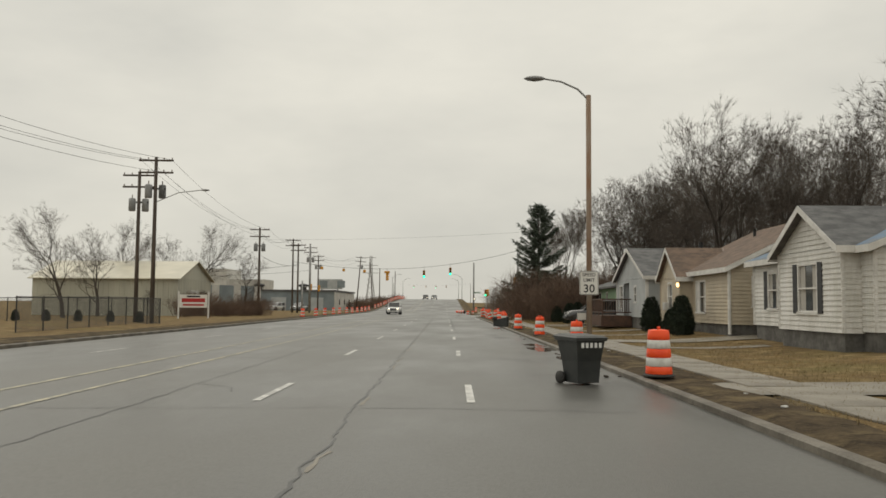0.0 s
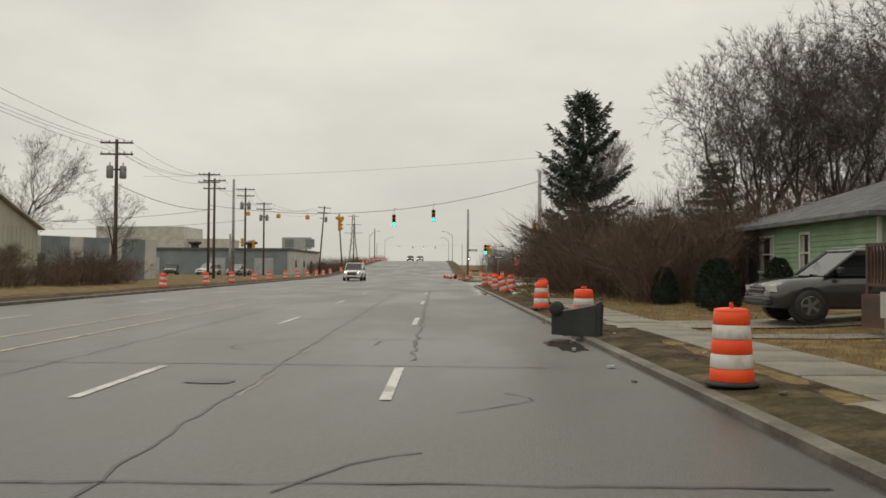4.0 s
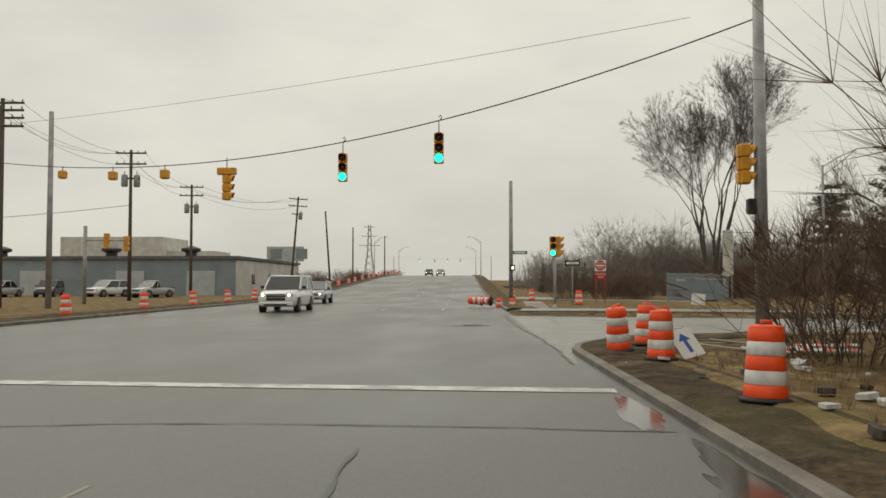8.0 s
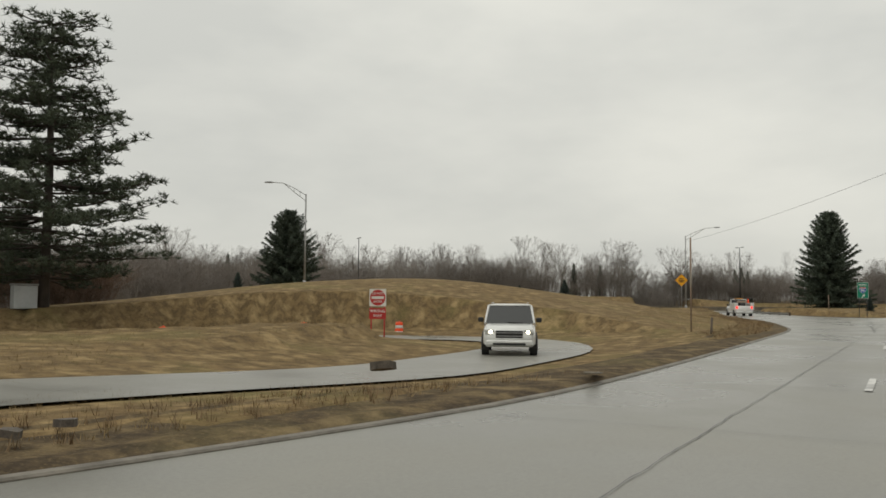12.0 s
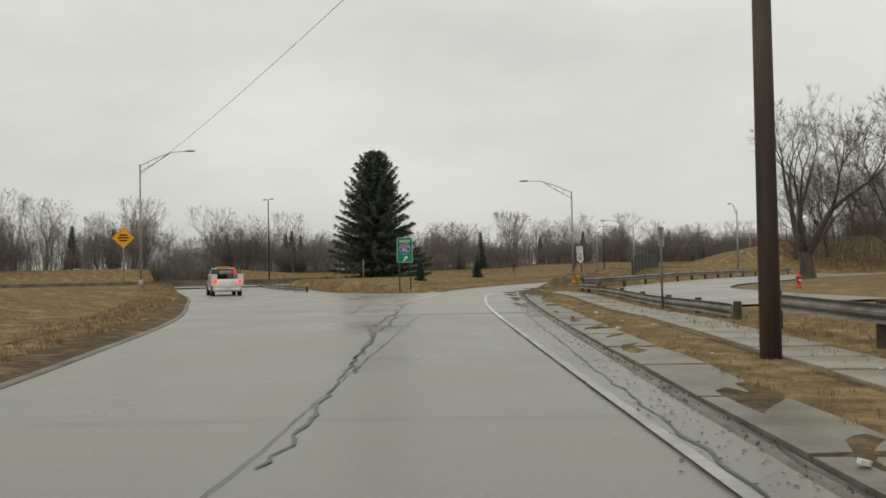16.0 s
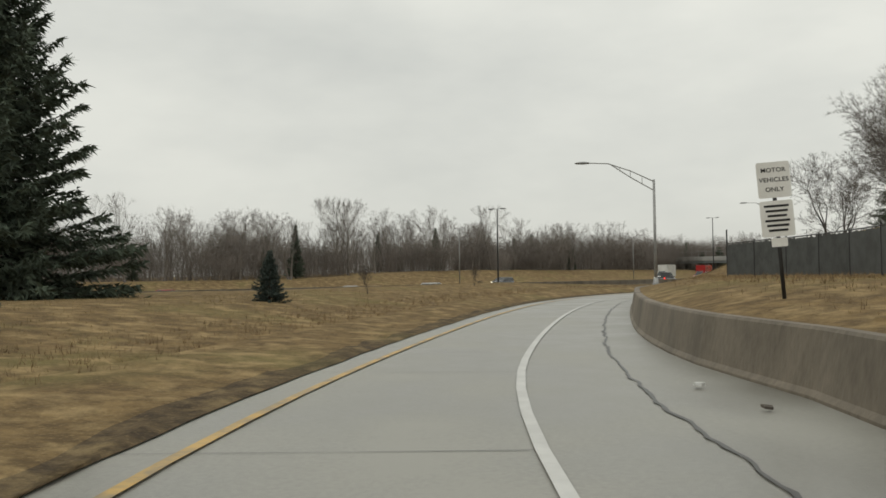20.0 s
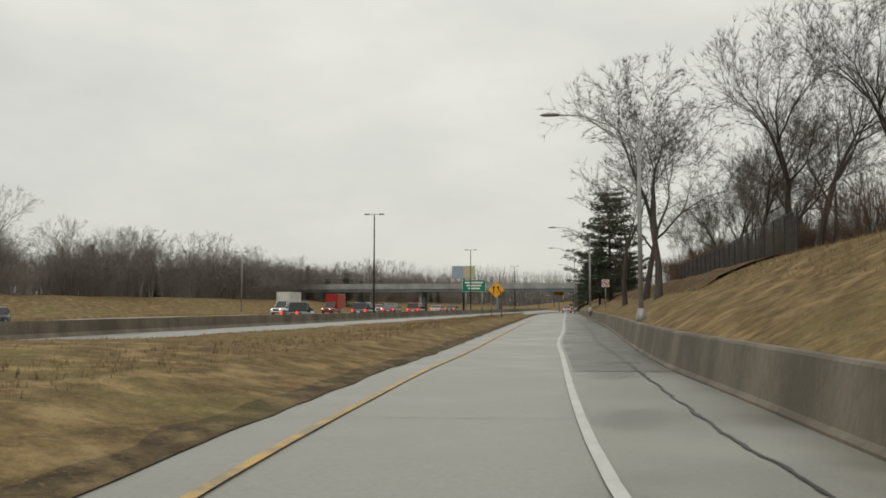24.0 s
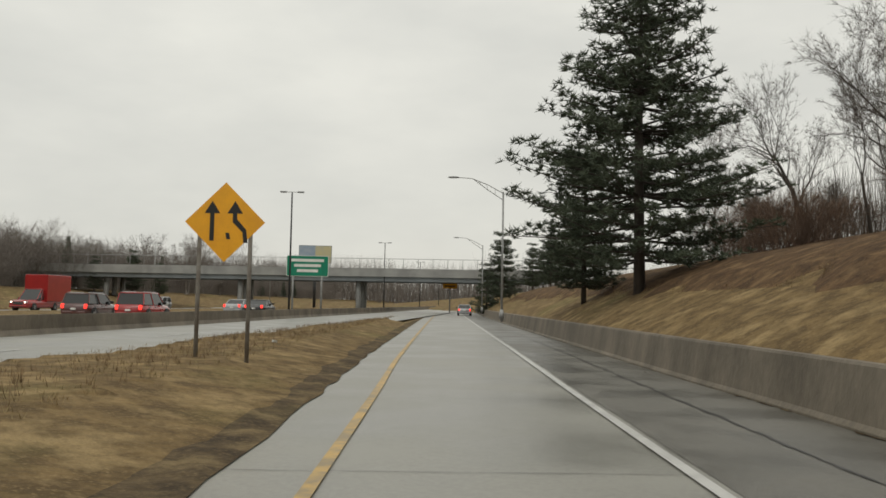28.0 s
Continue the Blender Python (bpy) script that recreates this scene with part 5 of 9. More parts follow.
CAN_GREY = mat("transformer_grey", (0.30, 0.31, 0.31), (0.22, 0.225, 0.225), rough=0.5, scale=0.4)
GLASSY = mat("porcelain", (0.32, 0.28, 0.24), (0.2, 0.17, 0.15), rough=0.3, scale=0.2)
WIRE = mat("black_wire", (0.02, 0.02, 0.02), (0.03, 0.03, 0.03), rough=0.6, scale=1.0)
ORANGE = mat("drum_orange", (1.0, 0.095, 0.018), (0.88, 0.062, 0.014), rough=0.45, scale=0.35, fine=8, lo=0.45, hi=0.75)
REFLECT = mat("drum_white_band", (0.72, 0.71, 0.67), (0.46, 0.44, 0.40), rough=0.35, scale=0.3, fine=9, lo=0.45, hi=0.75)
RUBBER = mat("black_rubber", (0.022, 0.022, 0.022), (0.045, 0.042, 0.038), rough=0.75, scale=0.3)
BIN_BLACK = mat("bin_plastic", (0.018, 0.021, 0.021), (0.035, 0.038, 0.036), rough=0.42, scale=0.4)
CHALK = mat("white_marker", (0.75, 0.75, 0.73), rough=0.6, scale=0.3)
SIGN_WHITE = mat("sign_white", (0.78, 0.77, 0.73), (0.68, 0.665, 0.62), rough=0.35, scale=0.5)
SIGN_BLACK = mat("sign_black", (0.012, 0.012, 0.012), rough=0.45, scale=0.4)
SIGN_GREEN = mat("sign_green", (0.0, 0.22, 0.125), (0.0, 0.18, 0.10), rough=0.35, scale=0.6)
SIGN_RED = mat("sign_red", (0.50, 0.02, 0.02), (0.40, 0.025, 0.022), rough=0.35, scale=0.6)
SIGN_BLUE = mat("sign_blue", (0.01, 0.09, 0.38), rough=0.35, scale=0.5)
SIGN_YELLOW = mat("sign_yellow", (0.90, 0.42, 0.01), (0.78, 0.35, 0.012), rough=0.35, scale=0.5)
SIGNAL_YELLOW = mat("signal_yellow", (0.72, 0.33, 0.02), (0.55, 0.24, 0.02), rough=0.45, scale=0.4)
LENS_DARK = mat("dark_lens", (0.02, 0.015, 0.012), rough=0.2, scale=0.2)
GREEN_LIGHT = glow("green_signal_light", (0.0, 1.0, 0.55), 3.0)
WALK_LIGHT = glow("walk_light", (1.0, 0.9, 0.75), 2.0)
LAMP_HEAD = mat("lamp_head_grey", (0.30, 0.30, 0.30), (0.22, 0.22, 0.22), rough=0.4, scale=0.3, metal=0.3)


def letters(text, size, x, y, parent, material, z, name="lettering", turn=None, label=""):
    """Flat raised letters, centred at x, y in the sign's face, which looks along +z."""
    cu = bpy.data.curves.new("letters", "FONT")
    cu.body, cu.size, cu.align_x, cu.align_y = text, size, "CENTER", "CENTER"
    cu.extrude, cu.offset = 0.002, size * 0.012
    cu.space_character = 1.05
    tmp = bpy.data.objects.new("letters", cu)
    me = bpy.data.meshes.new_from_object(tmp)
    bpy.data.objects.remove(tmp)
    bpy.data.curves.remove(cu)
    me.materials.append(material)
    m = Matrix.Translation((x, y, z))
    me.transform((turn or Matrix.Identity(4)) @ m)
    ob = new(name, me)
    ob.parent = parent
    return tagged(ob, label)


# a sign's face looks along -y when upright: x across, z up
FACE = Matrix.Rotation(radians(90), 4, "X")


def rounded(w, h, r, n=4):
    out = []
    for cx, cy, a0 in ((w / 2 - r, h / 2 - r, 0), (-w / 2 + r, h / 2 - r, 90), (-w / 2 + r, -h / 2 + r, 180), (w / 2 - r, -h / 2 + r, 270)):
        for k in range(n + 1):
            a = radians(a0 + 90 * k / n)
            out.append((cx + r * math.cos(a), cy + r * math.sin(a)))
    return out


def plate(name, outline, parent, material, centre, z0=0.0, thick=0.006, label="", turn=0.0):
    m = Mesh()
    m.slab(outline, z0, z0 + thick, Matrix.Translation((centre[0], 0, centre[1])) @ FACE @ Matrix.Rotation(turn, 4, "Z"))
    return part(name, m, material, parent, label)


def bar(parent, w, h, centre, material, z0, name="bar", turn=0.0):
    return plate(name, [(-w / 2, -h / 2), (w / 2, -h / 2), (w / 2, h / 2), (-w / 2, h / 2)], parent, material, centre, z0, 0.003, "", turn)


def post(parent, x, top, material=GALV, r=0.03, y=0.04, name="post"):
    m = Mesh()
    m.tube([(x, y, -0.3), (x, y, top)], r, 8)
    return part(name, m, material, parent, "", True)


def at(x, y, heading=0.0, z=None, tilt=0.0):
    """A pose on the land whose -y side faces the traffic that drives along heading (degrees, 0 = +y, left positive)."""
    return Matrix.Translation((x, y, gz(x, y) if z is None else z)) @ Matrix.Rotation(radians(heading), 4, "Z") @ Matrix.Rotation(radians(tilt), 4, "Y")


# speed limit sign on the lamp pole
lamp = thing("street_lamp", "rust-stained steel lamp pole with a long arm", "street lamp", at(4.02, 27.5))
post(lamp, 0, 8.75, RUSTY, 0.085, 0.0, "pole")
m = Mesh()
m.tube([(0, 0, 8.6), (-0.35, 0, 8.95), (-0.9, 0, 9.2), (-1.5, 0, 9.3)], [0.035, 0.033, 0.03, 0.028], 6)
part("arm", m, GALV, lamp)
m = Mesh()
m.lathe([(0.03, -0.09), (0.13, -0.05), (0.17, 0.0), (0.12, 0.06), (0.03, 0.09)], 10, Matrix.Translation((-1.75, 0, 9.3)) @ Matrix.Diagonal((2.2, 1, 1, 1)))
part("lamp_head", m, LAMP_HEAD, lamp, "grey cobra lamp head", True)
sign = thing("speed_limit_sign", "white SPEED LIMIT 30 sign on a lamp pole", "road sign", at(4.0, 27.4))
plate("panel", rounded(0.61, 0.76, 0.04), sign, SIGN_WHITE, (0, 2.62), 0.02)
for w, h, c in ((0.57, 0.012, (0, 2.985)), (0.57, 0.012, (0, 2.255)), (0.012, 0.72, (0.285, 2.62)), (0.012, 0.72, (-0.285, 2.62))):
    bar(sign, w, h, c, SIGN_BLACK, 0.027, "border")
for txt, size, zz in (("SPEED", 0.15, 2.88), ("LIMIT", 0.15, 2.71), ("30", 0.36, 2.43)):
    letters(txt, size, 0, zz, sign, SIGN_BLACK, 0.027, "lettering", FACE)


# traffic drums
def drum():
    ob = thing("traffic_drum", "orange and white traffic drum on a rubber base", "traffic drum")
    def r_at(z):
        return 0.292 - 0.065 * z
    bands = [(0.03, 0.22, ORANGE), (0.22, 0.41, REFLECT), (0.41, 0.60, ORANGE), (0.60, 0.79, REFLECT), (0.79, 0.97, ORANGE)]
    for z0, z1, material in bands:
        m = Mesh()
        m.lathe([(r_at(z0) - 0.012, z0), (r_at(z0), z0 + 0.015), (r_at(z1), z1 - 0.015), (r_at(z1) - 0.012, z1)], 22)
        part("orange_band" if material is ORANGE else "white_band", m, material, ob, "", True)
    m = Mesh()
    m.lathe([(0.225, 0.97), (0.215, 1.0), (0.12, 1.015), (0.0, 1.015)], 20, caps=False)
    m.tube([(-0.17, 0, 0.99), (-0.15, 0, 1.06), (0.15, 0, 1.06), (0.17, 0, 0.99)], 0.024, 6)
    part("lid", m, ORANGE, ob, "", True)
    m = Mesh()
    m.lathe([(0.345, 0.0), (0.345, 0.03), (0.32, 0.05), (0.295, 0.06), (0.29, 0.0)], 20)
    part("base_ring", m, RUBBER, ob, "", True)
    return ob


DRUM = drum()
drum_first = True


def put_drum(x, y, tilt=0.0, way=0.0, z=None, label="", lie=False):
    global drum_first
    zz = (gz(x, y) if z is None else z) + (0.28 if lie else 0.0)
    m = Matrix.Translation((x, y, zz)) @ Matrix.Rotation(radians(way), 4, "Z") @ Matrix.Rotation(radians(88 if lie else tilt), 4, "Y")
    m = m @ Matrix.Scale(0.93, 4)
    if drum_first:
        DRUM.matrix_world, drum_first, ob = m, False, DRUM
    else:
        ob = copy_thing(DRUM, m)
    return tagged(ob, label, "", "traffic drums along the road")


for x, y in ((3.92, 17.4), (3.9, 29.6), (3.62, 40.6), (3.25, 50.6), (2.85, 59.0), (2.9, 68.2), (3.5, 73.2)):
    put_drum(x, y, rng.uniform(-2, 2), rng.uniform(0, 90), 0.13)
put_drum(2.85, 86.6, -17, 10, 0.14, "tilted orange and white traffic drum sinking in mud")
for x, y, t in ((2.75, 94.3, -5), (2.95, 98.3, 3), (2.9, 103.7, 0), (2.5, 105.8, -8), (3.3, 107.2, 4), (3.6, 92.0, -6)):
    put_drum(x, y, t, rng.uniform(0, 60), 0.13)
for x, y in ((0.9, 141.5), (1.7, 141.8), (5.9, 142.4), (3.9, 158), (2.6, 166)):
    put_drum(x, y, rng.uniform(-3, 3))
put_drum(0.35, 140.6, 0, 150, 0.12, "fallen orange and white traffic drum by the kerb", True)
put_drum(-0.2, 141.0, 0, 200, 0.12, "fallen orange and white traffic drum by the kerb", True)
for y in list(range(92, 180, 8)) + list(range(186, 330, 9)):
    put_drum(kerb_x(y) - 18.2 - 1.0, y + rng.uniform(-1, 1), rng.uniform(-3, 3), 0, road_z(y) + 0.12)
for x, y in ((48.0, 143.1), (44.5, 147.0), (37.0, 149.5)):
    put_drum(x, y, 4, 30, gz(x, y) - 0.35, "orange and white traffic drum half hidden in the grass")


# wheelie bins
def wheelie_bin(m, label):
    ob = thing("wheelie_bin", label, "bin", m)
    b = Mesh()
    b.loft([[(-0.22, -0.24, 0.04), (0.22, -0.24, 0.04), (0.22, 0.2, 0.04), (-0.22, 0.2, 0.04)], [(-0.24, -0.27, 0.5), (0.24, -0.27, 0.5), (0.24, 0.27, 0.5), (-0.24, 0.27, 0.5)],
            [(-0.285, -0.33, 0.92), (0.285, -0.33, 0.92), (0.285, 0.36, 0.92), (-0.285, 0.36, 0.92)], [(-0.32, -0.36, 0.93), (0.32, -0.36, 0.93), (0.32, 0.4, 0.93), (-0.32, 0.4, 0.93)],
            [(-0.32, -0.36, 0.98), (0.32, -0.36, 0.98), (0.32, 0.4, 0.98), (-0.32, 0.4, 0.98)]])
    part("body", b, BIN_BLACK, ob)
    b = Mesh()
    b.loft([[(-0.33, -0.38, 0.98), (0.33, -0.38, 0.98), (0.33, 0.42, 0.98), (-0.33, 0.42, 0.98)], [(-0.33, -0.38, 1.0), (0.33, -0.38, 1.0), (0.33, 0.42, 1.02), (-0.33, 0.42, 1.02)], [(-0.26, -0.28, 1.04), (0.26, -0.28, 1.04), (0.26, 0.34, 1.07), (-0.26, 0.34, 1.07)]])
    part("lid", b, BIN_BLACK, ob, "ribbed black lid")
    b = Mesh()
    b.tube([(-0.3, 0.48, 1.0), (0.3, 0.48, 1.0)], 0.02, 8)
    part("handle", b, BIN_BLACK, ob)
    for s in (-1, 1):
        b = Mesh()
        b.lathe([(0.03, -0.03), (0.13, -0.03), (0.14, 0.0), (0.13, 0.03), (0.03, 0.03)], 14, Matrix.Translation((s * 0.27, 0.27, 0.13)) @ Matrix.Rotation(radians(90), 4, "Y"))
        part("wheel", b, RUBBER, ob, "", True)
    b = Mesh()
    b.tube([(-0.26, 0.27, 0.13), (0.26, 0.27, 0.13)], 0.012, 6)
    part("axle", b, DARK_STEEL, ob)
    for k in range(5):
        bar(ob, 0.055, 0.105, (-0.18 + 0.09 * k, 0.84), CHALK, 0.345, "number_bar")
    return ob


wheelie_bin(Matrix.Translation((2.3, 17.0, 0.0)) @ Matrix.Rotation(radians(24), 4, "Z") @ Matrix.Diagonal((1.1, 1.1, 0.92, 1)), "black wheeled rubbish bin standing on wet asphalt")
wheelie_bin(Matrix.Translation((2.05, 58.2, 0.36)) @ Matrix.Rotation(radians(80), 4, "Z") @ Matrix.Rotation(radians(90), 4, "X"), "black wheeled bin lying on its side by the kerb")


# utility poles and wires
def utility_pole(x, y, height=11.0, heading=0.0, arms=(0.3, 1.2), cans=0, lean=0.0, lamp_arm=0.0, label="weathered wooden utility pole with crossarms", half=1.2, z=None):
    ob = thing("utility_pole", label, "utility pole", at(x, y, heading, z, lean))
    m = Mesh()
    m.tube([(0, 0, -0.4), (0, 0, height)], [0.16, 0.11], 10)
    part("pole", m, WOOD_POLE, ob, "", True)
    for d in arms:
        m = Mesh()
        m.box(-half, -0.06, height - d - 0.06, half, 0.06, height - d + 0.06, 0.01)
        part("crossarm", m, WOOD_POLE, ob)
        for px in (-half + 0.1, -half * 0.45, half * 0.45, half - 0.1):
            m = Mesh()
            m.lathe([(0.02, 0), (0.05, 0.05), (0.035, 0.08), (0.05, 0.11), (0.03, 0.15)], 8, Matrix.Translation((px, 0, height - d + 0.06)))
            part("insulator", m, GLASSY, ob, "", True)
    for k in range(cans):
        w = math.pi * k + 0.4
        c = Matrix.Translation((0.48 * math.cos(w), 0.3 * math.sin(w), height - 2.9))
        m = Mesh()
        m.lathe([(0.2, 0), (0.25, 0.04), (0.25, 0.86), (0.2, 0.94), (0.06, 0.97)], 14, c)
        can = part("transformer", m, CAN_GREY, ob, "grey can transformer", True)
        m = Mesh()
        m.tube([(0.48 * math.cos(w), 0.3 * math.sin(w), height - 1.95), (0.48 * math.cos(w), 0.3 * math.sin(w), height - 1.7)], 0.04, 6)
        part("bushing", m, GLASSY, can)
    if cans:
        m = Mesh()
        m.box(-0.7, -0.05, height - 2.3, 0.7, 0.05, height - 2.18)
        part("bracket", m, DARK_STEEL, ob)
    if lamp_arm:
        m = Mesh()
        m.tube([(0, 0, height - 3.2), (lamp_arm * 0.5, 0, height - 2.5), (lamp_arm, 0, height - 2.3)], 0.03, 6)
        part("lamp_arm", m, GALV, ob)
        m = Mesh()
        m.lathe([(0.03, -0.08), (0.15, -0.03), (0.14, 0.04), (0.03, 0.08)], 10, Matrix.Translation((lamp_arm + 0.25, 0, height - 2.3)) @ Matrix.Diagonal((2.0, 1, 1, 1)))
        part("lamp_head", m, LAMP_HEAD, ob, "", True)
    return ob


POLES = [(-21.5, 58.5, 11.6, 3, 3.2), (-23.8, 61.5, 11.0, 2, 0), (-24.9, 103.4, 10.7, 2, 0), (-25.7, 132.1, 10.8, 0, 0), (-27.0, 134.5, 11.7, 0, 0), (-27.6, 153.5, 11.8, 2, 0), (-29.5, 173.1, 11.4, 2, 0)]
for x, y, h, cans, arm in POLES:
    utility_pole(x, y, h, 3, (0.25, 1.1), cans, 0.0, arm)
utility_pole(-24.5, 196, 12.5, 0, (0.3, 1.2), 1, 4.5, 0, "leaning wooden utility pole by the bridge bank")
utility_pole(-22.5, 214, 12.0, 0, (), 0, -4, 0, "leaning bare wooden pole by the bridge bank")
utility_pole(-24.0, 246, 11.0, 0, (), 0, 0, 0, "plain wooden pole on the bridge bank")
utility_pole(-23.0, 290, 10.0, 0, (), 0, 0, 0, "plain wooden pole on the bridge bank")
utility_pole(64.4, 114.0, 11.6, -90, (), 0, 0, 0, "dark tarred wooden pole beside the service drive")
utility_pole(-26.0, 20, 11.5, 0, (0.25, 1.1), 0, 0, 0)


def wire(a, b, sag, name="power_line", label="thin black overhead power line", r=0.012, group="overhead lines"):
    m = Mesh()
    p, q = Vector(a), Vector(b)
    pts = []
    for k in range(15):
        t = k / 14
        c = p.lerp(q, t)
        c.z -= sag * 4 * t * (1 - t)
        pts.append(c)
    m.tube(pts, r, 4, caps=False)
    return tagged(part(name, m, WIRE), label, "cable", group)


tops = [(-26, 20, 11.35)] + [(x, y, h - 0.1) for x, y, h, c, a in POLES if (x, y) != (-23.8, 61.5) and (x, y) != (-25.7, 132.1)] + [(-24.5, 196, 12.2)]
for a, b in zip(tops[:-1], tops[1:]):
    for dx, dz in ((-1.1, 0), (-0.5, 0), (1.1, 0), (0.5, -0.85)):
        wire((a[0] + dx, a[1], a[2] + dz), (b[0] + dx, b[1], b[2] + dz), 0.9)
wire((-24.9, 103.4, 7.5), (-25.7, 132.1, 7.6), 0.6, r=0.025)
wire((-25.7, 132.1, 7.6), (-60, 140, 7.0), 0.8, r=0.02)
wire((-27.6, 153.5, 7.6), (-70, 160, 7.0), 0.8, r=0.02)
wire((-40, 150.0, 13.0), (8, 122.0, 12.0), 0.5, r=0.01)
wire((64.4, 114.0, 11.4), (112.8, 142.5, 8.9), 0.5, r=0.012)
utility_pole(30, 96.0, 11.2, -60, (), 0, 0, 0, "wooden pole among the bare trees")
wire((64.4, 114.0, 11.4), (30, 96.0, 11), 0.6, r=0.012)


# span-wire signals over the crossing
def signal_head(parent, x, y, z, heading, lit=True, sections=3, faces=1, name="signal_head"):
    """A three-lamp signal hanging below its hanger; lamps look along -y before turning."""
    T = Matrix.Translation((x, y, z)) @ Matrix.Rotation(radians(heading), 4, "Z")
    m = Mesh()
    for k in range(sections):
        m.box(-0.17, -0.12, -0.36 * (k + 1), 0.17, 0.12, -0.36 * k - 0.015, 0.03, T)
    head = part(name, m, SIGNAL_YELLOW, parent, "yellow signal housing")
    for k in range(sections):
        on = lit and k == sections - 1
        L = T @ Matrix.Translation((0, -0.12, -0.36 * k - 0.185)) @ Matrix.Rotation(radians(90), 4, "X")
        m = Mesh()
        m.lathe([(0.145, 0.0), (0.13, 0.015), (0.0, 0.03)], 18, L, caps=False)
        part("lamp_lens", m, GREEN_LIGHT if on else LENS_DARK, head, "lit green lamp" if on else "unlit dark lamp", True)
        m = Mesh()
        rings = []
        for d in (0.0, 0.2):
            rings.append([tuple(L @ Vector((0.155 * math.cos(a), 0.155 * math.sin(a), d * (0.55 + 0.45 * max(0, math.sin(a)))))) for a in np.linspace(-0.5, math.pi + 0.5, 12)])
        m.loft(rings, close=False, caps=False)
        part("visor", m, SIGNAL_YELLOW, head, "", True)
    return head


SP_A, SP_B = Vector((7.2, 111.6, 8.7)), Vector((-26.9, 134.5, 8.2))


def span(t):
    p = SP_A.lerp(SP_B, t)
    p.z -= 2.0 * 4 * t * (1 - t) * (1 - 0.25 * t)
    return p


m = Mesh()
m.tube([span(k / 40) for k in range(41)], 0.022, 5)
tagged(part("span_wire", m, WIRE), "sagging black span wire across the crossing", "cable")
for t, heading, lit in ((0.262, 2, True), (0.372, 2, True)):
    p = span(t)
    hang = thing("traffic_signal", "yellow traffic signal lit green on a span wire", "traffic signal", Matrix.Translation(p), "signals over the crossing")
    m = Mesh()
    m.tube([(0, 0, 0.12), (0.05, 0, 0.2), (0.1, 0, 0.1), (0, 0, -0.02), (0, 0, -0.42)], 0.018, 6)
    part("hanger", m, DARK_STEEL, hang)
    signal_head(hang, 0, 0, -0.42, heading, lit)
p = span(0.535)
hang = thing("traffic_signal", "yellow two-way signal cluster seen from behind", "traffic signal", Matrix.Translation(p), "signals over the crossing")
m = Mesh()
m.tube([(0, 0, 0.1), (0, 0, -0.35)], 0.02, 6)
part("hanger", m, DARK_STEEL, hang)
m = Mesh()
m.box(-0.4, -0.14, -0.62, 0.4, 0.14, -0.32, 0.03)
part("top_box", m, SIGNAL_YELLOW, hang)
signal_head(hang, 0, 0, -0.62, 180, False)
signal_head(hang, 0.02, 0, -0.62, 90, False)
for t in (0.64, 0.74, 0.85):
    p = span(t)
    hang = thing("flasher_box", "small yellow signal box on a span wire", "traffic signal", Matrix.Translation(p), "boxes over the crossing")
    m = Mesh()
    m.tube([(0, 0, 0.05), (0, 0, -0.2)], 0.02, 6)
    part("hanger", m, DARK_STEEL, hang)
    m = Mesh()
    m.box(-0.19, -0.19, -0.6, 0.19, 0.19, -0.18, 0.05)
    part("box", m, SIGNAL_YELLOW, hang)

# corner pole with side-mounted signal
pole = thing("signal_pole", "grey steel signal pole with side-mounted yellow heads", "signal pole", at(7.2, 111.4))
m = Mesh()
m.tube([(0, 0, -0.3), (0, 0, 9.4)], [0.19, 0.14], 14)
part("pole", m, GALV, pole, "", True)
signal_head(pole, -0.42, 0, 5.1, 90, False)
signal_head(pole, -0.42, 0.1, 5.1, 180, False)
m = Mesh()
m.box(-0.36, -0.1, 3.2, -0.1, 0.15, 3.62, 0.03)
part("pedestrian_head", m, DARK_STEEL, pole)
# far corner grey pole
pole = thing("signal_pole", "tall grey steel pole with a green name plate", "signal pole", at(1.95, 151.0))
m = Mesh()
m.tube([(0, 0, -0.3), (0, 0, 8.9)], [0.16, 0.13], 12)
part("pole", m, GALV, pole, "", True)
m = Mesh()
m.box(0.1, -0.02, 3.5, 1.2, 0.02, 3.74, 0.008)
np_ = part("name_plate", m, SIGN_GREEN, pole, "green street name plate")
bar(pole, 0.8, 0.1, (0.65, 3.62), SIGN_WHITE, 0.021, "name_bar")
m = Mesh()
m.box(-0.05, -0.3, 2.3, 0.3, -0.14, 2.72, 0.03)
ph = part("pedestrian_head", m, DARK_STEEL, pole)
bar(pole, 0.14, 0.2, (0.12, 2.5), WALK_LIGHT, 0.302, "walk_symbol")
# post-mounted signal on the island
pole = thing("signal_post", "galvanised post with two yellow signal heads", "signal pole", at(3.7, 134.4))
m = Mesh()
m.tube([(0, 0, -0.3), (0, 0, 3.0)], 0.07, 12)
part("post", m, GALV, pole, "", True)
m = Mesh()
m.lathe([(0.16, 0), (0.14, 0.06), (0.08, 0.3)], 12)
part("base", m, GALV, pole, "", True)
signal_head(pole, -0.1, 0, 3.95, 2, True)
signal_head(pole, 0.22, 0.1, 3.95, 75, False)
m = Mesh()
m.tube([(-0.1, 0, 2.85), (0.25, 0, 2.85)], 0.03, 6)
part("bracket", m, SIGNAL_YELLOW, pole)
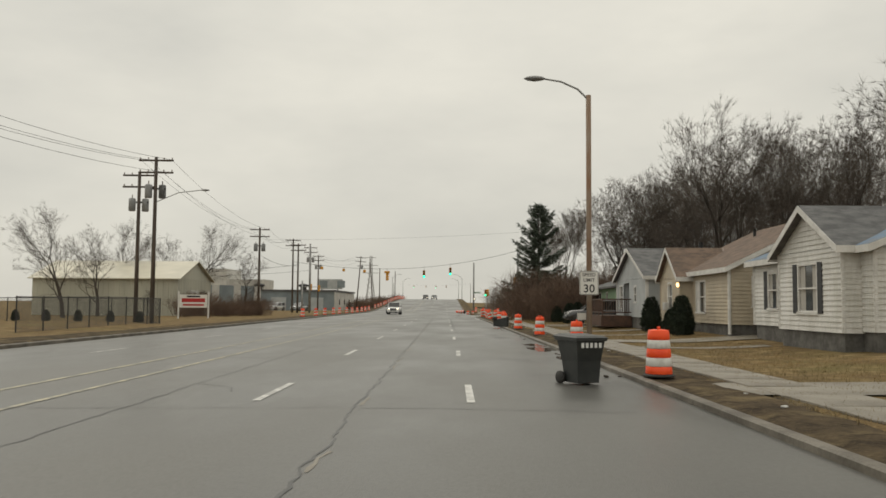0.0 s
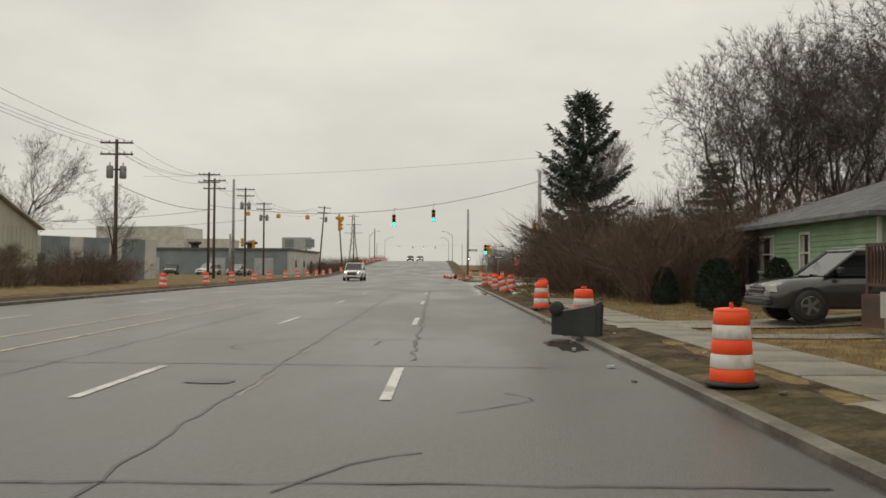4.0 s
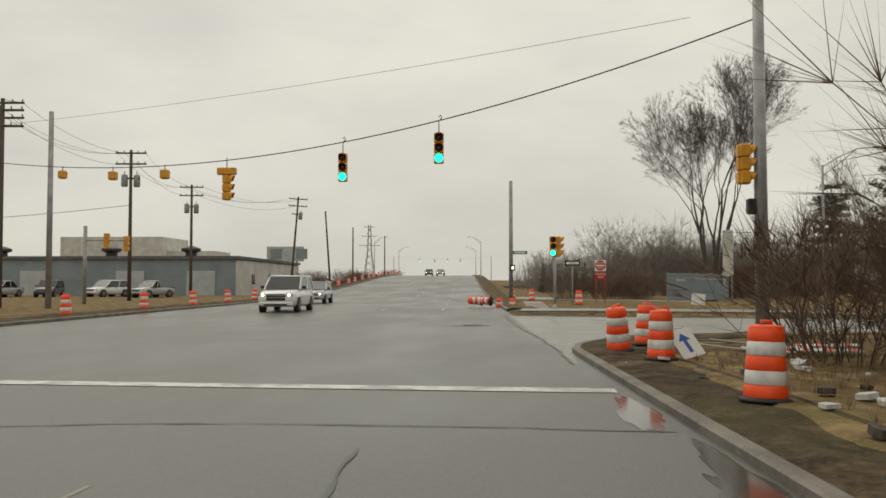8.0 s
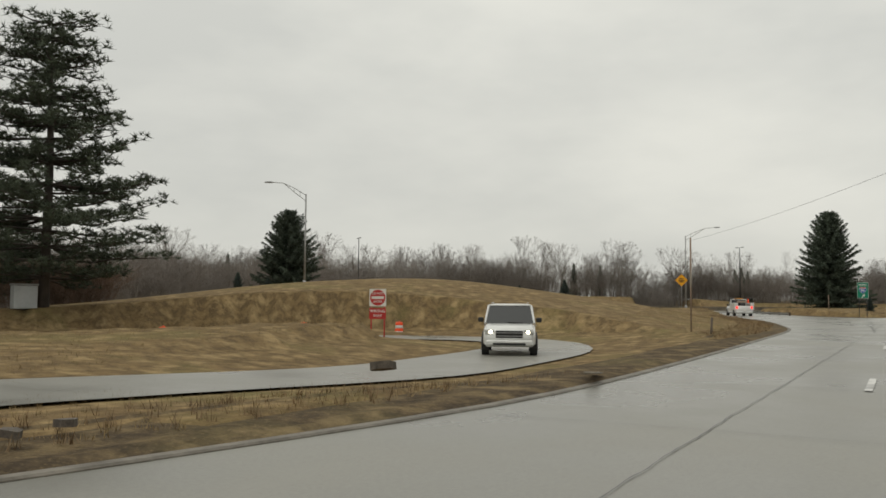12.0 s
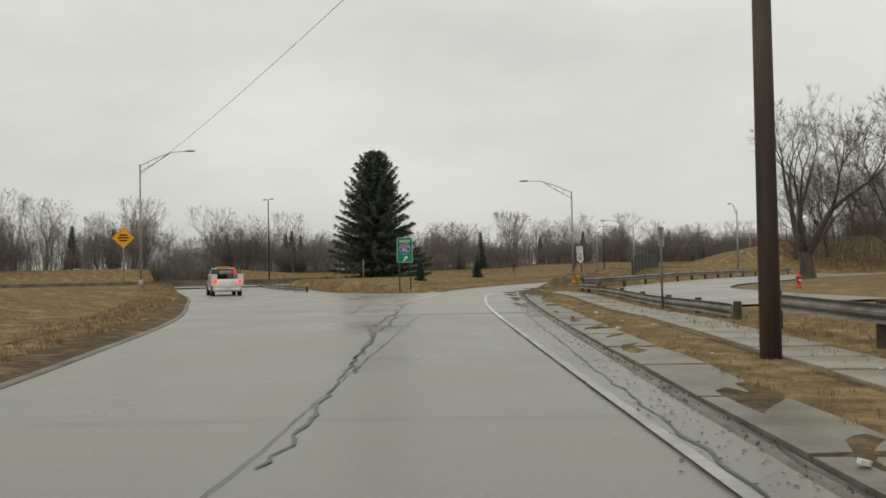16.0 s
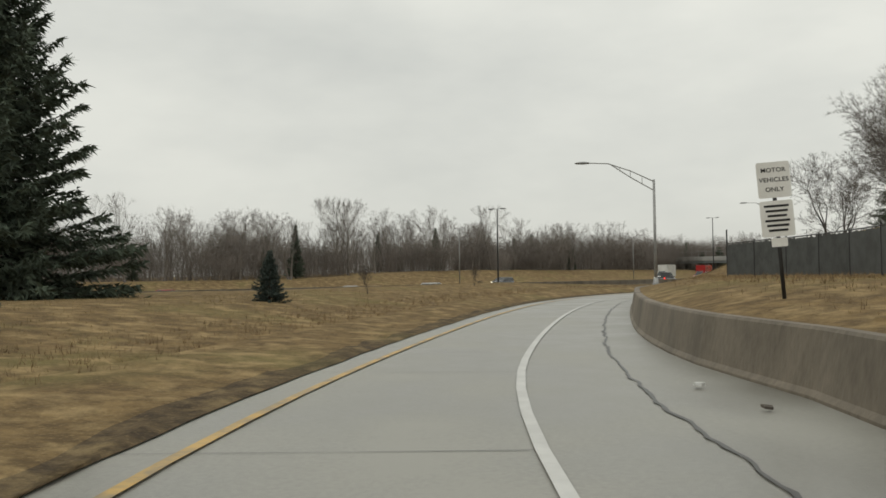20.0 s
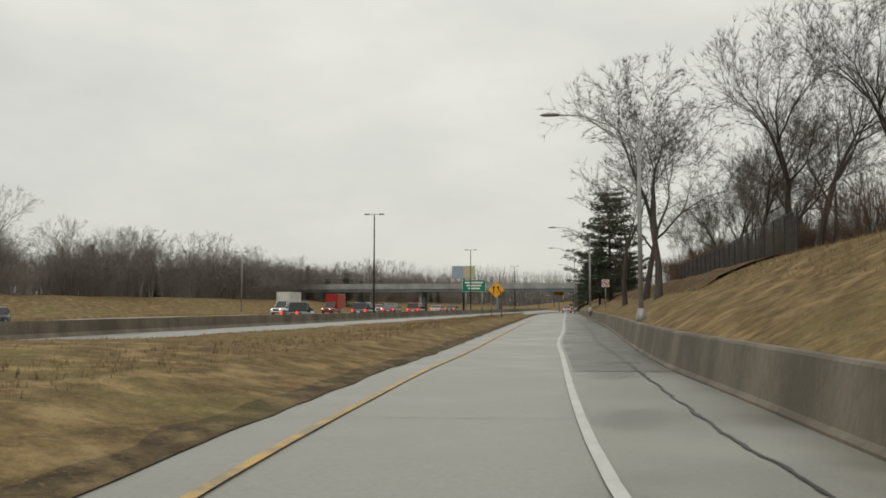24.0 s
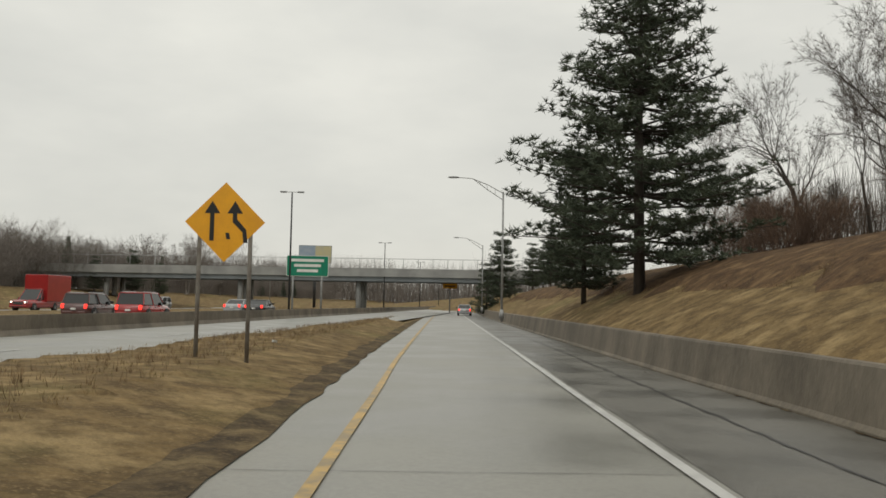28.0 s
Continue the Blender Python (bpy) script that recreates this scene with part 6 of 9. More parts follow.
# mast across the road with two heads
pole = thing("signal_pole", "grey pole with a short arm and two signals", "signal pole", at(-27.6, 146.0))
m = Mesh()
m.tube([(0, 0, -0.3), (0, 0, 5.4)], 0.13, 10)
part("pole", m, GALV, pole, "", True)
m = Mesh()
m.tube([(0, 0, 4.4), (3.0, 0, 4.4)], 0.05, 8)
part("arm", m, GALV, pole)
signal_head(pole, 1.5, 0, 4.9, 180, False)
signal_head(pole, 2.9, 0, 4.7, 180, False)
pole = thing("steel_pole", "tall plain grey steel pole", "pole", at(-24.3, 134.7))
m = Mesh()
m.tube([(0, 0, -0.3), (0, 0, 11.0)], [0.17, 0.13], 12)
part("pole", m, GALV, pole, "", True)


# curved-truss road lamps
def road_lamp(x, y, heading, height=7.6, reach=3.6, z=None, label="grey steel road lamp with a curved truss arm", r=0.085, material=GALV):
    ob = thing("road_lamp", label, "street lamp", at(x, y, heading, z), "road lamps")
    m = Mesh()
    m.tube([(0, 0, -0.4), (0, 0, height)], [r, r * 0.7], 10)
    part("pole", m, material, ob, "", True)
    m = Mesh()
    m.lathe([(r * 2.0, -0.2), (r * 2.0, 0.05), (r * 1.2, 0.4)], 12)
    part("base", m, material, ob, "", True)
    up = [(0, 0, height - 0.1), (-reach * 0.35, 0, height + 0.45), (-reach * 0.7, 0, height + 0.85), (-reach, 0, height + 0.9)]
    lo = [(0, 0, height - 0.55), (-reach * 0.35, 0, height + 0.12), (-reach * 0.66, 0, height + 0.8)]
    for pts in (up, lo):
        m = Mesh()
        m.tube(pts, 0.028, 6)
        part("arm_tube", m, material, ob)
    for u in (0.18, 0.36, 0.52):
        m = Mesh()
        m.tube([(-reach * u, 0, height - 0.1 + 1.5 * u * 0.98), (-reach * u, 0, height - 0.52 + 1.85 * u)], 0.014, 4)
        part("strut", m, material, ob)
    m = Mesh()
    m.lathe([(0.03, -0.06), (0.14, -0.04), (0.17, 0.0), (0.13, 0.05), (0.04, 0.08)], 12, Matrix.Translation((-reach - 0.32, 0, height + 0.9)) @ Matrix.Diagonal((2.4, 1, 1, 1)))
    part("lamp_head", m, LAMP_HEAD, ob, "grey cobra lamp head", True)
    return ob


road_lamp(17.4, 133.0, 180, 7.6, 2.6)
road_lamp(118.9, 110.45, -95, 7.2, 3.4)
road_lamp(112.8, 142.5, 90, 8.8, 3.4)
road_lamp(153.6, 99.1, -105, 5.3, 3.2)
road_lamp(137.0, 92.0, 175, 6.5, 3.0)
road_lamp(192.6, 68.3, -131, 6.9, 3.0, 1.0, r=0.1)
road_lamp(225.2, 37.3, -133, 6.7, 3.0, 1.0, r=0.1)
road_lamp(260, 4.5, -133, 8.2, 3.0, 0.86)
road_lamp(296, -32, -133, 8.2, 3.0, 0.86)
road_lamp(61, 160, -60, 7.2, 2.6)
for y in (254, 318):
    road_lamp(kerb_x(y) + 1.2, y, 0, 7.0, 2.0, road_z(y))
    road_lamp(kerb_x(y) - 19.6, y, 180, 7.0, 2.0, road_z(y))
for s, n in ((-64, 0), (0, 0), (57, 0), (117, 0), (177, 0), (237, 0), (-130, 0), (-195, 0), (-20, 38), (50, 38), (120, 38), (190, 38), (-90, 38)):
    x, y = fwy(s, n)
    ob = thing("light_mast", "tall thin steel light mast with two arms", "light mast", Matrix.Translation((x, y, float(fwy_z(s)) - 0.1 if n < 20 else gz(x, y))) @ Matrix.Rotation(radians(-132), 4, "Z"), "masts along the motorway")
    h = 10.0 if s == -64 or n > 20 else 10.9
    m = Mesh()
    m.tube([(0, 0, 0), (0, 0, h)], [0.1, 0.06], 10)
    part("pole", m, DARK_STEEL if n < 20 else GALV, ob, "", True)
    m = Mesh()
    m.tube([(-0.85, 0, h + 0.02), (0.85, 0, h + 0.02)], 0.03, 6)
    part("crossbar", m, GALV, ob)
    for sx in (-1, 1):
        m = Mesh()
        m.box(sx * 0.75 - 0.28, -0.12, h - 0.04, sx * 0.75 + 0.28, 0.12, h + 0.09, 0.03)
        part("lamp_head", m, LAMP_HEAD, ob)


# ---- road signs ----
def do_not_enter(x, y, heading, z=None):
    ob = thing("do_not_enter_sign", "red and white DO NOT ENTER and WRONG WAY boards", "road sign", at(x, y, heading, z))
    post(ob, -0.3, 2.95, SIGN_RED)
    post(ob, 0.3, 2.95, SIGN_RED)
    plate("panel", rounded(0.76, 0.76, 0.04), ob, SIGN_WHITE, (0, 2.6))
    plate("disc", [(0.35 * math.cos(a), 0.35 * math.sin(a)) for a in np.linspace(0, 2 * math.pi, 28, endpoint=False)], ob, SIGN_RED, (0, 2.6), 0.007, 0.003)
    bar(ob, 0.56, 0.12, (0, 2.6), SIGN_WHITE, 0.011, "white_bar")
    letters("DO NOT", 0.13, 0, 2.78, ob, SIGN_WHITE, 0.011, "lettering", FACE)
    letters("ENTER", 0.13, 0, 2.42, ob, SIGN_WHITE, 0.011, "lettering", FACE)
    plate("lower_panel", rounded(0.76, 0.48, 0.03), ob, SIGN_RED, (0, 1.9))
    letters("WRONG", 0.17, 0, 2.0, ob, SIGN_WHITE, 0.008, "lettering", FACE)
    letters("WAY", 0.17, 0, 1.8, ob, SIGN_WHITE, 0.008, "lettering", FACE)
    return ob


do_not_enter(7.95, 147.3, -4)
do_not_enter(39.3, 138.8, -72, -1.0)
ob = thing("one_way_sign", "black and white ONE WAY arrow board on a post", "road sign", at(5.3, 140.5, -5))
post(ob, 0, 2.75)
plate("panel", rounded(0.9, 0.3, 0.02), ob, SIGN_BLACK, (0, 2.6))
plate("arrow", [(-0.42, 0), (-0.26, 0.11), (-0.26, 0.07), (0.4, 0.07), (0.4, -0.07), (-0.26, -0.07), (-0.26, -0.11)], ob, SIGN_WHITE, (0, 2.6), 0.007, 0.003)
letters("ONE WAY", 0.1, 0.06, 2.6, ob, SIGN_BLACK, 0.011, "lettering", FACE)

ob = thing("route_sign", "green WEST 96 guide sign on two posts", "road sign", at(111.2, 123.1, -88, gz(111.2, 123.1) + 0.32))
post(ob, -0.38, 3.0, DARK_STEEL, 0.04)
post(ob, 0.38, 3.0, DARK_STEEL, 0.04)
plate("panel", rounded(1.1, 1.74, 0.08), ob, SIGN_WHITE, (0, 3.02))
plate("green_face", rounded(1.05, 1.69, 0.07), ob, SIGN_GREEN, (0, 3.02), 0.007, 0.003)
letters("WEST", 0.3, 0, 3.6, ob, SIGN_WHITE, 0.011, "lettering", FACE)
sh = [(0.33, 0.18), (0.2, 0.3), (0, 0.25), (-0.2, 0.3), (-0.33, 0.18), (-0.34, -0.05), (-0.22, -0.25), (0, -0.38), (0.22, -0.25), (0.34, -0.05)]
plate("shield", [(a * 1.06, b * 1.06) for a, b in sh], ob, SIGN_WHITE, (0, 3.08), 0.011, 0.003)
plate("shield_field", [(0.335, 0.12), (-0.335, 0.12), (-0.335, -0.05), (-0.215, -0.25), (0, -0.37), (0.215, -0.25), (0.335, -0.05)], ob, SIGN_BLUE, (0, 3.08), 0.015, 0.002)
plate("shield_crown", [(0.325, 0.15), (0.32, 0.18), (0.2, 0.285), (0, 0.24), (-0.2, 0.285), (-0.32, 0.18), (-0.325, 0.15)], ob, SIGN_RED, (0, 3.08), 0.015, 0.002)
letters("96", 0.38, 0, 2.99, ob, SIGN_WHITE, 0.018, "lettering", FACE)
plate("arrow", [(-0.05, -0.24), (0.05, -0.24), (0.05, 0.02), (0.15, 0.02), (0, 0.22), (-0.15, 0.02), (-0.05, 0.02)], ob, SIGN_WHITE, (0.05, 2.42), 0.011, 0.003, "", radians(-38))

ob = thing("motor_vehicles_sign", "white MOTOR VEHICLES ONLY board over a notice", "road sign", at(126.8, 108.8, -104))
ob.matrix_world = at(126.9, 108.75, -104, 0.93) @ Matrix.Rotation(radians(-4), 4, "Y") @ Matrix.Diagonal((0.9, 1, 0.83, 1))
post(ob, 0, 2.9, DARK_STEEL, 0.04)
plate("panel", rounded(0.62, 0.74, 0.04), ob, SIGN_WHITE, (0, 2.62))
for txt, zz in (("MOTOR", 2.82), ("VEHICLES", 2.62), ("ONLY", 2.42)):
    letters(txt, 0.125, 0, zz, ob, SIGN_BLACK, 0.008, "lettering", FACE)
plate("notice", rounded(0.62, 0.74, 0.04), ob, SIGN_WHITE, (0, 1.82))
for k in range(6):
    bar(ob, 0.46 - 0.05 * (k % 3), 0.045, (0, 2.08 - 0.1 * k), SIGN_BLACK, 0.007, "text_bar")
plate("tab", rounded(0.3, 0.18, 0.02), ob, SIGN_WHITE, (0, 1.33))

POST_GREY = mat("grey_brown_post", (0.20, 0.185, 0.16), (0.12, 0.10, 0.08), rough=0.75, scale=0.5, fine=8)
ob = thing("merge_sign", "yellow diamond lane-merge sign on two posts", "road sign", at(238.0, 37.6, -134))
post(ob, -0.52, 2.65, POST_GREY, 0.045)
post(ob, 0.52, 2.65, POST_GREY, 0.045)
plate("panel", [(0.82, 0), (0, 0.82), (-0.82, 0), (0, -0.82)], ob, SIGN_YELLOW, (0, 2.77))
plate("arrow", [(-0.09, -0.384), (0.0, -0.384), (0.0, 0.179), (0.115, 0.179), (-0.045, 0.435), (-0.205, 0.179), (-0.09, 0.179)], ob, SIGN_BLACK, (-0.22, 2.77), 0.007, 0.003)
plate("arrow", [(0.077, -0.422), (0.166, -0.422), (0.128, -0.154), (-0.064, 0.064), (-0.064, 0.179), (0.051, 0.179), (-0.109, 0.435), (-0.269, 0.179), (-0.154, 0.179), (-0.154, 0.0), (0.051, -0.205)], ob, SIGN_BLACK, (0.31, 2.77), 0.007, 0.003)
plate("dash", [(0.0, -0.128), (0.077, -0.128), (0.051, 0.0), (-0.026, 0.0)], ob, SIGN_BLACK, (0.04, 2.55), 0.007, 0.003)

ob = thing("no_turn_sign", "white square sign with a red ring and slash", "road sign", at(219.5, 41.4, -133, 1.6))
post(ob, 0, 1.9, GALV)
plate("panel", rounded(0.6, 0.6, 0.04), ob, SIGN_WHITE, (0, 1.75))
m = Mesh()
m.loft([[(0.27 * math.cos(a), -0.009, 1.75 + 0.27 * math.sin(a)), (0.21 * math.cos(a), -0.009, 1.75 + 0.21 * math.sin(a)), (0.21 * math.cos(a), -0.006, 1.75 + 0.21 * math.sin(a)), (0.27 * math.cos(a), -0.006, 1.75 + 0.27 * math.sin(a))] for a in np.linspace(0, 2 * math.pi, 25)], caps=False)
part("ring", m, SIGN_RED, ob)
plate("arrow", [(0.1, -0.16), (0.1, 0.06), (-0.04, 0.06), (-0.04, 0.11), (-0.15, 0.03), (-0.04, -0.05), (-0.04, 0.0), (0.04, 0.0), (0.04, -0.16)], ob, SIGN_BLACK, (0.0, 1.75), 0.007, 0.002)
bar(ob, 0.46, 0.05, (0, 1.75), SIGN_RED, 0.0095, "slash", radians(-45))

ob = thing("warning_sign", "orange-yellow diamond warning sign on a post", "road sign", at(108.5, 142.0, -70))
post(ob, 0, 3.9, GALV)
plate("panel", [(0.72, 0), (0, 0.72), (-0.72, 0), (0, -0.72)], ob, SIGN_YELLOW, (0, 3.3))
for k in range(3):
    bar(ob, 0.7 - 0.2 * abs(k - 1), 0.1, (0, 3.48 - 0.18 * k), SIGN_BLACK, 0.007, "text_bar")
ob = thing("chevron_board", "black and yellow striped end-of-rail board", "road sign", at(113.6, 110.9, -90))
plate("panel", rounded(0.5, 0.5, 0.02), ob, SIGN_YELLOW, (0, 0.55))
for k in range(3):
    bar(ob, 0.52, 0.07, (0, 0.42 + 0.14 * k), SIGN_BLACK, 0.007, "stripe", radians(-35))
post(ob, 0, 0.8, RUSTY)

# plain posts along the drive
for x, y, h, lean in ((48.5, 112.6, 3.6, 0), (48.5, 127.3, 4.4, 0), (121.9, 127.4, 1.8, 0)):
    ob = thing("sign_post", "bare steel sign post without a board", "post", at(x, y, 0, None, lean))
    post(ob, 0, h, RUSTY, 0.04, 0)
ob = thing("parking_sign", "weathered grey sign board on a dark steel post", "road sign", at(80.6, 112.0, -38))
post(ob, 0, 2.75, POST_GREY, 0.04, 0)
plate("panel", rounded(0.45, 0.66, 0.04), ob, GALV, (0, 2.42))
ob = thing("broken_stump", "broken weathered post stump in the grass", "post", at(46.6, 126.0, 0, None, 14))
post(ob, 0, 0.75, WOOD_POLE, 0.05, 0)


# guard rails
GUARD = mat("weathered_guard_rail", (0.25, 0.25, 0.235), (0.14, 0.12, 0.095), rough=0.5, scale=0.8, fine=10, metal=0.3)
POST_WOOD = mat("rotten_post_wood", (0.09, 0.07, 0.05), (0.045, 0.035, 0.028), rough=0.9, scale=0.3, fine=12, bump=0.01, bump_scale=20)


def guard_rail(line, label, drop=0.0, side=1):
    ob = thing("guard_rail", label, "guard rail")
    pts = smooth_line(line, 1.0)
    zs = ground_z(pts[:, 0], pts[:, 1]) - drop
    prof = [(-0.04, 0.42), (0.04, 0.48), (-0.04, 0.55), (-0.04, 0.6), (0.04, 0.67), (-0.04, 0.73), (-0.07, 0.73), (0.0, 0.67), (-0.07, 0.6), (-0.07, 0.55), (0.0, 0.48), (-0.07, 0.42)]
    o = [offset(pts, d) for d, _ in prof]
    m = Mesh()
    m.loft([[(o[j][i][0], o[j][i][1], zs[i] + prof[j][1]) for j in range(len(prof))] for i in range(len(pts))])
    part("rail", m, GUARD, ob)
    back = offset(pts, 0.12 * side)
    for i in range(0, len(pts), 4):
        m = Mesh()
        m.tube([(back[i][0], back[i][1], zs[i] - 0.3), (back[i][0] + rng.uniform(-0.06, 0.06), back[i][1], zs[i] + 0.78)], [0.11, 0.1], 8)
        part("post", m, POST_WOOD, ob)
    return ob


guard_rail([(33, 110.9), (45, 111.2), (58, 111.6), (69.5, 112.2)], "battered steel guard rail on wooden posts")
guard_rail([(72.5, 112.1), (80, 111.9), (88, 112.0), (94, 112.2)], "fallen weathered guard rail on rotten posts", 0.34)
guard_rail([(94.2, 112.2), (101, 112.1), (105.2, 111.5)], "sunken weathered guard rail on rotten posts", 0.16)
guard_rail([(105.4, 111.4), (106.6, 109.8), (109, 107.6), (118, 102.6), (132, 94.3), (150, 82)], "weathered guard rail bending round a dead end", 0.0, -1)
guard_rail([(118, 131.5), (128, 135.8), (145, 141.5), (170, 149.5), (200, 163)], "steel guard rail along the branching road")


# ---- houses and buildings ----
SIDING_WHITE = mat("white_siding", (0.72, 0.71, 0.68), (0.55, 0.54, 0.50), rough=0.6, scale=0.8, fine=10, stretch=(1, 1, 0.4))
SIDING_TAN = mat("tan_siding", (0.52, 0.45, 0.34), (0.42, 0.36, 0.27), rough=0.6, scale=1.0, fine=10)
SIDING_GREY = mat("grey_siding", (0.44, 0.46, 0.46), (0.36, 0.38, 0.385), rough=0.6, scale=1.0, fine=10)
SIDING_GREEN = mat("green_siding", (0.27, 0.40, 0.25), (0.20, 0.31, 0.19), rough=0.6, scale=1.0, fine=10)
TRIM = mat("white_trim", (0.72, 0.71, 0.68), (0.58, 0.57, 0.54), rough=0.5, scale=0.5)
SHINGLE_BROWN = mat("brown_shingles", (0.19, 0.13, 0.095), (0.11, 0.08, 0.062), rough=0.85, scale=0.6, fine=5, bump=0.02, bump_scale=8, stretch=(1, 1, 3))
SHINGLE_GREY = mat("grey_shingles", (0.155, 0.155, 0.155), (0.085, 0.086, 0.088), rough=0.85, scale=0.6, fine=5, bump=0.02, bump_scale=8, stretch=(1, 1, 3))
TARP = mat("blue_tarp", (0.07, 0.17, 0.30), (0.12, 0.14, 0.16), rough=0.45, scale=0.7, fine=3)
# Foundation tone darkened: the shadow below the siding is put into the colour.
SHADED_BLOCK = mat("foundation_block", (0.15, 0.145, 0.135), (0.08, 0.077, 0.07), rough=0.85, scale=0.5, fine=8)
GLASS = mat("window_glass", (0.03, 0.035, 0.038), (0.05, 0.055, 0.058), rough=0.06, scale=0.5, spec=0.8)
CURTAIN = mat("pale_curtain", (0.48, 0.46, 0.42), (0.36, 0.34, 0.31), rough=0.9, scale=0.15, fine=2, stretch=(6, 6, 0.3))
SHUTTER = mat("dark_shutter", (0.03, 0.032, 0.035), rough=0.6, scale=0.3)
DECK = mat("brown_deck_wood", (0.105, 0.055, 0.035), (0.06, 0.034, 0.024), rough=0.7, scale=0.5, fine=9, stretch=(1, 0.2, 1))
METAL_WALL = mat("tan_metal_cladding", (0.50, 0.49, 0.40), (0.40, 0.39, 0.32), rough=0.5, scale=1.5, stretch=(1, 1, 0.2))
BLUE_WALL = mat("blue_grey_wall", (0.235, 0.275, 0.29), (0.18, 0.21, 0.225), rough=0.7, scale=2.0)
PALE_WALL = mat("pale_wall", (0.58, 0.57, 0.53), (0.44, 0.43, 0.40), rough=0.7, scale=2.0)
PORCH_LIGHT = glow("porch_light", (1.0, 0.62, 0.25), 4.0)


def siding(face, length, z0, z1, holes, step=0.16, gable=None):
    """Overlapping boards on one wall, joined; face(u, out, z) gives the place; holes: (u0, u1, z0, z1); gable: u-range at height z."""
    m = Mesh()
    us = sorted({0.0, length} | {u for h in holes for u in h[:2]})
    rows, z = [], z0
    while z < z1 - 1e-6:
        t = min(z + step, z1)
        rows += [(z, 0.034), (t, 0.004)]
        z = t
    v = []
    for z, o in rows:
        lo, hi = (0.0, length) if gable is None else gable(min(z, z1 - 0.01))
        v += [face(min(hi, max(lo, u)), o, z) for u in us]
    f, k = [], len(us)
    for i in range(len(rows) - 1):
        mid = (rows[i][0] + rows[i + 1][0]) / 2
        for j in range(k - 1):
            um = (us[j] + us[j + 1]) / 2
            if not any(h[0] < um < h[1] and h[2] < mid < h[3] for h in holes):
                f.append((i * k + j, i * k + j + 1, (i + 1) * k + j + 1, (i + 1) * k + j))
    return m.add(v, f)


def window(parent, face, u0, u1, z0, z1, frame=None, shutters=False, curtain=True, panes=2, name="window"):
    """A sash window set in its opening: casing, sill, panes and a dim room behind."""
    frame = frame or TRIM

    def block(a0, a1, o0, o1, b0, b1, mesh=None):
        m = mesh or Mesh()
        pts = [face(u, o, z) for z in (b0, b1) for o in (o0, o1) for u in (a0, a1)]
        return m.add(pts, [(0, 2, 3, 1), (4, 5, 7, 6), (0, 1, 5, 4), (2, 6, 7, 3), (0, 4, 6, 2), (1, 3, 7, 5)])

    w = 0.09
    m = Mesh()
    for a0, a1, b0, b1 in ((u0 - w, u0, z0 - w, z1 + w), (u1, u1 + w, z0 - w, z1 + w), (u0, u1, z1, z1 + w), (u0, u1, (z0 + z1) / 2 - 0.025, (z0 + z1) / 2 + 0.025)):
        block(a0, a1, -0.06, 0.035, b0, b1, m)
    win = part(name, m, frame, parent)
    part("sill", block(u0 - w - 0.03, u1 + w + 0.03, -0.05, 0.07, z0 - w, z0), frame, win)
    for k in range(panes):
        a, b = z0 + (z1 - z0) * k / panes, z0 + (z1 - z0) * (k + 1) / panes
        part("pane", block(u0, u1, -0.05, -0.04, a + 0.026 * k, b - 0.026 * (k < panes - 1)), GLASS, win)
    if curtain:
        for a0, a1 in ((u0 + 0.02, u0 + 0.3 * (u1 - u0)), (u1 - 0.3 * (u1 - u0), u1 - 0.02)):
            part("curtain", block(a0, a1, -0.036, -0.03, z0 + 0.03, z1 - 0.03), CURTAIN, win)
    if shutters:
        for a0, a1 in ((u0 - w - 0.36, u0 - w - 0.02), (u1 + w + 0.02, u1 + w + 0.36)):
            part("shutter", block(a0, a1, 0.01, 0.05, z0 - 0.05, z1 + 0.05), SHUTTER, win, "dark shutter")
    return win


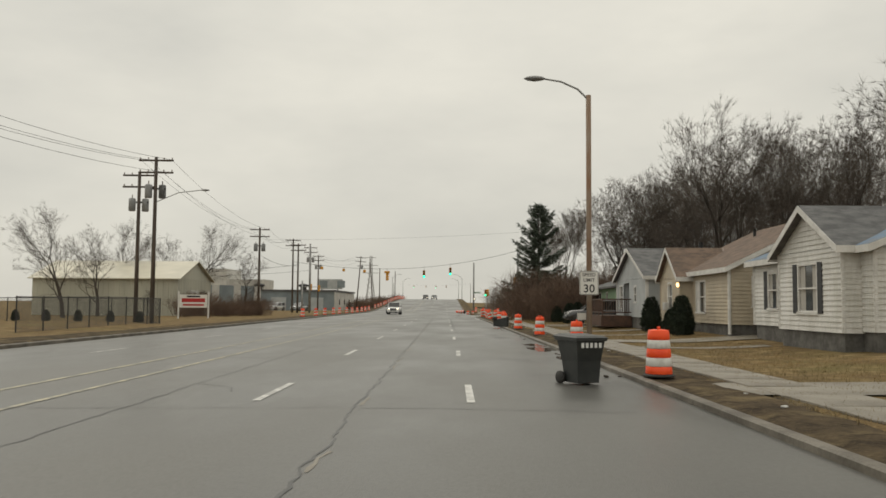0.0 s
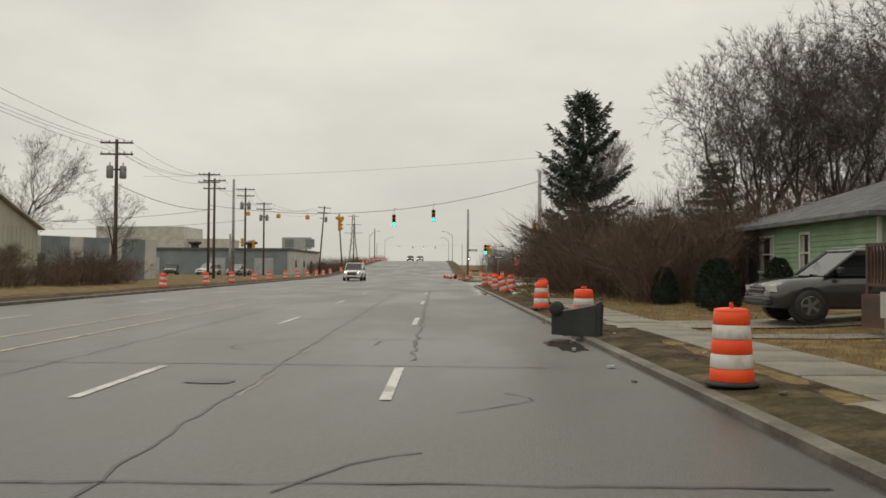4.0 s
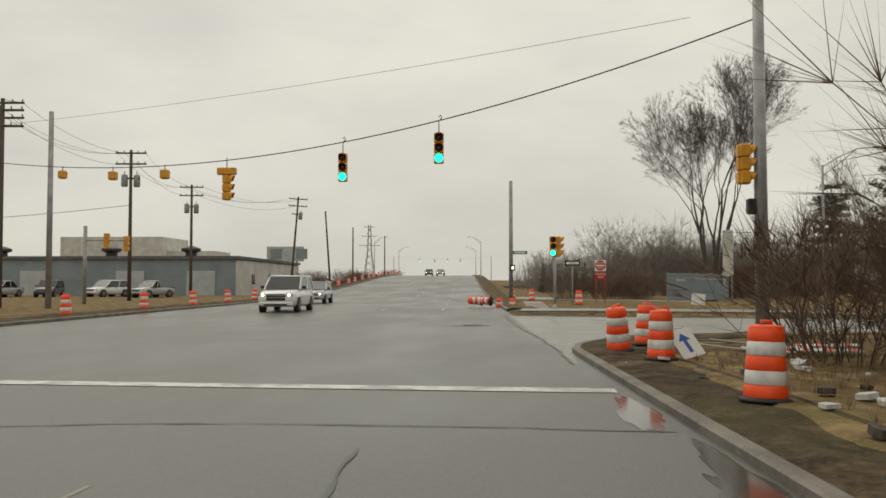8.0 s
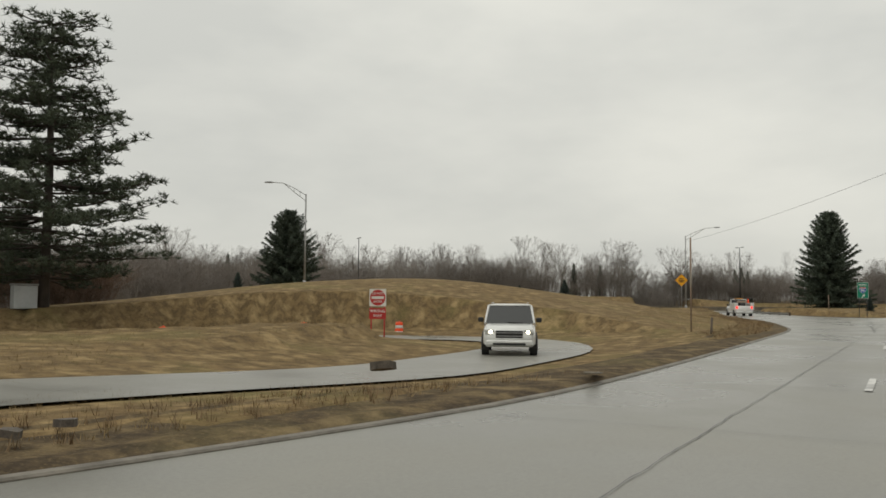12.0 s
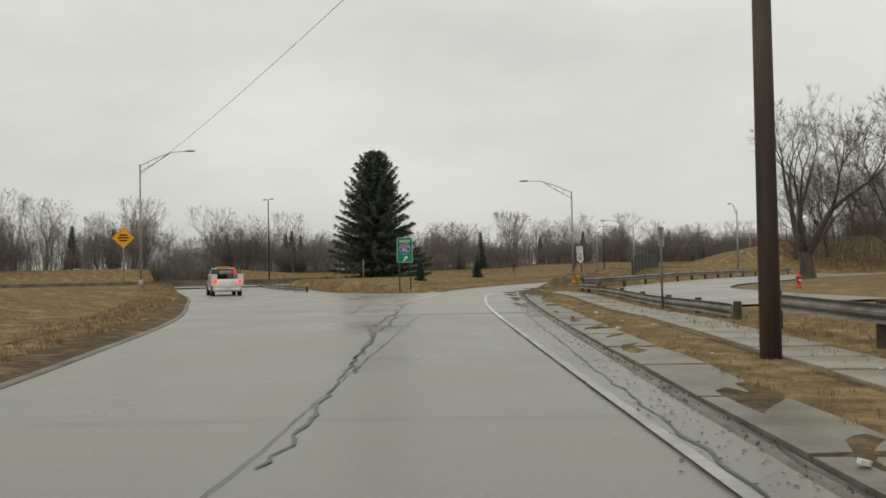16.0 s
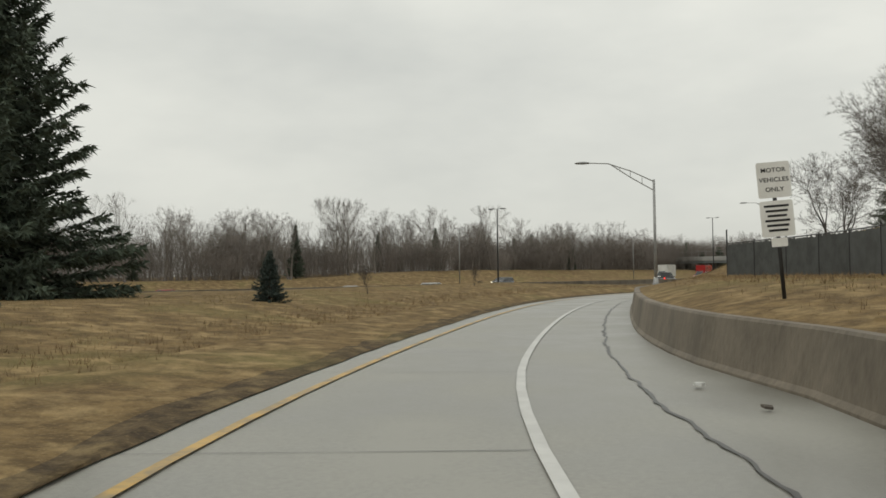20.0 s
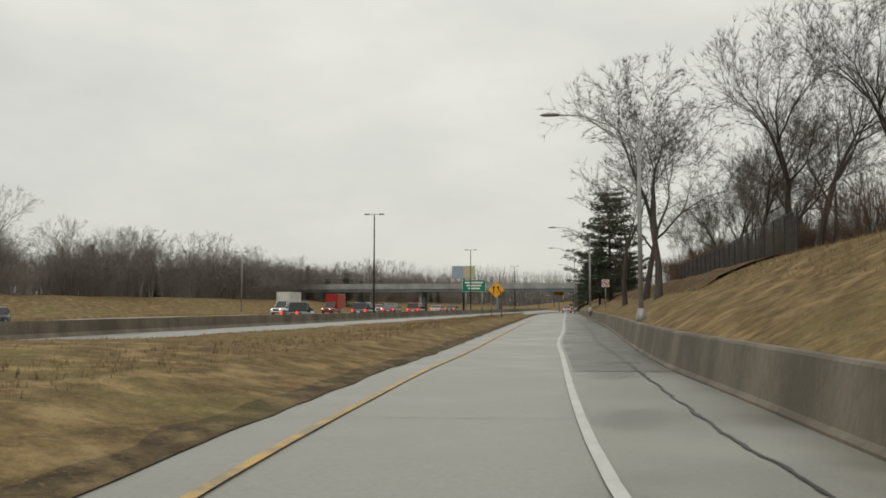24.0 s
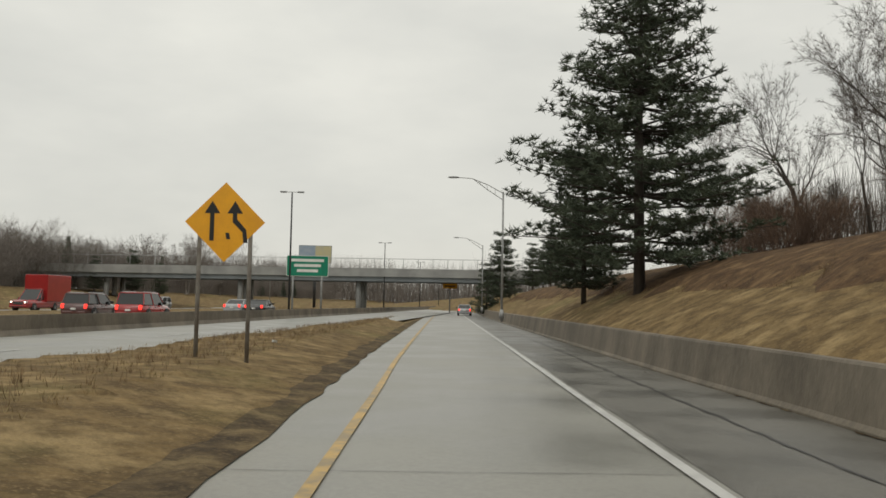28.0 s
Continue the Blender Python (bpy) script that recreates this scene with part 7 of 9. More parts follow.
def wing(house, x0, x1, y0, y1, base, eave, rise, ridge, wall_mat, roof_mat, holes, over=0.3, hip=False, name="wall", inset=0.06):
    """A block of a house: four boarded walls and a pitched roof; ridge 'x' or 'y'; holes: per side W, E, S, N."""
    cx, cy = (x0 + x1) / 2, (y0 + y1) / 2
    faces = {"W": (lambda u, o, z: (x0 - o, y1 - u, z), y1 - y0), "E": (lambda u, o, z: (x1 + o, y0 + u, z), y1 - y0),
             "S": (lambda u, o, z: (x0 + u, y0 - o, z), x1 - x0), "N": (lambda u, o, z: (x1 - u, y1 + o, z), x1 - x0)}
    for side, (face, length) in faces.items():
        hs = holes.get(side, ())
        m = siding(face, length, base, eave, hs)
        if not hip and ((ridge == "x" and side in "WE") or (ridge == "y" and side in "SN")):
            g = siding(face, length, eave, eave + rise, (), 0.16, lambda z: (length / 2 * (z - eave) / rise, length - length / 2 * (z - eave) / rise))
            m.add(g.v, g.f)
        part(name, m, wall_mat, house)
        for s in (0, 1):
            u = 0.0 if s == 0 else length
            c = Mesh()
            pts = [face(u + d, o, z) for z in (base, eave) for o in (-0.01, 0.035) for d in (-0.06, 0.06)]
            c.add(pts, [(0, 2, 3, 1), (4, 5, 7, 6), (0, 1, 5, 4), (2, 6, 7, 3), (0, 4, 6, 2), (1, 3, 7, 5)])
            part("corner_board", c, TRIM if wall_mat is not SIDING_TAN else wall_mat, house)
    f = Mesh()
    f.box(x0 + 0.05, y0 + 0.05, base - 0.9, x1 - 0.05, y1 - 0.05, base)
    part("foundation", f, SHADED_BLOCK, house)
    core = Mesh()
    core.box(x0 + inset, y0 + 0.06, base, x1 - 0.06, y1 - 0.06, eave)
    part("inner_wall", core, CURTAIN if inset < 0.1 else wall_mat, house)
    th = 0.14
    top = eave + rise
    if hip:
        rx = min(x1 - x0, y1 - y0) / 2
        r = Mesh()
        o = over
        a = [(x0 - o, y0 - o, eave), (x1 + o, y0 - o, eave), (x1 + o, y1 + o, eave), (x0 - o, y1 + o, eave)]
        rid = [(cx, y0 + rx, top), (cx, y1 - rx, top)]
        low = [(p[0], p[1], p[2] - th) for p in a]
        r.add(a + rid + low, [(0, 1, 4), (1, 2, 5, 4), (2, 3, 5), (3, 0, 4, 5), (6, 7, 1, 0), (7, 8, 2, 1), (8, 9, 3, 2), (9, 6, 0, 3), (9, 8, 7, 6)])
        part("roof", r, roof_mat, house)
    else:
        k = rise / ((y1 - y0) / 2 if ridge == "x" else (x1 - x0) / 2)
        for s in (-1, 1):
            if ridge == "x":
                e = y0 - over if s < 0 else y1 + over
                q = [(x0 - over, e, eave - k * over), (x1 + over, e, eave - k * over), (x1 + over, cy, top), (x0 - over, cy, top)]
            else:
                e = x0 - over if s < 0 else x1 + over
                q = [(e, y0 - over, eave - k * over), (e, y1 + over, eave - k * over), (cx, y1 + over, top), (cx, y0 - over, top)]
            r = Mesh()
            pts = [(p[0], p[1], p[2] + 0.02) for p in q] + [(p[0], p[1], p[2] + 0.02 + th) for p in q]
            r.add(pts, [(3, 2, 1, 0), (4, 5, 6, 7), (0, 1, 5, 4), (1, 2, 6, 5), (2, 3, 7, 6), (3, 0, 4, 7)])
            part("roof", r, roof_mat, house)
            b = Mesh()
            ends = ((q[0], q[3]), (q[1], q[2]), (q[0], q[1]))
            for p0, p1 in ends:
                d = 0.02
                v = [(p0[0], p0[1], p0[2] - 0.06), (p1[0], p1[1], p1[2] - 0.06), (p1[0], p1[1], p1[2] + 0.15), (p0[0], p0[1], p0[2] + 0.15)]
                n = Vector(v[1]) - Vector(v[0])
                n = Vector((n.y, -n.x, 0))
                n = n.normalized() * d if n.length > 1e-6 else Vector((d, 0, 0))
                if n.dot(Vector((p0[0] - cx, p0[1] - cy, 0)) + Vector((p1[0] - cx, p1[1] - cy, 0))) < 0:
                    n = -n
                w2 = [tuple(Vector(t) + n) for t in v]
                b.add(v + w2, [(0, 1, 2, 3), (7, 6, 5, 4), (0, 4, 5, 1), (3, 2, 6, 7), (0, 3, 7, 4), (1, 5, 6, 2)])
            part("fascia", b, TRIM, house)
    return faces


def openings(house, faces, spec, frame=None):
    for side, u0, u1, z0, z1, kw in spec:
        window(house, faces[side][0], u0, u1, z0, z1, frame, **kw)


def hole(spec):
    out = {}
    for side, u0, u1, z0, z1, kw in spec:
        out.setdefault(side, []).append((u0, u1, z0, z1))
    return out


# white house
h = thing("house", "white clapboard bungalow with dark shutters and patched roof", "house")
s = [("W", 1.6, 2.5, 1.5, 2.85, {"shutters": True}), ("N", 1.5, 2.4, 1.6, 2.7, {})]
f = wing(h, 11.55, 20.0, 24.2, 34.1, 0.85, 3.3, 1.7, "y", SIDING_WHITE, TARP, hole(s))
openings(h, f, s)
s = [("W", 1.7, 3.1, 1.4, 2.9, {"shutters": True})]
f = wing(h, 11.0, 13.4, 25.0, 29.9, 0.8, 3.35, 1.3, "x", SIDING_WHITE, SHINGLE_GREY, hole(s))
openings(h, f, s)
m = Mesh()
m.tube([(11.5, 30.05, 0.5), (11.5, 30.05, 3.2)], 0.05, 6)
part("downpipe", m, SHUTTER, h, "black downpipe")

# tan house
h = thing("house", "tan clapboard bungalow with brown shingle roof", "house")
s = [("W", 5.2, 6.7, 1.3, 2.7, {}), ("S", 0.95, 1.7, 1.6, 2.75, {})]
f = wing(h, 11.2, 20.5, 36.0, 46.4, 0.8, 3.2, 2.3, "y", SIDING_TAN, SHINGLE_BROWN, hole(s))
openings(h, f, s)
s = [("W", 1.6, 2.4, 1.4, 2.7, {})]
f = wing(h, 10.6, 13.0, 41.9, 45.9, 0.7, 3.0, 1.4, "x", SIDING_TAN, SHINGLE_BROWN, hole(s), 0.25)
openings(h, f, s)
m = Mesh()
m.box(11.2, 40.7, 0.75, 11.28, 41.6, 2.75, 0.01)
part("door", m, TRIM, h, "pale front door")
m = Mesh()
m.lathe([(0.05, -0.1), (0.07, 0.0), (0.05, 0.1)], 10, Matrix.Translation((10.5, 42.05, 2.6)))
part("porch_light", m, PORCH_LIGHT, h, "lit porch light")
m = Mesh()
m.tube([(14.8, 43.5, 4.3), (14.8, 43.5, 5.5)], 0.08, 8)
part("vent_pipe", m, DARK_STEEL, h)
m = Mesh()
m.box(10.35, 44.1, 1.35, 10.6, 44.6, 1.75, 0.02)
part("window_cooler", m, SIDING_WHITE, h)
m = Mesh()
m.tube([(11.12, 35.95, 0.4), (11.12, 35.95, 3.1)], 0.07, 6)
part("downpipe", m, TRIM, h)

# grey house with deck
h = thing("house", "pale grey bungalow with white trim and a gabled porch", "house")
s = [("W", 1.0, 2.0, 1.45, 2.8, {}), ("W", 5.7, 6.3, 1.8, 2.7, {"curtain": False}), ("S", 3.4, 4.2, 1.6, 2.6, {})]
hs = hole(s)
hs["W"].append((2.5, 4.2, 0.9, 3.0))
f = wing(h, 10.3, 19.5, 47.9, 57.2, 0.9, 3.2, 1.75, "x", SIDING_GREY, SHINGLE_GREY, hs, 0.28, inset=1.2)
openings(h, f, s)
m = Mesh()
m.box(11.4, 53.3, 0.92, 11.48, 54.3, 2.9, 0.01)
part("door", m, TRIM, h, "white storm door")
for y0, y1 in ((52.94, 53.0), (54.7, 54.76)):
    m = Mesh()
    m.box(10.36, y0, 0.9, 11.5, y1, 3.2)
    part("porch_side", m, SIDING_GREY, h)
m = Mesh()
m.tube([(10.22, 47.95, 0.4), (10.22, 47.95, 3.1)], 0.045, 6)
part("downpipe", m, TRIM, h)
m = Mesh()
m.tube([(15, 54, 4.2), (15, 54, 5.6)], 0.14, 10)
part("chimney_pipe", m, DARK_STEEL, h)
deck = thing("deck", "dark brown wooden deck with railing and steps", "deck")
for k in range(11):
    m = Mesh()
    m.box(8.5 + 0.155 * k, 52.4, 0.92, 8.5 + 0.155 * k + 0.145, 58.4, 0.96)
    part("board", m, DECK, deck)
for y0, y1, x0, x1 in ((52.4, 58.4, 8.44, 8.5), ):
    m = Mesh()
    m.box(x0, y0, 0.3, x1, y1, 0.96)
    part("skirt", m, DECK, deck)
m = Mesh()
m.box(8.5, 52.36, 0.3, 10.3, 52.42, 0.96)
part("skirt", m, DECK, deck)
for y in np.linspace(52.5, 58.3, 5):
    m = Mesh()
    m.box(8.5, y - 0.045, 0.3, 8.59, y + 0.045, 2.0, 0.008)
    part("post", m, DECK, deck)
for z in (1.12, 1.92):
    m = Mesh()
    m.box(8.51, 52.5, z, 8.57, 58.3, z + 0.07)
    part("rail", m, DECK, deck)
    m = Mesh()
    m.box(8.5, 52.44, z, 10.3, 52.5, z + 0.07)
    part("rail", m, DECK, deck)
for y in np.arange(52.62, 58.3, 0.135):
    m = Mesh()
    m.box(8.52, y - 0.018, 1.19, 8.556, y + 0.018, 1.93)
    part("baluster", m, DECK, deck)
for x in np.arange(8.66, 10.25, 0.135):
    m = Mesh()
    m.box(x - 0.018, 52.45, 1.19, x + 0.018, 52.486, 1.93)
    part("baluster", m, DECK, deck)
for k in range(4):
    m = Mesh()
    m.box(9.3, 58.4 + 0.28 * k, 0.3, 10.5, 58.68 + 0.28 * k, 0.8 - 0.16 * k)
    part("step", m, DECK, deck)

# green house
h = thing("house", "green bungalow with grey hip roof and white trim", "house")
s = [("W", 2.4, 3.9, 1.4, 2.6, {}), ("W", 6.3, 7.0, 1.4, 2.6, {}), ("S", 2.0, 3.2, 1.5, 2.5, {})]
f = wing(h, 11.6, 20.5, 64.0, 75.5, 0.75, 3.05, 1.8, "y", SIDING_GREEN, SHINGLE_GREY, hole(s), 0.55, True)
openings(h, f, s)
s = [("W", 0.8, 1.7, 1.4, 2.6, {})]
f = wing(h, 11.2, 16.0, 75.5, 78.8, 0.75, 2.9, 0.9, "y", SIDING_WHITE, SHINGLE_GREY, hole(s), 0.35, True)
openings(h, f, s)
m = Mesh()
m.box(11.5, 73.0, 0.8, 11.58, 73.9, 2.75, 0.01)
part("door", m, SHUTTER, h, "dark front door")

# works shed, fence and long building across the road
SEAM_ROOF = mat("pale_metal_roof", (0.56, 0.52, 0.40), (0.46, 0.43, 0.33), rough=0.4, scale=2.0)


def clad_box(parent, x0, y0, x1, y1, z0, z1, material, step=0.6, name="wall"):
    """Four ribbed walls."""
    for a, b in (((x0, y0), (x1, y0)), ((x1, y0), (x1, y1)), ((x1, y1), (x0, y1)), ((x0, y1), (x0, y0))):
        d = Vector((b[0] - a[0], b[1] - a[1], 0))
        ln = d.length
        d.normalize()
        n = Vector((d.y, -d.x, 0))
        m = Mesh()
        pts, u = [], 0.0
        while u < ln:
            for du, o in ((0, 0), (step * 0.8, 0), (step * 0.85, 0.05), (step * 0.95, 0.05)):
                if u + du <= ln:
                    pts.append(Vector((*a, 0)) + d * (u + du) + n * o)
            u += step
        pts.append(Vector((*b, 0)))
        m.loft([[(p.x, p.y, z0), (p.x, p.y, z1)] for p in pts], close=False, caps=False)
        part(name, m, material, parent)


h = thing("works_shed", "tan metal works shed with a shallow gable roof", "shed")
clad_box(h, -47, 92, -31, 104, 0, 4.2, METAL_WALL)
g = Mesh()
g.add([(-30.98, 92, 4.2), (-30.98, 104, 4.2), (-30.98, 98, 6.2)], [(0, 1, 2)])
part("gable", g, METAL_WALL, h)
g = Mesh()
g.add([(-47, 92, 4.2), (-47, 104, 4.2), (-47, 98, 6.2)], [(2, 1, 0)])
part("gable", g, METAL_WALL, h)
for e in (91.6, 104.4):
    m = Mesh()
    z = 4.2 - 0.13
    m.add([(-47.4, e, z), (-30.6, e, z), (-30.6, 98, 6.26), (-47.4, 98, 6.26), (-47.4, e, z + 0.1), (-30.6, e, z + 0.1), (-30.6, 98, 6.36), (-47.4, 98, 6.36)],
          [(0, 1, 2, 3), (7, 6, 5, 4), (0, 4, 5, 1), (1, 5, 6, 2), (2, 6, 7, 3), (3, 7, 4, 0)])
    part("roof", m, SEAM_ROOF, h)
m = Mesh()
m.box(-30.95, 96, 0, -30.9, 99, 3.0)
part("roller_door", m, PALE_WALL, h, "pale roller door")
h = thing("works_fence", "tall grey corrugated fence behind bare saplings", "fence")
for k in range(16):
    a, b = Vector((-41, 106)).lerp(Vector((-30.5, 128)), k / 16), Vector((-41, 106)).lerp(Vector((-30.5, 128)), (k + 1) / 16)
    for j in range(6):
        m = Mesh()
        p, q = a.lerp(b, j / 6), a.lerp(b, (j + 0.9) / 6)
        m.add([(p.x, p.y, 0), (q.x, q.y, 0), (q.x + 0.05, q.y, 4.1), (p.x + 0.05, p.y, 4.1), (p.x - 0.08, p.y, 0), (q.x - 0.08, q.y, 0), (q.x - 0.03, q.y, 4.1), (p.x - 0.03, p.y, 4.1)],
              [(0, 1, 2, 3), (7, 6, 5, 4), (3, 2, 6, 7), (0, 3, 7, 4), (1, 5, 6, 2)])
        part("panel", m, BLUE_WALL if k % 3 else PALE_WALL, h)
h = thing("workshop_building", "long low blue-grey workshop with a white end wall", "building")
m = Mesh()
m.box(-78, 182, 0, -27.5, 214, 4.2)
part("wall", m, BLUE_WALL, h)
m = Mesh()
m.box(-27.5, 182.0, 0, -27.3, 214, 4.1)
part("end_wall", m, PALE_WALL, h, "white end wall")
m = Mesh()
m.box(-78.3, 181.7, 4.2, -27.1, 214.3, 4.55)
part("roof", m, SHINGLE_GREY, h)
for x in (-36, -46, -60):
    m = Mesh()
    m.lathe([(0.7, 0), (0.7, 0.8), (1.2, 1.0), (1.2, 1.3), (0.4, 1.6)], 12, Matrix.Translation((x, 192, 4.5)))
    part("roof_vent", m, DARK_STEEL, h)
for x in (-33, -41, -52, -63):
    m = Mesh()
    m.box(x, 181.85, 0.1, x + 3.2, 182.0, 2.9)
    part("bay_door", m, SIDING_GREY, h)
for y in (188, 196, 204):
    m = Mesh()
    m.box(-27.32, y, 1.4, -27.22, y + 1.2, 2.6)
    part("window", m, GLASS, h)
h = thing("works_hall", "distant pale works hall above the roofs", "building")
m = Mesh()
m.box(-122, 330, 0, -92, 352, 15)
m.box(-92, 334, 0, -78, 350, 11)
part("wall", m, PALE_WALL, h)
h = thing("billboard", "grey billboard on a steel stand behind the workshop", "billboard")
m = Mesh()
m.box(-46, 268.8, 6.2, -38, 269.2, 9.4, 0.05)
part("panel", m, SIDING_GREY, h)
for x in (-45.2, -39.6):
    m = Mesh()
    m.box(x, 268.7, 6.7, x + 0.0 + 2.4, 268.8, 8.9)
    part("poster", m, BLUE_WALL, h)
for x in (-44.5, -39.5):
    m = Mesh()
    m.tube([(x, 269, 0), (x, 269, 6.3)], 0.2, 8)
    part("leg", m, DARK_STEEL, h)
h = thing("transmission_tower", "distant steel lattice transmission tower", "tower")
for sx in (-1, 1):
    for sy in (-1, 1):
        m = Mesh()
        m.tube([(-54 + 3 * sx, 500 + 3 * sy, 0), (-54 + 0.9 * sx, 500 + 0.9 * sy, 17), (-54 + 0.5 * sx, 500 + 0.5 * sy, 30)], 0.16, 4)
        part("leg", m, GALV, h)
for k in range(9):
    z0, z1 = 3.2 * k, 3.2 * (k + 1)
    for sx in (-1, 1):
        r0, r1 = 3 - 2.4 * z0 / 30, 3 - 2.4 * z1 / 30
        m = Mesh()
        m.tube([(-54 - sx * r0, 500 - r0, z0), (-54 + sx * r1, 500 - r1, z1)], 0.1, 4)
        part("brace", m, GALV, h)
for z, r in ((20, 5), (24.5, 4), (29, 3)):
    m = Mesh()
    m.tube([(-54 - r, 500, z), (-54 + r, 500, z)], 0.14, 4)
    part("crossarm", m, GALV, h)

# board of the works, by the kerb opposite
h = thing("sign_board", "white painted board with red lines on posts", "sign", at(-24.9, 78.3, 8))
for x in (-1.35, 1.35):
    m = Mesh()
    m.box(x - 0.07, -0.02, -0.3, x + 0.07, 0.1, 2.5, 0.01)
    part("post", m, TRIM, h)
plate("panel", rounded(2.5, 1.2, 0.04), h, SIGN_WHITE, (0, 1.6), 0.03, 0.03)
bar(h, 1.2, 0.16, (0, 2.03), SIGN_BLACK, 0.062, "text_bar")
bar(h, 2.1, 0.36, (0, 1.68), SIGN_RED, 0.062, "text_bar")
bar(h, 1.9, 0.16, (0, 1.25), SIGN_RED, 0.062, "text_bar")

# fences
MESH_WIRE = mat("chain_link", (0.10, 0.10, 0.10), (0.06, 0.06, 0.058), rough=0.6, scale=1.0, metal=0.4)


def mesh_fence(points, height, label, cell=0.22, dark=True):
    ob = thing("mesh_fence", label, "fence")
    pts = smooth_line(points, 2.5)
    zs = ground_z(pts[:, 0], pts[:, 1])
    for i, p in enumerate(pts):
        m = Mesh()
        m.tube([(p[0], p[1], zs[i] - 0.2), (p[0], p[1], zs[i] + height + 0.05)], 0.035, 6)
        part("post", m, DARK_STEEL, ob)
    m = Mesh()
    m.tube([(p[0], p[1], zs[i] + height) for i, p in enumerate(pts)], 0.025, 5)
    part("top_rail", m, DARK_STEEL, ob)
    for i in range(len(pts) - 1):
        a, b = Vector((*pts[i], zs[i])), Vector((*pts[i + 1], zs[i + 1]))
        m = Mesh()
        n = int((b - a).length / cell)
        k = int(height / cell)
        for j in range(-k, n):
            for s in (0, 1):
                u0, u1 = j, j + k
                z0, z1 = 0.0, height
                if u0 < 0:
                    z0, u0 = -u0 * cell, 0
                if u1 > n:
                    z1, u1 = height - (u1 - n) * cell, n
                if s:
                    z0, z1 = height - z0, height - z1
                p, q = a.lerp(b, u0 / n), a.lerp(b, u1 / n)
                m.tube([(p.x, p.y, p.z + z0), (q.x, q.y, q.z + z1)], 0.006, 3, caps=False)
        part("mesh_panel", m, MESH_WIRE, ob)
    return ob


SCREEN = mat("fence_slats", (0.075, 0.08, 0.078), (0.045, 0.048, 0.046), rough=0.6, scale=0.5, fine=6, vary=0.15)
screen = thing("slatted_fence", "dark chain-link fence filled with grey slats", "fence")
run = smooth_line([(147.8, 98.4), (140, 99.2), (132, 101.6), (124, 104.2), (118, 106)], 2.4)
for i in range(len(run)):
    g0 = gz(run[i][0], run[i][1])
    m = Mesh()
    m.tube([(run[i][0], run[i][1], g0 - 0.2), (run[i][0], run[i][1], g0 + (2.0 if i == 0 else 1.5) + rng.uniform(0, 0.06))], 0.035, 6)
    part("post", m, DARK_STEEL, screen)
    if i + 1 < len(run):
        g1 = gz(run[i + 1][0], run[i + 1][1])
        m = Mesh()
        m.tube([(run[i][0], run[i][1], g0 + 1.45), (run[i + 1][0], run[i + 1][1], g1 + 1.45)], 0.022, 5)
        part("top_rail", m, DARK_STEEL, screen)
        m = Mesh()
        n = 26
        for k in range(n):
            t = (k + 0.5) / n
            x, y = run[i] + (run[i + 1] - run[i]) * t
            dx, dy = (run[i + 1] - run[i]) / n * 0.43
            z0, z1 = gz(x, y) + 0.05 + rng.uniform(0, 0.05), g0 + (g1 - g0) * t + 1.41 + rng.uniform(-0.05, 0.03)
            m.add([(x - dx, y - dy, z0), (x + dx, y + dy, z0), (x + dx, y + dy, z1), (x - dx, y - dy, z1), (x - dx, y - dy + 0.012, z0), (x + dx, y + dy + 0.012, z0), (x + dx, y + dy + 0.012, z1), (x - dx, y - dy + 0.012, z1)],
                  [(0, 1, 2, 3), (5, 4, 7, 6), (3, 2, 6, 7), (1, 5, 6, 2), (4, 0, 3, 7)])
        part("slat_panel", m, SCREEN, screen)
mesh_fence([(-36, 62), (-22, 60), (-21.3, 52), (-21.2, 40)], 1.7, "black mesh fence along the works yard", 0.14)
for x, y in ((-33, 61), (-30.5, 60.6), (-28, 60.3), (-25.5, 60), (-23.2, 59.6)):
    plant(D_SHRUB, x, y + 1.2, 0, 0.7, "dark hedge shrub behind a mesh fence")
mesh_fence([(190, 62), (200, 51), (212, 38), (224, 26)], 1.8, "chain-link fence among the trees on the slope", 0.2)

# ---- motorway overpass, gantry signs and billboard ----
BRIDGE = mat("bridge_concrete", (0.33, 0.33, 0.315), (0.24, 0.24, 0.23), rough=0.7, scale=2.0)
# Girder tone lightened towards the sky: distance haze put into its colour.
HAZED_GIRDER = mat("blue_grey_girder", (0.23, 0.255, 0.27), (0.18, 0.20, 0.21), rough=0.6, scale=2.0)
ov = thing("overpass", "grey girder road bridge over the motorway", "bridge")


def ovp(n, d, z):
    p = Vector((319, -50)) + n * FWY_N + d * FWY_U
    return (p.x, p.y, z)


for nm, z0, z1, d0, d1, mm in (("deck", 5.6, 6.2, -5, 5, BRIDGE), ("girder", 4.9, 5.6, -4.6, -4.2, HAZED_GIRDER), ("girder", 4.9, 5.6, 4.2, 4.6, HAZED_GIRDER), ("parapet", 6.2, 6.9, -5, -4.8, BRIDGE), ("parapet", 6.2, 6.9, 4.8, 5, BRIDGE)):
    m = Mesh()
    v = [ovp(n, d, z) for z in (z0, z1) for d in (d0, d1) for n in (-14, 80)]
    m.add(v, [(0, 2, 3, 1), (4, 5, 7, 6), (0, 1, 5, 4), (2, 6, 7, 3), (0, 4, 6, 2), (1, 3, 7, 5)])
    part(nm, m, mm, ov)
for n in (-6, 15, 34, 56):
    for d in (-3, 0, 3):
        m = Mesh()
        x, y, z = ovp(n, d, 0)
        m.tube([(x, y, -0.2), (x, y, 5.0)], 0.4, 12)
        part("pier", m, BRIDGE, ov, "", True)
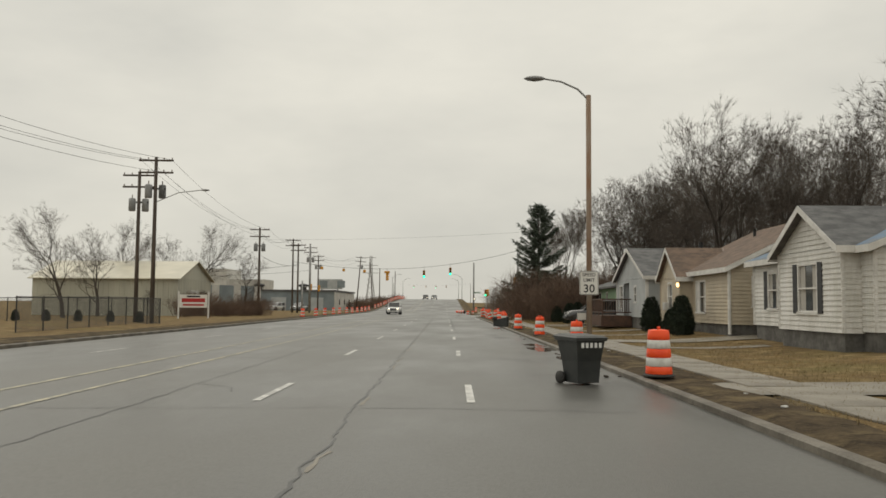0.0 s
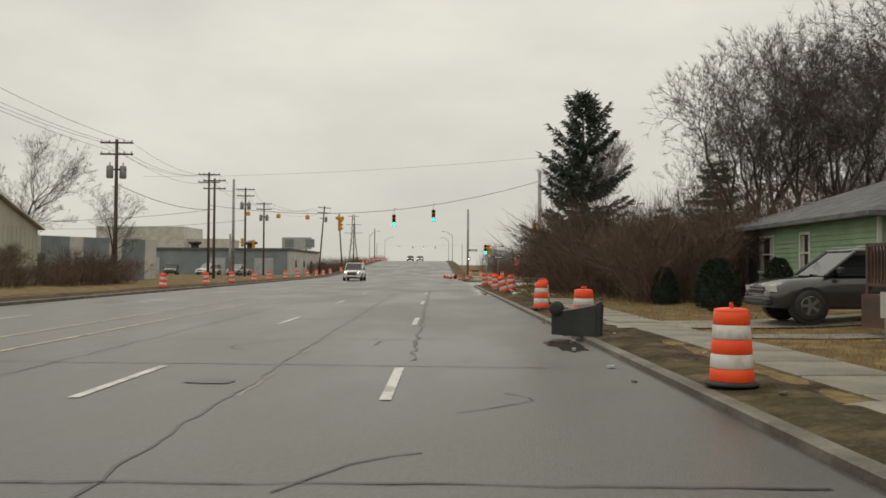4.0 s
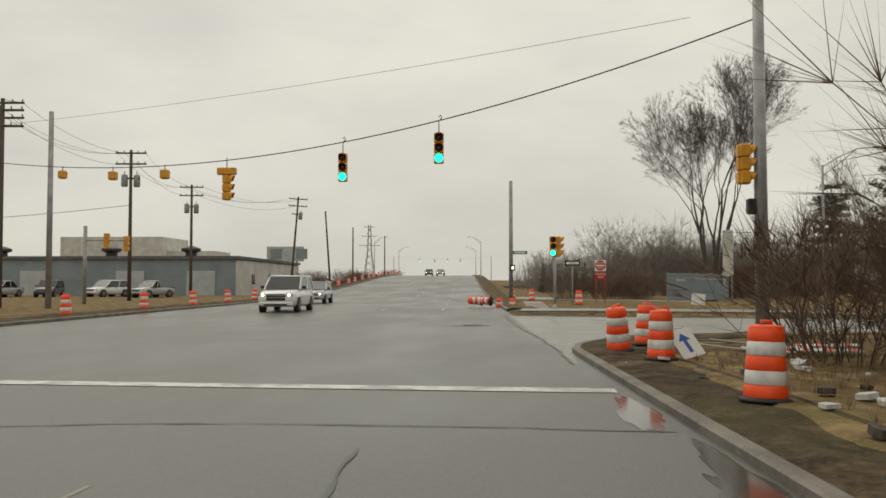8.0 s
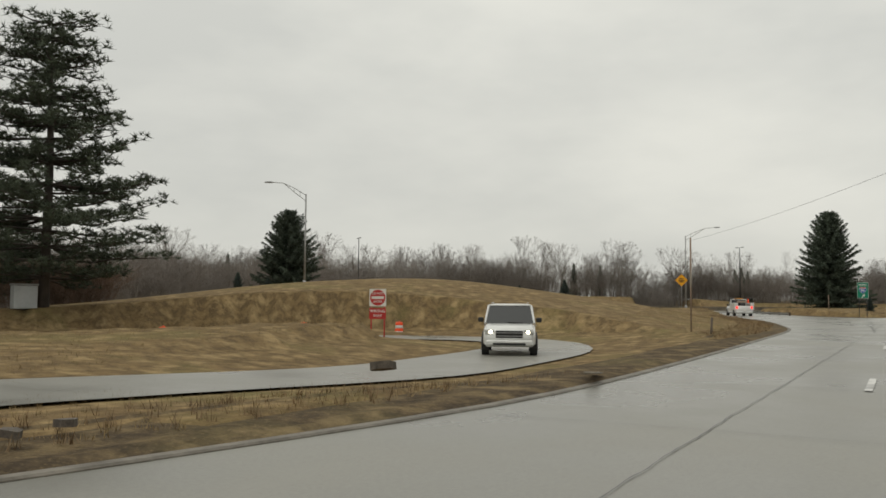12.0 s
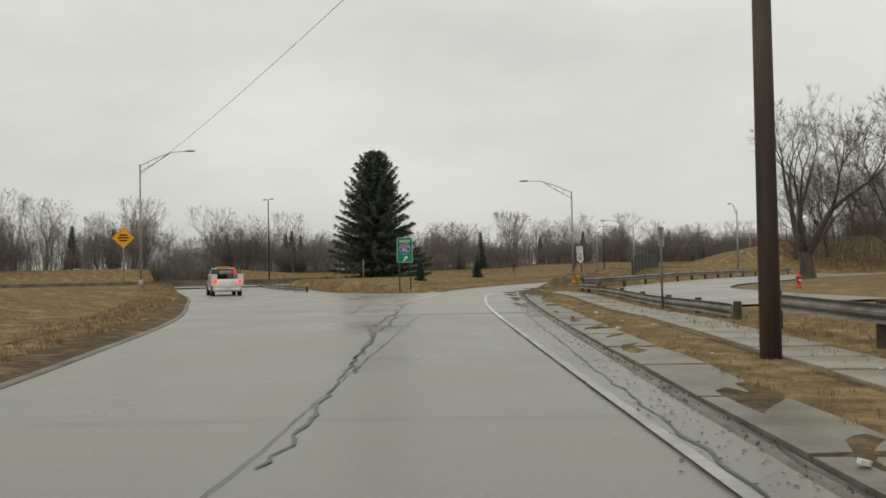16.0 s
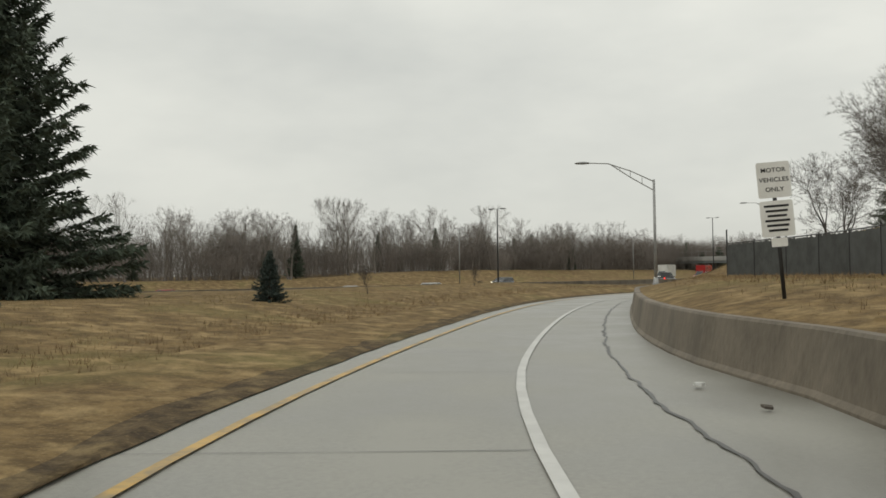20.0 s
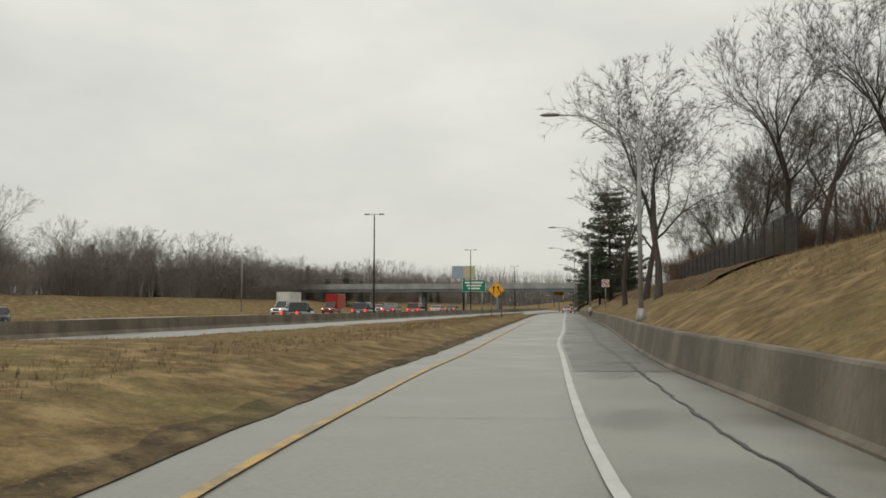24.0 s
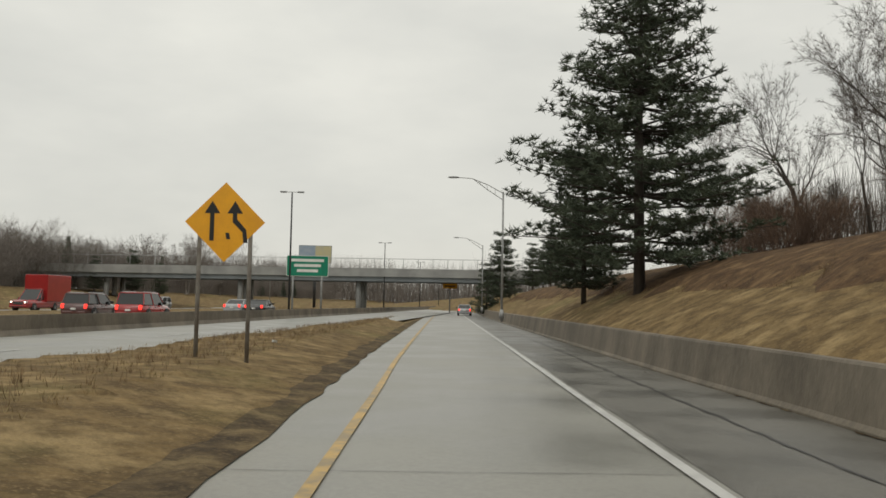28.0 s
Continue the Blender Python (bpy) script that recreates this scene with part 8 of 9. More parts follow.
for k in range(40):
    x, y, z = ovp(-13 + 2.3 * k, -4.9, 6.9)
    m = Mesh()
    m.tube([(x, y, 6.8), (x, y, 8.4)], 0.04, 5)
    part("fence_post", m, GALV, ov)
m = Mesh()
m.tube([ovp(-13, -4.9, 8.4), ovp(78, -4.9, 8.4)], 0.04, 5)
part("fence_rail", m, GALV, ov)
g = thing("gantry_sign", "green motorway direction sign on a steel post", "road sign", Matrix.Translation((297, -6, 0.1)) @ Matrix.Rotation(radians(-128), 4, "Z"))
plate("panel", rounded(4.4, 2.2, 0.15), g, SIGN_WHITE, (0, 5.2))
plate("green_face", rounded(4.3, 2.1, 0.13), g, SIGN_GREEN, (0, 5.2), 0.01, 0.01)
for k in range(3):
    bar(g, 3.4 - 0.6 * k, 0.3, (0, 5.8 - 0.55 * k), SIGN_WHITE, 0.025, "text_bar")
for x in (-1.5, 1.5):
    post(g, x, 6.0, GALV, 0.1, 0.12)
for x, y in ((322, -52), (306, -66)):
    b = thing("gantry_sign", "small yellow motorway board under the bridge", "road sign", Matrix.Translation((x, y, 0.1)) @ Matrix.Rotation(radians(-128), 4, "Z"))
    plate("panel", rounded(2.4, 0.8, 0.06), b, SIGN_YELLOW, (0, 4.4))
    bar(b, 1.8, 0.2, (0, 4.4), SIGN_BLACK, 0.008, "text_bar")
    post(b, 0, 4.6, GALV, 0.1, 0.12)
PALE_BLUE = mat("faded_blue_poster", (0.26, 0.33, 0.42), (0.33, 0.38, 0.44), rough=0.6, scale=1.0)
PALE_YELLOW = mat("faded_yellow_poster", (0.52, 0.46, 0.26), (0.46, 0.43, 0.30), rough=0.6, scale=1.0)
b = thing("billboard", "pale blue and yellow billboard beyond the bridge", "billboard", Matrix.Translation((364, -55, 0.1)) @ Matrix.Rotation(radians(-130), 4, "Z"))
plate("panel", [(-3.3, -1.8), (3.3, -1.8), (3.3, 1.8), (-3.3, 1.8)], b, BLUE_WALL, (0, 11), 0.0, 0.3)
plate("poster", [(-3.2, -1.7), (0, -1.7), (0, 1.7), (-3.2, 1.7)], b, PALE_BLUE, (0, 11), 0.3, 0.01, "blue half of the poster")
plate("poster", [(0, -1.7), (3.2, -1.7), (3.2, 1.7), (0, 1.7)], b, PALE_YELLOW, (0, 11), 0.3, 0.01, "yellow half of the poster")
post(b, 0, 9.3, DARK_STEEL, 0.3, 0.0)
# far cross-street signals past the bridge hump
for k, x in enumerate((-16, -10, -5, 0)):
    g = thing("far_signal", "tiny distant traffic signal on a wire", "traffic signal", Matrix.Translation((x - 8, 420, 11.05)), "signals past the bridge")
    signal_head(g, 0, 0, 0, 0, k % 2 == 0)
    u = (x - 8 + 34) / 38
    m = Mesh()
    m.tube([(0, 0, -0.05), (0, 0, 0.95 - 3.6 * u * (1 - u) + 0.02)], 0.03, 6)
    part("hanger", m, DARK_STEEL, g)
wire((-34, 420, 12), (4, 420, 12), 0.9)
for x in (-34, 4):
    p = thing("signal_pole", "slim distant pole holding the signal wire", "pole", Matrix.Translation((x, 420, road_z(420) - 0.5)))
    m = Mesh()
    m.tube([(0, 0, 0), (0, 0, 12.6 - road_z(420))], [0.16, 0.1], 8)
    part("pole", m, GALV, p)

# sign pillar, panel and cabinets on the island
p = thing("sign_pillar", "tall pale grey pillar sign on a steel frame", "sign", at(17.4, 150.0, -5))
m = Mesh()
m.box(-0.35, -0.12, 1.9, 0.35, 0.12, 5.2, 0.02)
part("panel", m, PALE_WALL, p)
for x in (-0.25, 0.25):
    post(p, x, 2.0, GALV, 0.05, 0.0, "leg")
p = thing("board_sign", "blue-grey panel board on low posts", "sign", at(16.2, 153.6, 35))
m = Mesh()
m.box(-3.4, -0.06, 0.5, 3.4, 0.06, 2.5, 0.02)
part("panel", m, BLUE_WALL, p)
for x in (-3.2, 0, 3.2):
    post(p, x, 2.55, GALV, 0.05, 0.1)
bar(p, 1.0, 0.2, (-2.0, 2.0), SIDING_GREY, 0.062, "text_bar")
bar(p, 3.0, 0.12, (1.0, 2.1), SIDING_GREY, 0.062, "text_bar")
p = thing("steel_notice_board", "grey steel notice frame on two posts", "sign", at(31.2, 158.4, -20))
m = Mesh()
m.box(-1.0, -0.08, 1.1, 1.0, 0.08, 2.3, 0.02)
part("panel", m, SIDING_GREY, p)
m = Mesh()
m.box(-0.5, -0.06, 0.5, 0.6, 0.06, 0.75, 0.02)
part("lower_panel", m, SIDING_GREY, p)
for x in (-1.1, 1.1):
    post(p, x, 2.4, GALV, 0.08, 0.0)
p = thing("utility_cabinet", "small grey steel utility cabinet on the grass", "cabinet", at(34.9, 157.0, -20))
m = Mesh()
m.box(-0.55, -0.35, 0, 0.55, 0.35, 1.15, 0.03)
part("body", m, SIDING_GREY, p)
m = Mesh()
m.box(-0.6, -0.4, 1.15, 0.6, 0.4, 1.25, 0.03)
part("lid", m, GALV, p)
p = thing("white_board", "white board leaning on thin stakes in the grass", "sign", at(11.0, 133.4, -20, None, 7))
m = Mesh()
m.box(-0.35, -0.02, 0.25, 0.35, 0.02, 0.85, 0.01)
part("panel", m, SIGN_WHITE, p)
post(p, -0.25, 0.9, GALV, 0.012, 0.03, "stake")
post(p, 0.25, 0.9, GALV, 0.012, 0.03, "stake")
p = thing("hydrant", "red and white fire hydrant on dead grass", "hydrant", at(95.5, 101.8))
m = Mesh()
m.lathe([(0.16, 0), (0.16, 0.05), (0.11, 0.07), (0.11, 0.5), (0.15, 0.52), (0.15, 0.56), (0.1, 0.66), (0.03, 0.72)], 14)
part("body", m, SIGN_RED, p, "", True)
m = Mesh()
m.tube([(-0.2, 0, 0.4), (0.2, 0, 0.4)], 0.06, 10)
part("outlet", m, SIGN_WHITE, p)


# ---- vehicles ----
def paint(name, c, r=0.25):
    return mat(name, c, tuple(0.85 * v for v in c), rough=r, scale=0.8, coat=0.8)


PAINT_WHITE = paint("white_car_paint", (0.72, 0.72, 0.70))
PAINT_GREY = paint("dark_grey_car_paint", (0.045, 0.045, 0.048))
PAINT_BLACK = paint("black_car_paint", (0.015, 0.015, 0.017))
PAINT_RED = paint("red_car_paint", (0.35, 0.02, 0.02))
PAINT_SILVER = paint("silver_car_paint", (0.38, 0.39, 0.40))
PAINT_BROWN = paint("maroon_car_paint", (0.10, 0.035, 0.03))
CAR_GLASS = mat("car_glass", (0.012, 0.014, 0.015), rough=0.04, scale=0.5, spec=0.8)
RIM = mat("alloy_rim", (0.45, 0.45, 0.46), rough=0.3, scale=0.2, metal=0.8)
PLASTIC = mat("black_car_plastic", (0.02, 0.02, 0.02), rough=0.6, scale=0.3)
HEAD_ON = glow("headlamp_light", (1.0, 0.9, 0.68), 6.0)
HEAD_OFF = mat("headlamp_glass", (0.5, 0.5, 0.48), rough=0.1, scale=0.2)
TAIL_ON = glow("tail_light", (1.0, 0.04, 0.03), 1.6)
TAIL_OFF = mat("tail_lens", (0.30, 0.015, 0.015), rough=0.2, scale=0.2)


def section(y, w, z0, z1, r=0.12):
    """A rounded upright ring across the car at y."""
    return [(-w + r, y, z0), (w - r, y, z0), (w, y, z0 + r), (w, y, (z0 + z1) / 2 + 0.05), (w - 0.03, y, z1 - r), (w - r - 0.03, y, z1), (-w + r + 0.03, y, z1), (-w + 0.03, y, z1 - r), (-w, y, (z0 + z1) / 2 + 0.05), (-w, y, z0 + r)]


def vehicle(label, m, colour, length=4.7, width=1.85, height=1.7, belt=1.02, hood=1.0, kind="suv", lit=True, tail=True, name="car", group=""):
    """A parked or passing car, nose along +y: body, glasshouse, roof, wheels, lamps."""
    ob = thing(name, label, "truck" if kind in ("utility", "box") else "car", m, group)
    L, w = length / 2, width / 2
    zb = 0.28
    nose = L - 0.06
    b = Mesh()
    rear_top = belt if kind in ("suv", "sedan") else belt
    st = [(-L, w * 0.90, zb + 0.14, rear_top - 0.12), (-L + 0.12, w * 0.97, zb + 0.02, rear_top), (-L * 0.5, w, zb, belt + 0.02), (0.0, w, zb, belt + 0.01), (L * 0.42, w, zb, belt - 0.01),
          (L * 0.50, w * 0.99, zb, hood + 0.01), (L * 0.80, w * 0.97, zb, hood - 0.04), (nose - 0.08, w * 0.93, zb + 0.02, hood - 0.14), (nose + 0.06, w * 0.84, zb + 0.14, hood - 0.30)]
    b.loft([section(y, ww, a, c) for y, ww, a, c in st])
    part("body", b, colour, ob, "", True)
    # glasshouse
    rear = {"suv": -L + 0.22, "sedan": -L * 0.62, "pickup": -L * 0.12, "utility": -L * 0.02, "box": 0.1}[kind]
    rtop = {"suv": -L + 0.42, "sedan": -L * 0.32, "pickup": -L * 0.07, "utility": 0.06, "box": 0.16}[kind]
    f0, f1 = L * 0.46, L * 0.14
    g = Mesh()
    wt = w - 0.17
    base = [(-w + 0.06, rear, belt), (w - 0.06, rear, belt), (w - 0.06, f0, belt - 0.01), (-w + 0.06, f0, belt - 0.01)]
    top = [(-wt, rtop, height - 0.07), (wt, rtop, height - 0.07), (wt, f1, height - 0.07), (-wt, f1, height - 0.07)]
    g.loft([base, top])
    glass = part("glasshouse", g, CAR_GLASS, ob, "dark glass")
    r = Mesh()
    r.loft([[(-wt - 0.02, rtop - 0.03, height - 0.08), (wt + 0.02, rtop - 0.03, height - 0.08), (wt + 0.02, f1 + 0.03, height - 0.08), (-wt - 0.02, f1 + 0.03, height - 0.08)],
            [(-wt + 0.02, rtop, height - 0.02), (wt - 0.02, rtop, height - 0.02), (wt - 0.02, f1, height - 0.02), (-wt + 0.02, f1, height - 0.02)],
            [(-wt + 0.16, rtop + 0.12, height), (wt - 0.16, rtop + 0.12, height), (wt - 0.16, f1 - 0.12, height), (-wt + 0.16, f1 - 0.12, height)]])
    part("roof", r, colour, ob, "", True)
    mid = (rear + f0) / 2
    for s in (-1, 1):
        for y0, y1 in ((f0, f1), (rear, rtop), (mid - 0.1, (rtop + f1) / 2 - 0.1)):
            c = Mesh()
            c.tube([(s * (w - 0.06), y0, belt), (s * (wt + 0.005), y1, height - 0.07)], 0.04, 6)
            part("pillar", c, colour, ob)
        if kind == "suv":
            c = Mesh()
            c.tube([(s * (wt - 0.1), rtop + 0.1, height + 0.03), (s * (wt - 0.1), f1 - 0.1, height + 0.03)], 0.02, 6)
            part("roof_rail", c, RIM, ob)
        c = Mesh()
        c.box(s * (w + 0.1) - 0.1, f0 - 0.35, belt + 0.02, s * (w + 0.1) + 0.1, f0 - 0.22, belt + 0.19, 0.03)
        part("mirror", c, PLASTIC, ob)
        for y in (mid + 0.2, mid - 0.75):
            if y > rear + 0.2:
                c = Mesh()
                c.box(s * (w + 0.012) - 0.014, y - 0.11, belt - 0.14, s * (w + 0.012) + 0.014, y + 0.11, belt - 0.1)
                part("door_handle", c, PLASTIC if colour is PAINT_BLACK else RIM, ob)
    rad = 0.36 if height > 1.6 else 0.32
    for y in (-L * 0.62, L * 0.62):
        for s in (-1, 1):
            arch = Mesh()
            T = Matrix.Translation((s * (w - 0.1), y, rad)) @ Matrix.Rotation(radians(90), 4, "Y")
            arch.lathe([(rad + 0.07, -0.115), (rad + 0.07, 0.115), (0.02, 0.115)], 20, T)
            part("wheel_arch", arch, PLASTIC, ob)
            t = Mesh()
            T = Matrix.Translation((s * (w - 0.09), y, rad)) @ Matrix.Rotation(radians(90 * s), 4, "Y")
            t.lathe([(rad * 0.62, -0.11), (rad * 0.96, -0.11), (rad, -0.07), (rad, 0.09), (rad * 0.96, 0.125), (rad * 0.64, 0.13)], 22, T)
            tyre = part("wheel", t, RUBBER, ob, "", True)
            t = Mesh()
            t.lathe([(rad * 0.64, 0.118), (rad * 0.58, 0.135), (rad * 0.56, 0.115), (0.05, 0.13), (0.0, 0.135)], 18, T, caps=False)
            for k in range(5):
                a = 6.283 * k / 5
                t.box(-0.035, 0.05, 0.118, 0.035, rad * 0.6, 0.142, 0, T @ Matrix.Rotation(a, 4, "Z"))
            part("rim", t, RIM, tyre)
    for s in (-1, 1):
        c = Mesh()
        c.loft([[(s * w * 0.72 + a * 0.19, nose - 0.1, hood - 0.245 + b * 0.085) for a, b in ((-1, -0.8), (0.8, -1), (1, 0.9), (-0.7, 1))], [(s * w * 0.70 + a * 0.165, nose + 0.045, hood - 0.25 + b * 0.07) for a, b in ((-1, -0.8), (0.8, -1), (1, 0.9), (-0.7, 1))]])
        lens = part("headlight", c, HEAD_OFF, ob, "lit headlight" if lit else "")
        if lit:
            c = Mesh()
            c.lathe([(0.065, -0.01), (0.06, 0.012), (0.0, 0.016)], 12, Matrix.Translation((s * w * 0.68, nose + 0.047, hood - 0.25)) @ Matrix.Rotation(radians(-90), 4, "X"), caps=False)
            part("bulb", c, HEAD_ON, lens, "bright bulb")
        c = Mesh()
        c.box(s * w * 0.80 - 0.1, -L - 0.015, belt - 0.32, s * w * 0.80 + 0.1, -L + 0.1, belt - 0.03, 0.02)
        part("tail_light", c, TAIL_ON if tail else TAIL_OFF, ob, "lit red tail light" if tail else "")
    c = Mesh()
    c.box(-w * 0.5, nose - 0.02, zb + 0.32, w * 0.5, nose + 0.075, hood - 0.2, 0.02)
    part("grille", c, PLASTIC, ob)
    for z in (hood - 0.27, hood - 0.38):
        c = Mesh()
        c.box(-w * 0.5, nose + 0.06, z - 0.014, w * 0.5, nose + 0.088, z + 0.014)
        part("grille_bar", c, RIM, ob)
    c = Mesh()
    c.box(-w * 0.6, nose + 0.04, zb + 0.08, w * 0.6, nose + 0.135, zb + 0.17, 0.02)
    part("air_intake", c, PLASTIC, ob)
    c = Mesh()
    c.tube([(-0.5, f0 + 0.02, belt + 0.005), (0.05, f0 - 0.02, belt + 0.02)], 0.012, 5)
    part("wiper", c, PLASTIC, ob)
    for y0, y1 in ((nose - 0.05, nose + 0.12), (-L - 0.08, -L + 0.1)):
        c = Mesh()
        c.box(-w * 0.88, y0, zb + 0.06, w * 0.88, y1, zb + 0.26, 0.05)
        part("bumper", c, PLASTIC if colour in (PAINT_GREY, PAINT_BLACK) else colour, ob)
    c = Mesh()
    c.box(-0.16, -L - 0.1, zb + 0.34, 0.16, -L - 0.0, zb + 0.46)
    part("number_plate", c, SIGN_WHITE, ob)
    if kind == "pickup":
        c = Mesh()
        c.box(-w + 0.1, -L + 0.08, belt - 0.01, w - 0.1, -L * 0.14, belt + 0.03)
        part("bed_cover", c, PLASTIC, ob)
    if kind == "utility":
        for s in (-1, 1):
            c = Mesh()
            c.box(s * (w - 0.12) - 0.2, -L + 0.05, 0.7, s * (w - 0.12) + 0.2, -0.12, 1.5, 0.02)
            part("tool_locker", c, colour, ob, "white tool locker")
            for y in (-L + 0.3, -0.4):
                c = Mesh()
                c.tube([(s * (w - 0.1), y, 1.5), (s * (w - 0.1), y, 2.05)], 0.03, 6)
                part("rack_post", c, DARK_STEEL, ob)
            c = Mesh()
            c.tube([(s * (w - 0.1), -L + 0.1, 2.05), (s * (w - 0.1), 1.0, 2.05)], 0.03, 6)
            part("rack_rail", c, DARK_STEEL, ob)
        c = Mesh()
        c.box(-0.35, -L + 0.2, 1.5, 0.35, -0.6, 1.75, 0.05)
        part("load", c, RUSTY, ob, "load of tools and cones")
        c = Mesh()
        c.lathe([(0.13, 0), (0.1, 0.25), (0.03, 0.5)], 10, Matrix.Translation((0.5, -L + 0.4, 1.5)))
        part("cone", c, ORANGE, ob)
        c = Mesh()
        c.box(-0.5, f1 - 0.4, height, 0.5, f1 - 0.2, height + 0.1, 0.02)
        part("beacon", c, SIGNAL_YELLOW, ob)
    if kind == "box":
        c = Mesh()
        c.box(-1.2, -L - 1.5, 0.9, 1.2, 0.0, 3.6, 0.04)
        part("cargo_box", c, PALE_WALL if colour is PAINT_WHITE else colour, ob)
    return ob


def stand(x, y, heading, z=0.0):
    return Matrix.Translation((x, y, z)) @ Matrix.Rotation(radians(heading), 4, "Z")


vehicle("white full-size SUV with lit headlamps on wet asphalt", stand(-10.7, 133.8, 180, 0.0), PAINT_WHITE, 5.1, 2.0, 1.92, 1.18, 1.14, "suv", True, False)
vehicle("silver car with lit headlamps following an SUV", stand(-12.6, 152, 181, 0.02), PAINT_SILVER, 4.6, 1.82, 1.6, 1.0, 0.95, "suv", True, False)
vehicle("dark car with lit headlamps on the bridge", stand(-13, 300, 180, road_z(300)), PAINT_GREY, 4.6, 1.82, 1.65, 1.0, 0.98, "suv", True, False)
vehicle("silver car with lit headlamps on the bridge", stand(-9.5, 286, 180, road_z(286)), PAINT_SILVER, 4.5, 1.8, 1.5, 0.95, 0.9, "sedan", True, False)
vehicle("white service truck with racks and red tail lights", stand(112, 136.2, -68, 0.01), PAINT_WHITE, 5.6, 2.0, 1.95, 1.15, 1.15, "utility", True, True, "service_truck")
vehicle("white SUV with lit headlamps on the exit loop", stand(36.2, 131.0, 114, float(loop_z(36.2)) + 0.05), PAINT_WHITE, 4.7, 1.85, 1.75, 1.08, 1.05, "suv", True, False)
vehicle("dark grey SUV parked on a driveway", stand(9.6, 61.2, 90, gz(9.6, 61.2) + 0.02), PAINT_GREY, 4.6, 1.86, 1.68, 1.05, 0.98, "suv", False, False)
for x, y, c, k in ((-33, 172, PAINT_SILVER, "pickup"), (-38, 173, PAINT_WHITE, "suv"), (-43.5, 172, PAINT_GREY, "suv"), (-49, 173, PAINT_SILVER, "sedan"), (-56, 172, PAINT_WHITE, "pickup")):
    vehicle("parked car beside the workshop yard", stand(x, y, rng.uniform(150, 200), gz(x, y)), c, 4.7, 1.85, 1.7, 1.02, 1.0, k, False, False, "parked_car", "cars in the workshop yard")
for s, n, c, k, hh, lab in ((-8, 5, PAINT_BLACK, "pickup", 1.85, "black pickup on the wet motorway"), (13, 5, PAINT_GREY, "suv", 1.75, "dark SUV on the wet motorway"), (40, 9, PAINT_BROWN, "suv", 1.7, "maroon SUV on the wet motorway"),
                            (39, 5, PAINT_RED, "suv", 1.8, "red SUV on the wet motorway"), (72, 9, PAINT_SILVER, "sedan", 1.5, "silver car on the wet motorway"), (66, 5, PAINT_BLACK, "sedan", 1.5, "black car on the wet motorway"),
                            (-75, 9, PAINT_SILVER, "sedan", 1.5, "silver car on the wet motorway"), (-55, 5, PAINT_WHITE, "suv", 1.7, "white car on the wet motorway")):
    vehicle(lab, stand(*fwy(s, n), -138, float(fwy_z(s)) + 0.04), c, 4.7, 1.88, hh, 1.02, 0.98, k, True, True, "car", "motorway traffic")
for s, n, c, k, lab in ((44, 28, PAINT_WHITE, "box", "white box truck on the opposite carriageway"), (67, 28, PAINT_RED, "box", "red truck on the opposite carriageway"), (90, 25, PAINT_SILVER, "suv", "silver car on the opposite carriageway"),
                        (-60, 26, PAINT_WHITE, "sedan", "white car on the opposite carriageway"), (-85, 30, PAINT_RED, "sedan", "red car on the opposite carriageway"), (-20, 29, PAINT_GREY, "suv", "dark car on the opposite carriageway"), (-45, 25, PAINT_WHITE, "suv", "white car on the opposite carriageway")):
    vehicle(lab, stand(*fwy(s, n), 42, float(fwy_z(s)) + 0.04), c, 6.2 if k == "box" else 4.6, 2.0, 2.2 if k == "box" else 1.65, 1.1, 1.1, k, True, False, "truck" if k == "box" else "car", "motorway traffic")
vehicle("pale car with red tail lights ahead on the motorway", stand(303, -36, -135, 0.03), PAINT_SILVER, 4.5, 1.8, 1.5, 0.95, 0.9, "sedan", True, True)


# ---- pavements, driveways, seams, puddles, litter, grass ----
flag = Mesh()
flag.box(-0.62, -0.735, -0.12, 0.62, 0.735, 0.0, 0.012)
flag_data = flag.data("paving_slab", PAVING)
walkway = thing("pavement", "worn concrete pavement slabs along the gardens", "pavement", kind="structure")
for k in range(61):
    y = -14 + 1.5 * k
    ob = new("paving_slab", flag_data)
    ob.parent = walkway
    x = kerb_x(y) + 2.1
    ob.location = (x, y, gz(x, y) + 0.045 + rng.uniform(-0.008, 0.008))
    ob.rotation_euler = (rng.uniform(-0.006, 0.006), rng.uniform(-0.008, 0.008), 0.0205 + rng.uniform(-0.006, 0.006))
walkway = thing("pavement", "cracked concrete pavement slabs beside the drive", "pavement", kind="structure")
for k in range(44):
    x = 36 + 1.52 * k
    ob = new("paving_slab", flag_data)
    ob.parent = walkway
    ob.location = (x, 113.4 - 0.004 * (x - 30), gz(x, 113.4) + 0.05 + rng.uniform(-0.012, 0.012))
    ob.rotation_euler = (rng.uniform(-0.01, 0.01), rng.uniform(-0.01, 0.01), radians(90) + rng.uniform(-0.01, 0.01))
walkway = thing("pavement", "broken pavement slabs by the island signal", "pavement", kind="structure")
for k in range(9):
    ob = new("paving_slab", flag_data)
    ob.parent = walkway
    ob.location = (2.9 + 0.05 * k, 135.8 + 1.5 * k, gz(2.9, 135.8 + 1.5 * k) + 0.06)
    ob.rotation_euler = (0, 0, rng.uniform(-0.03, 0.03))


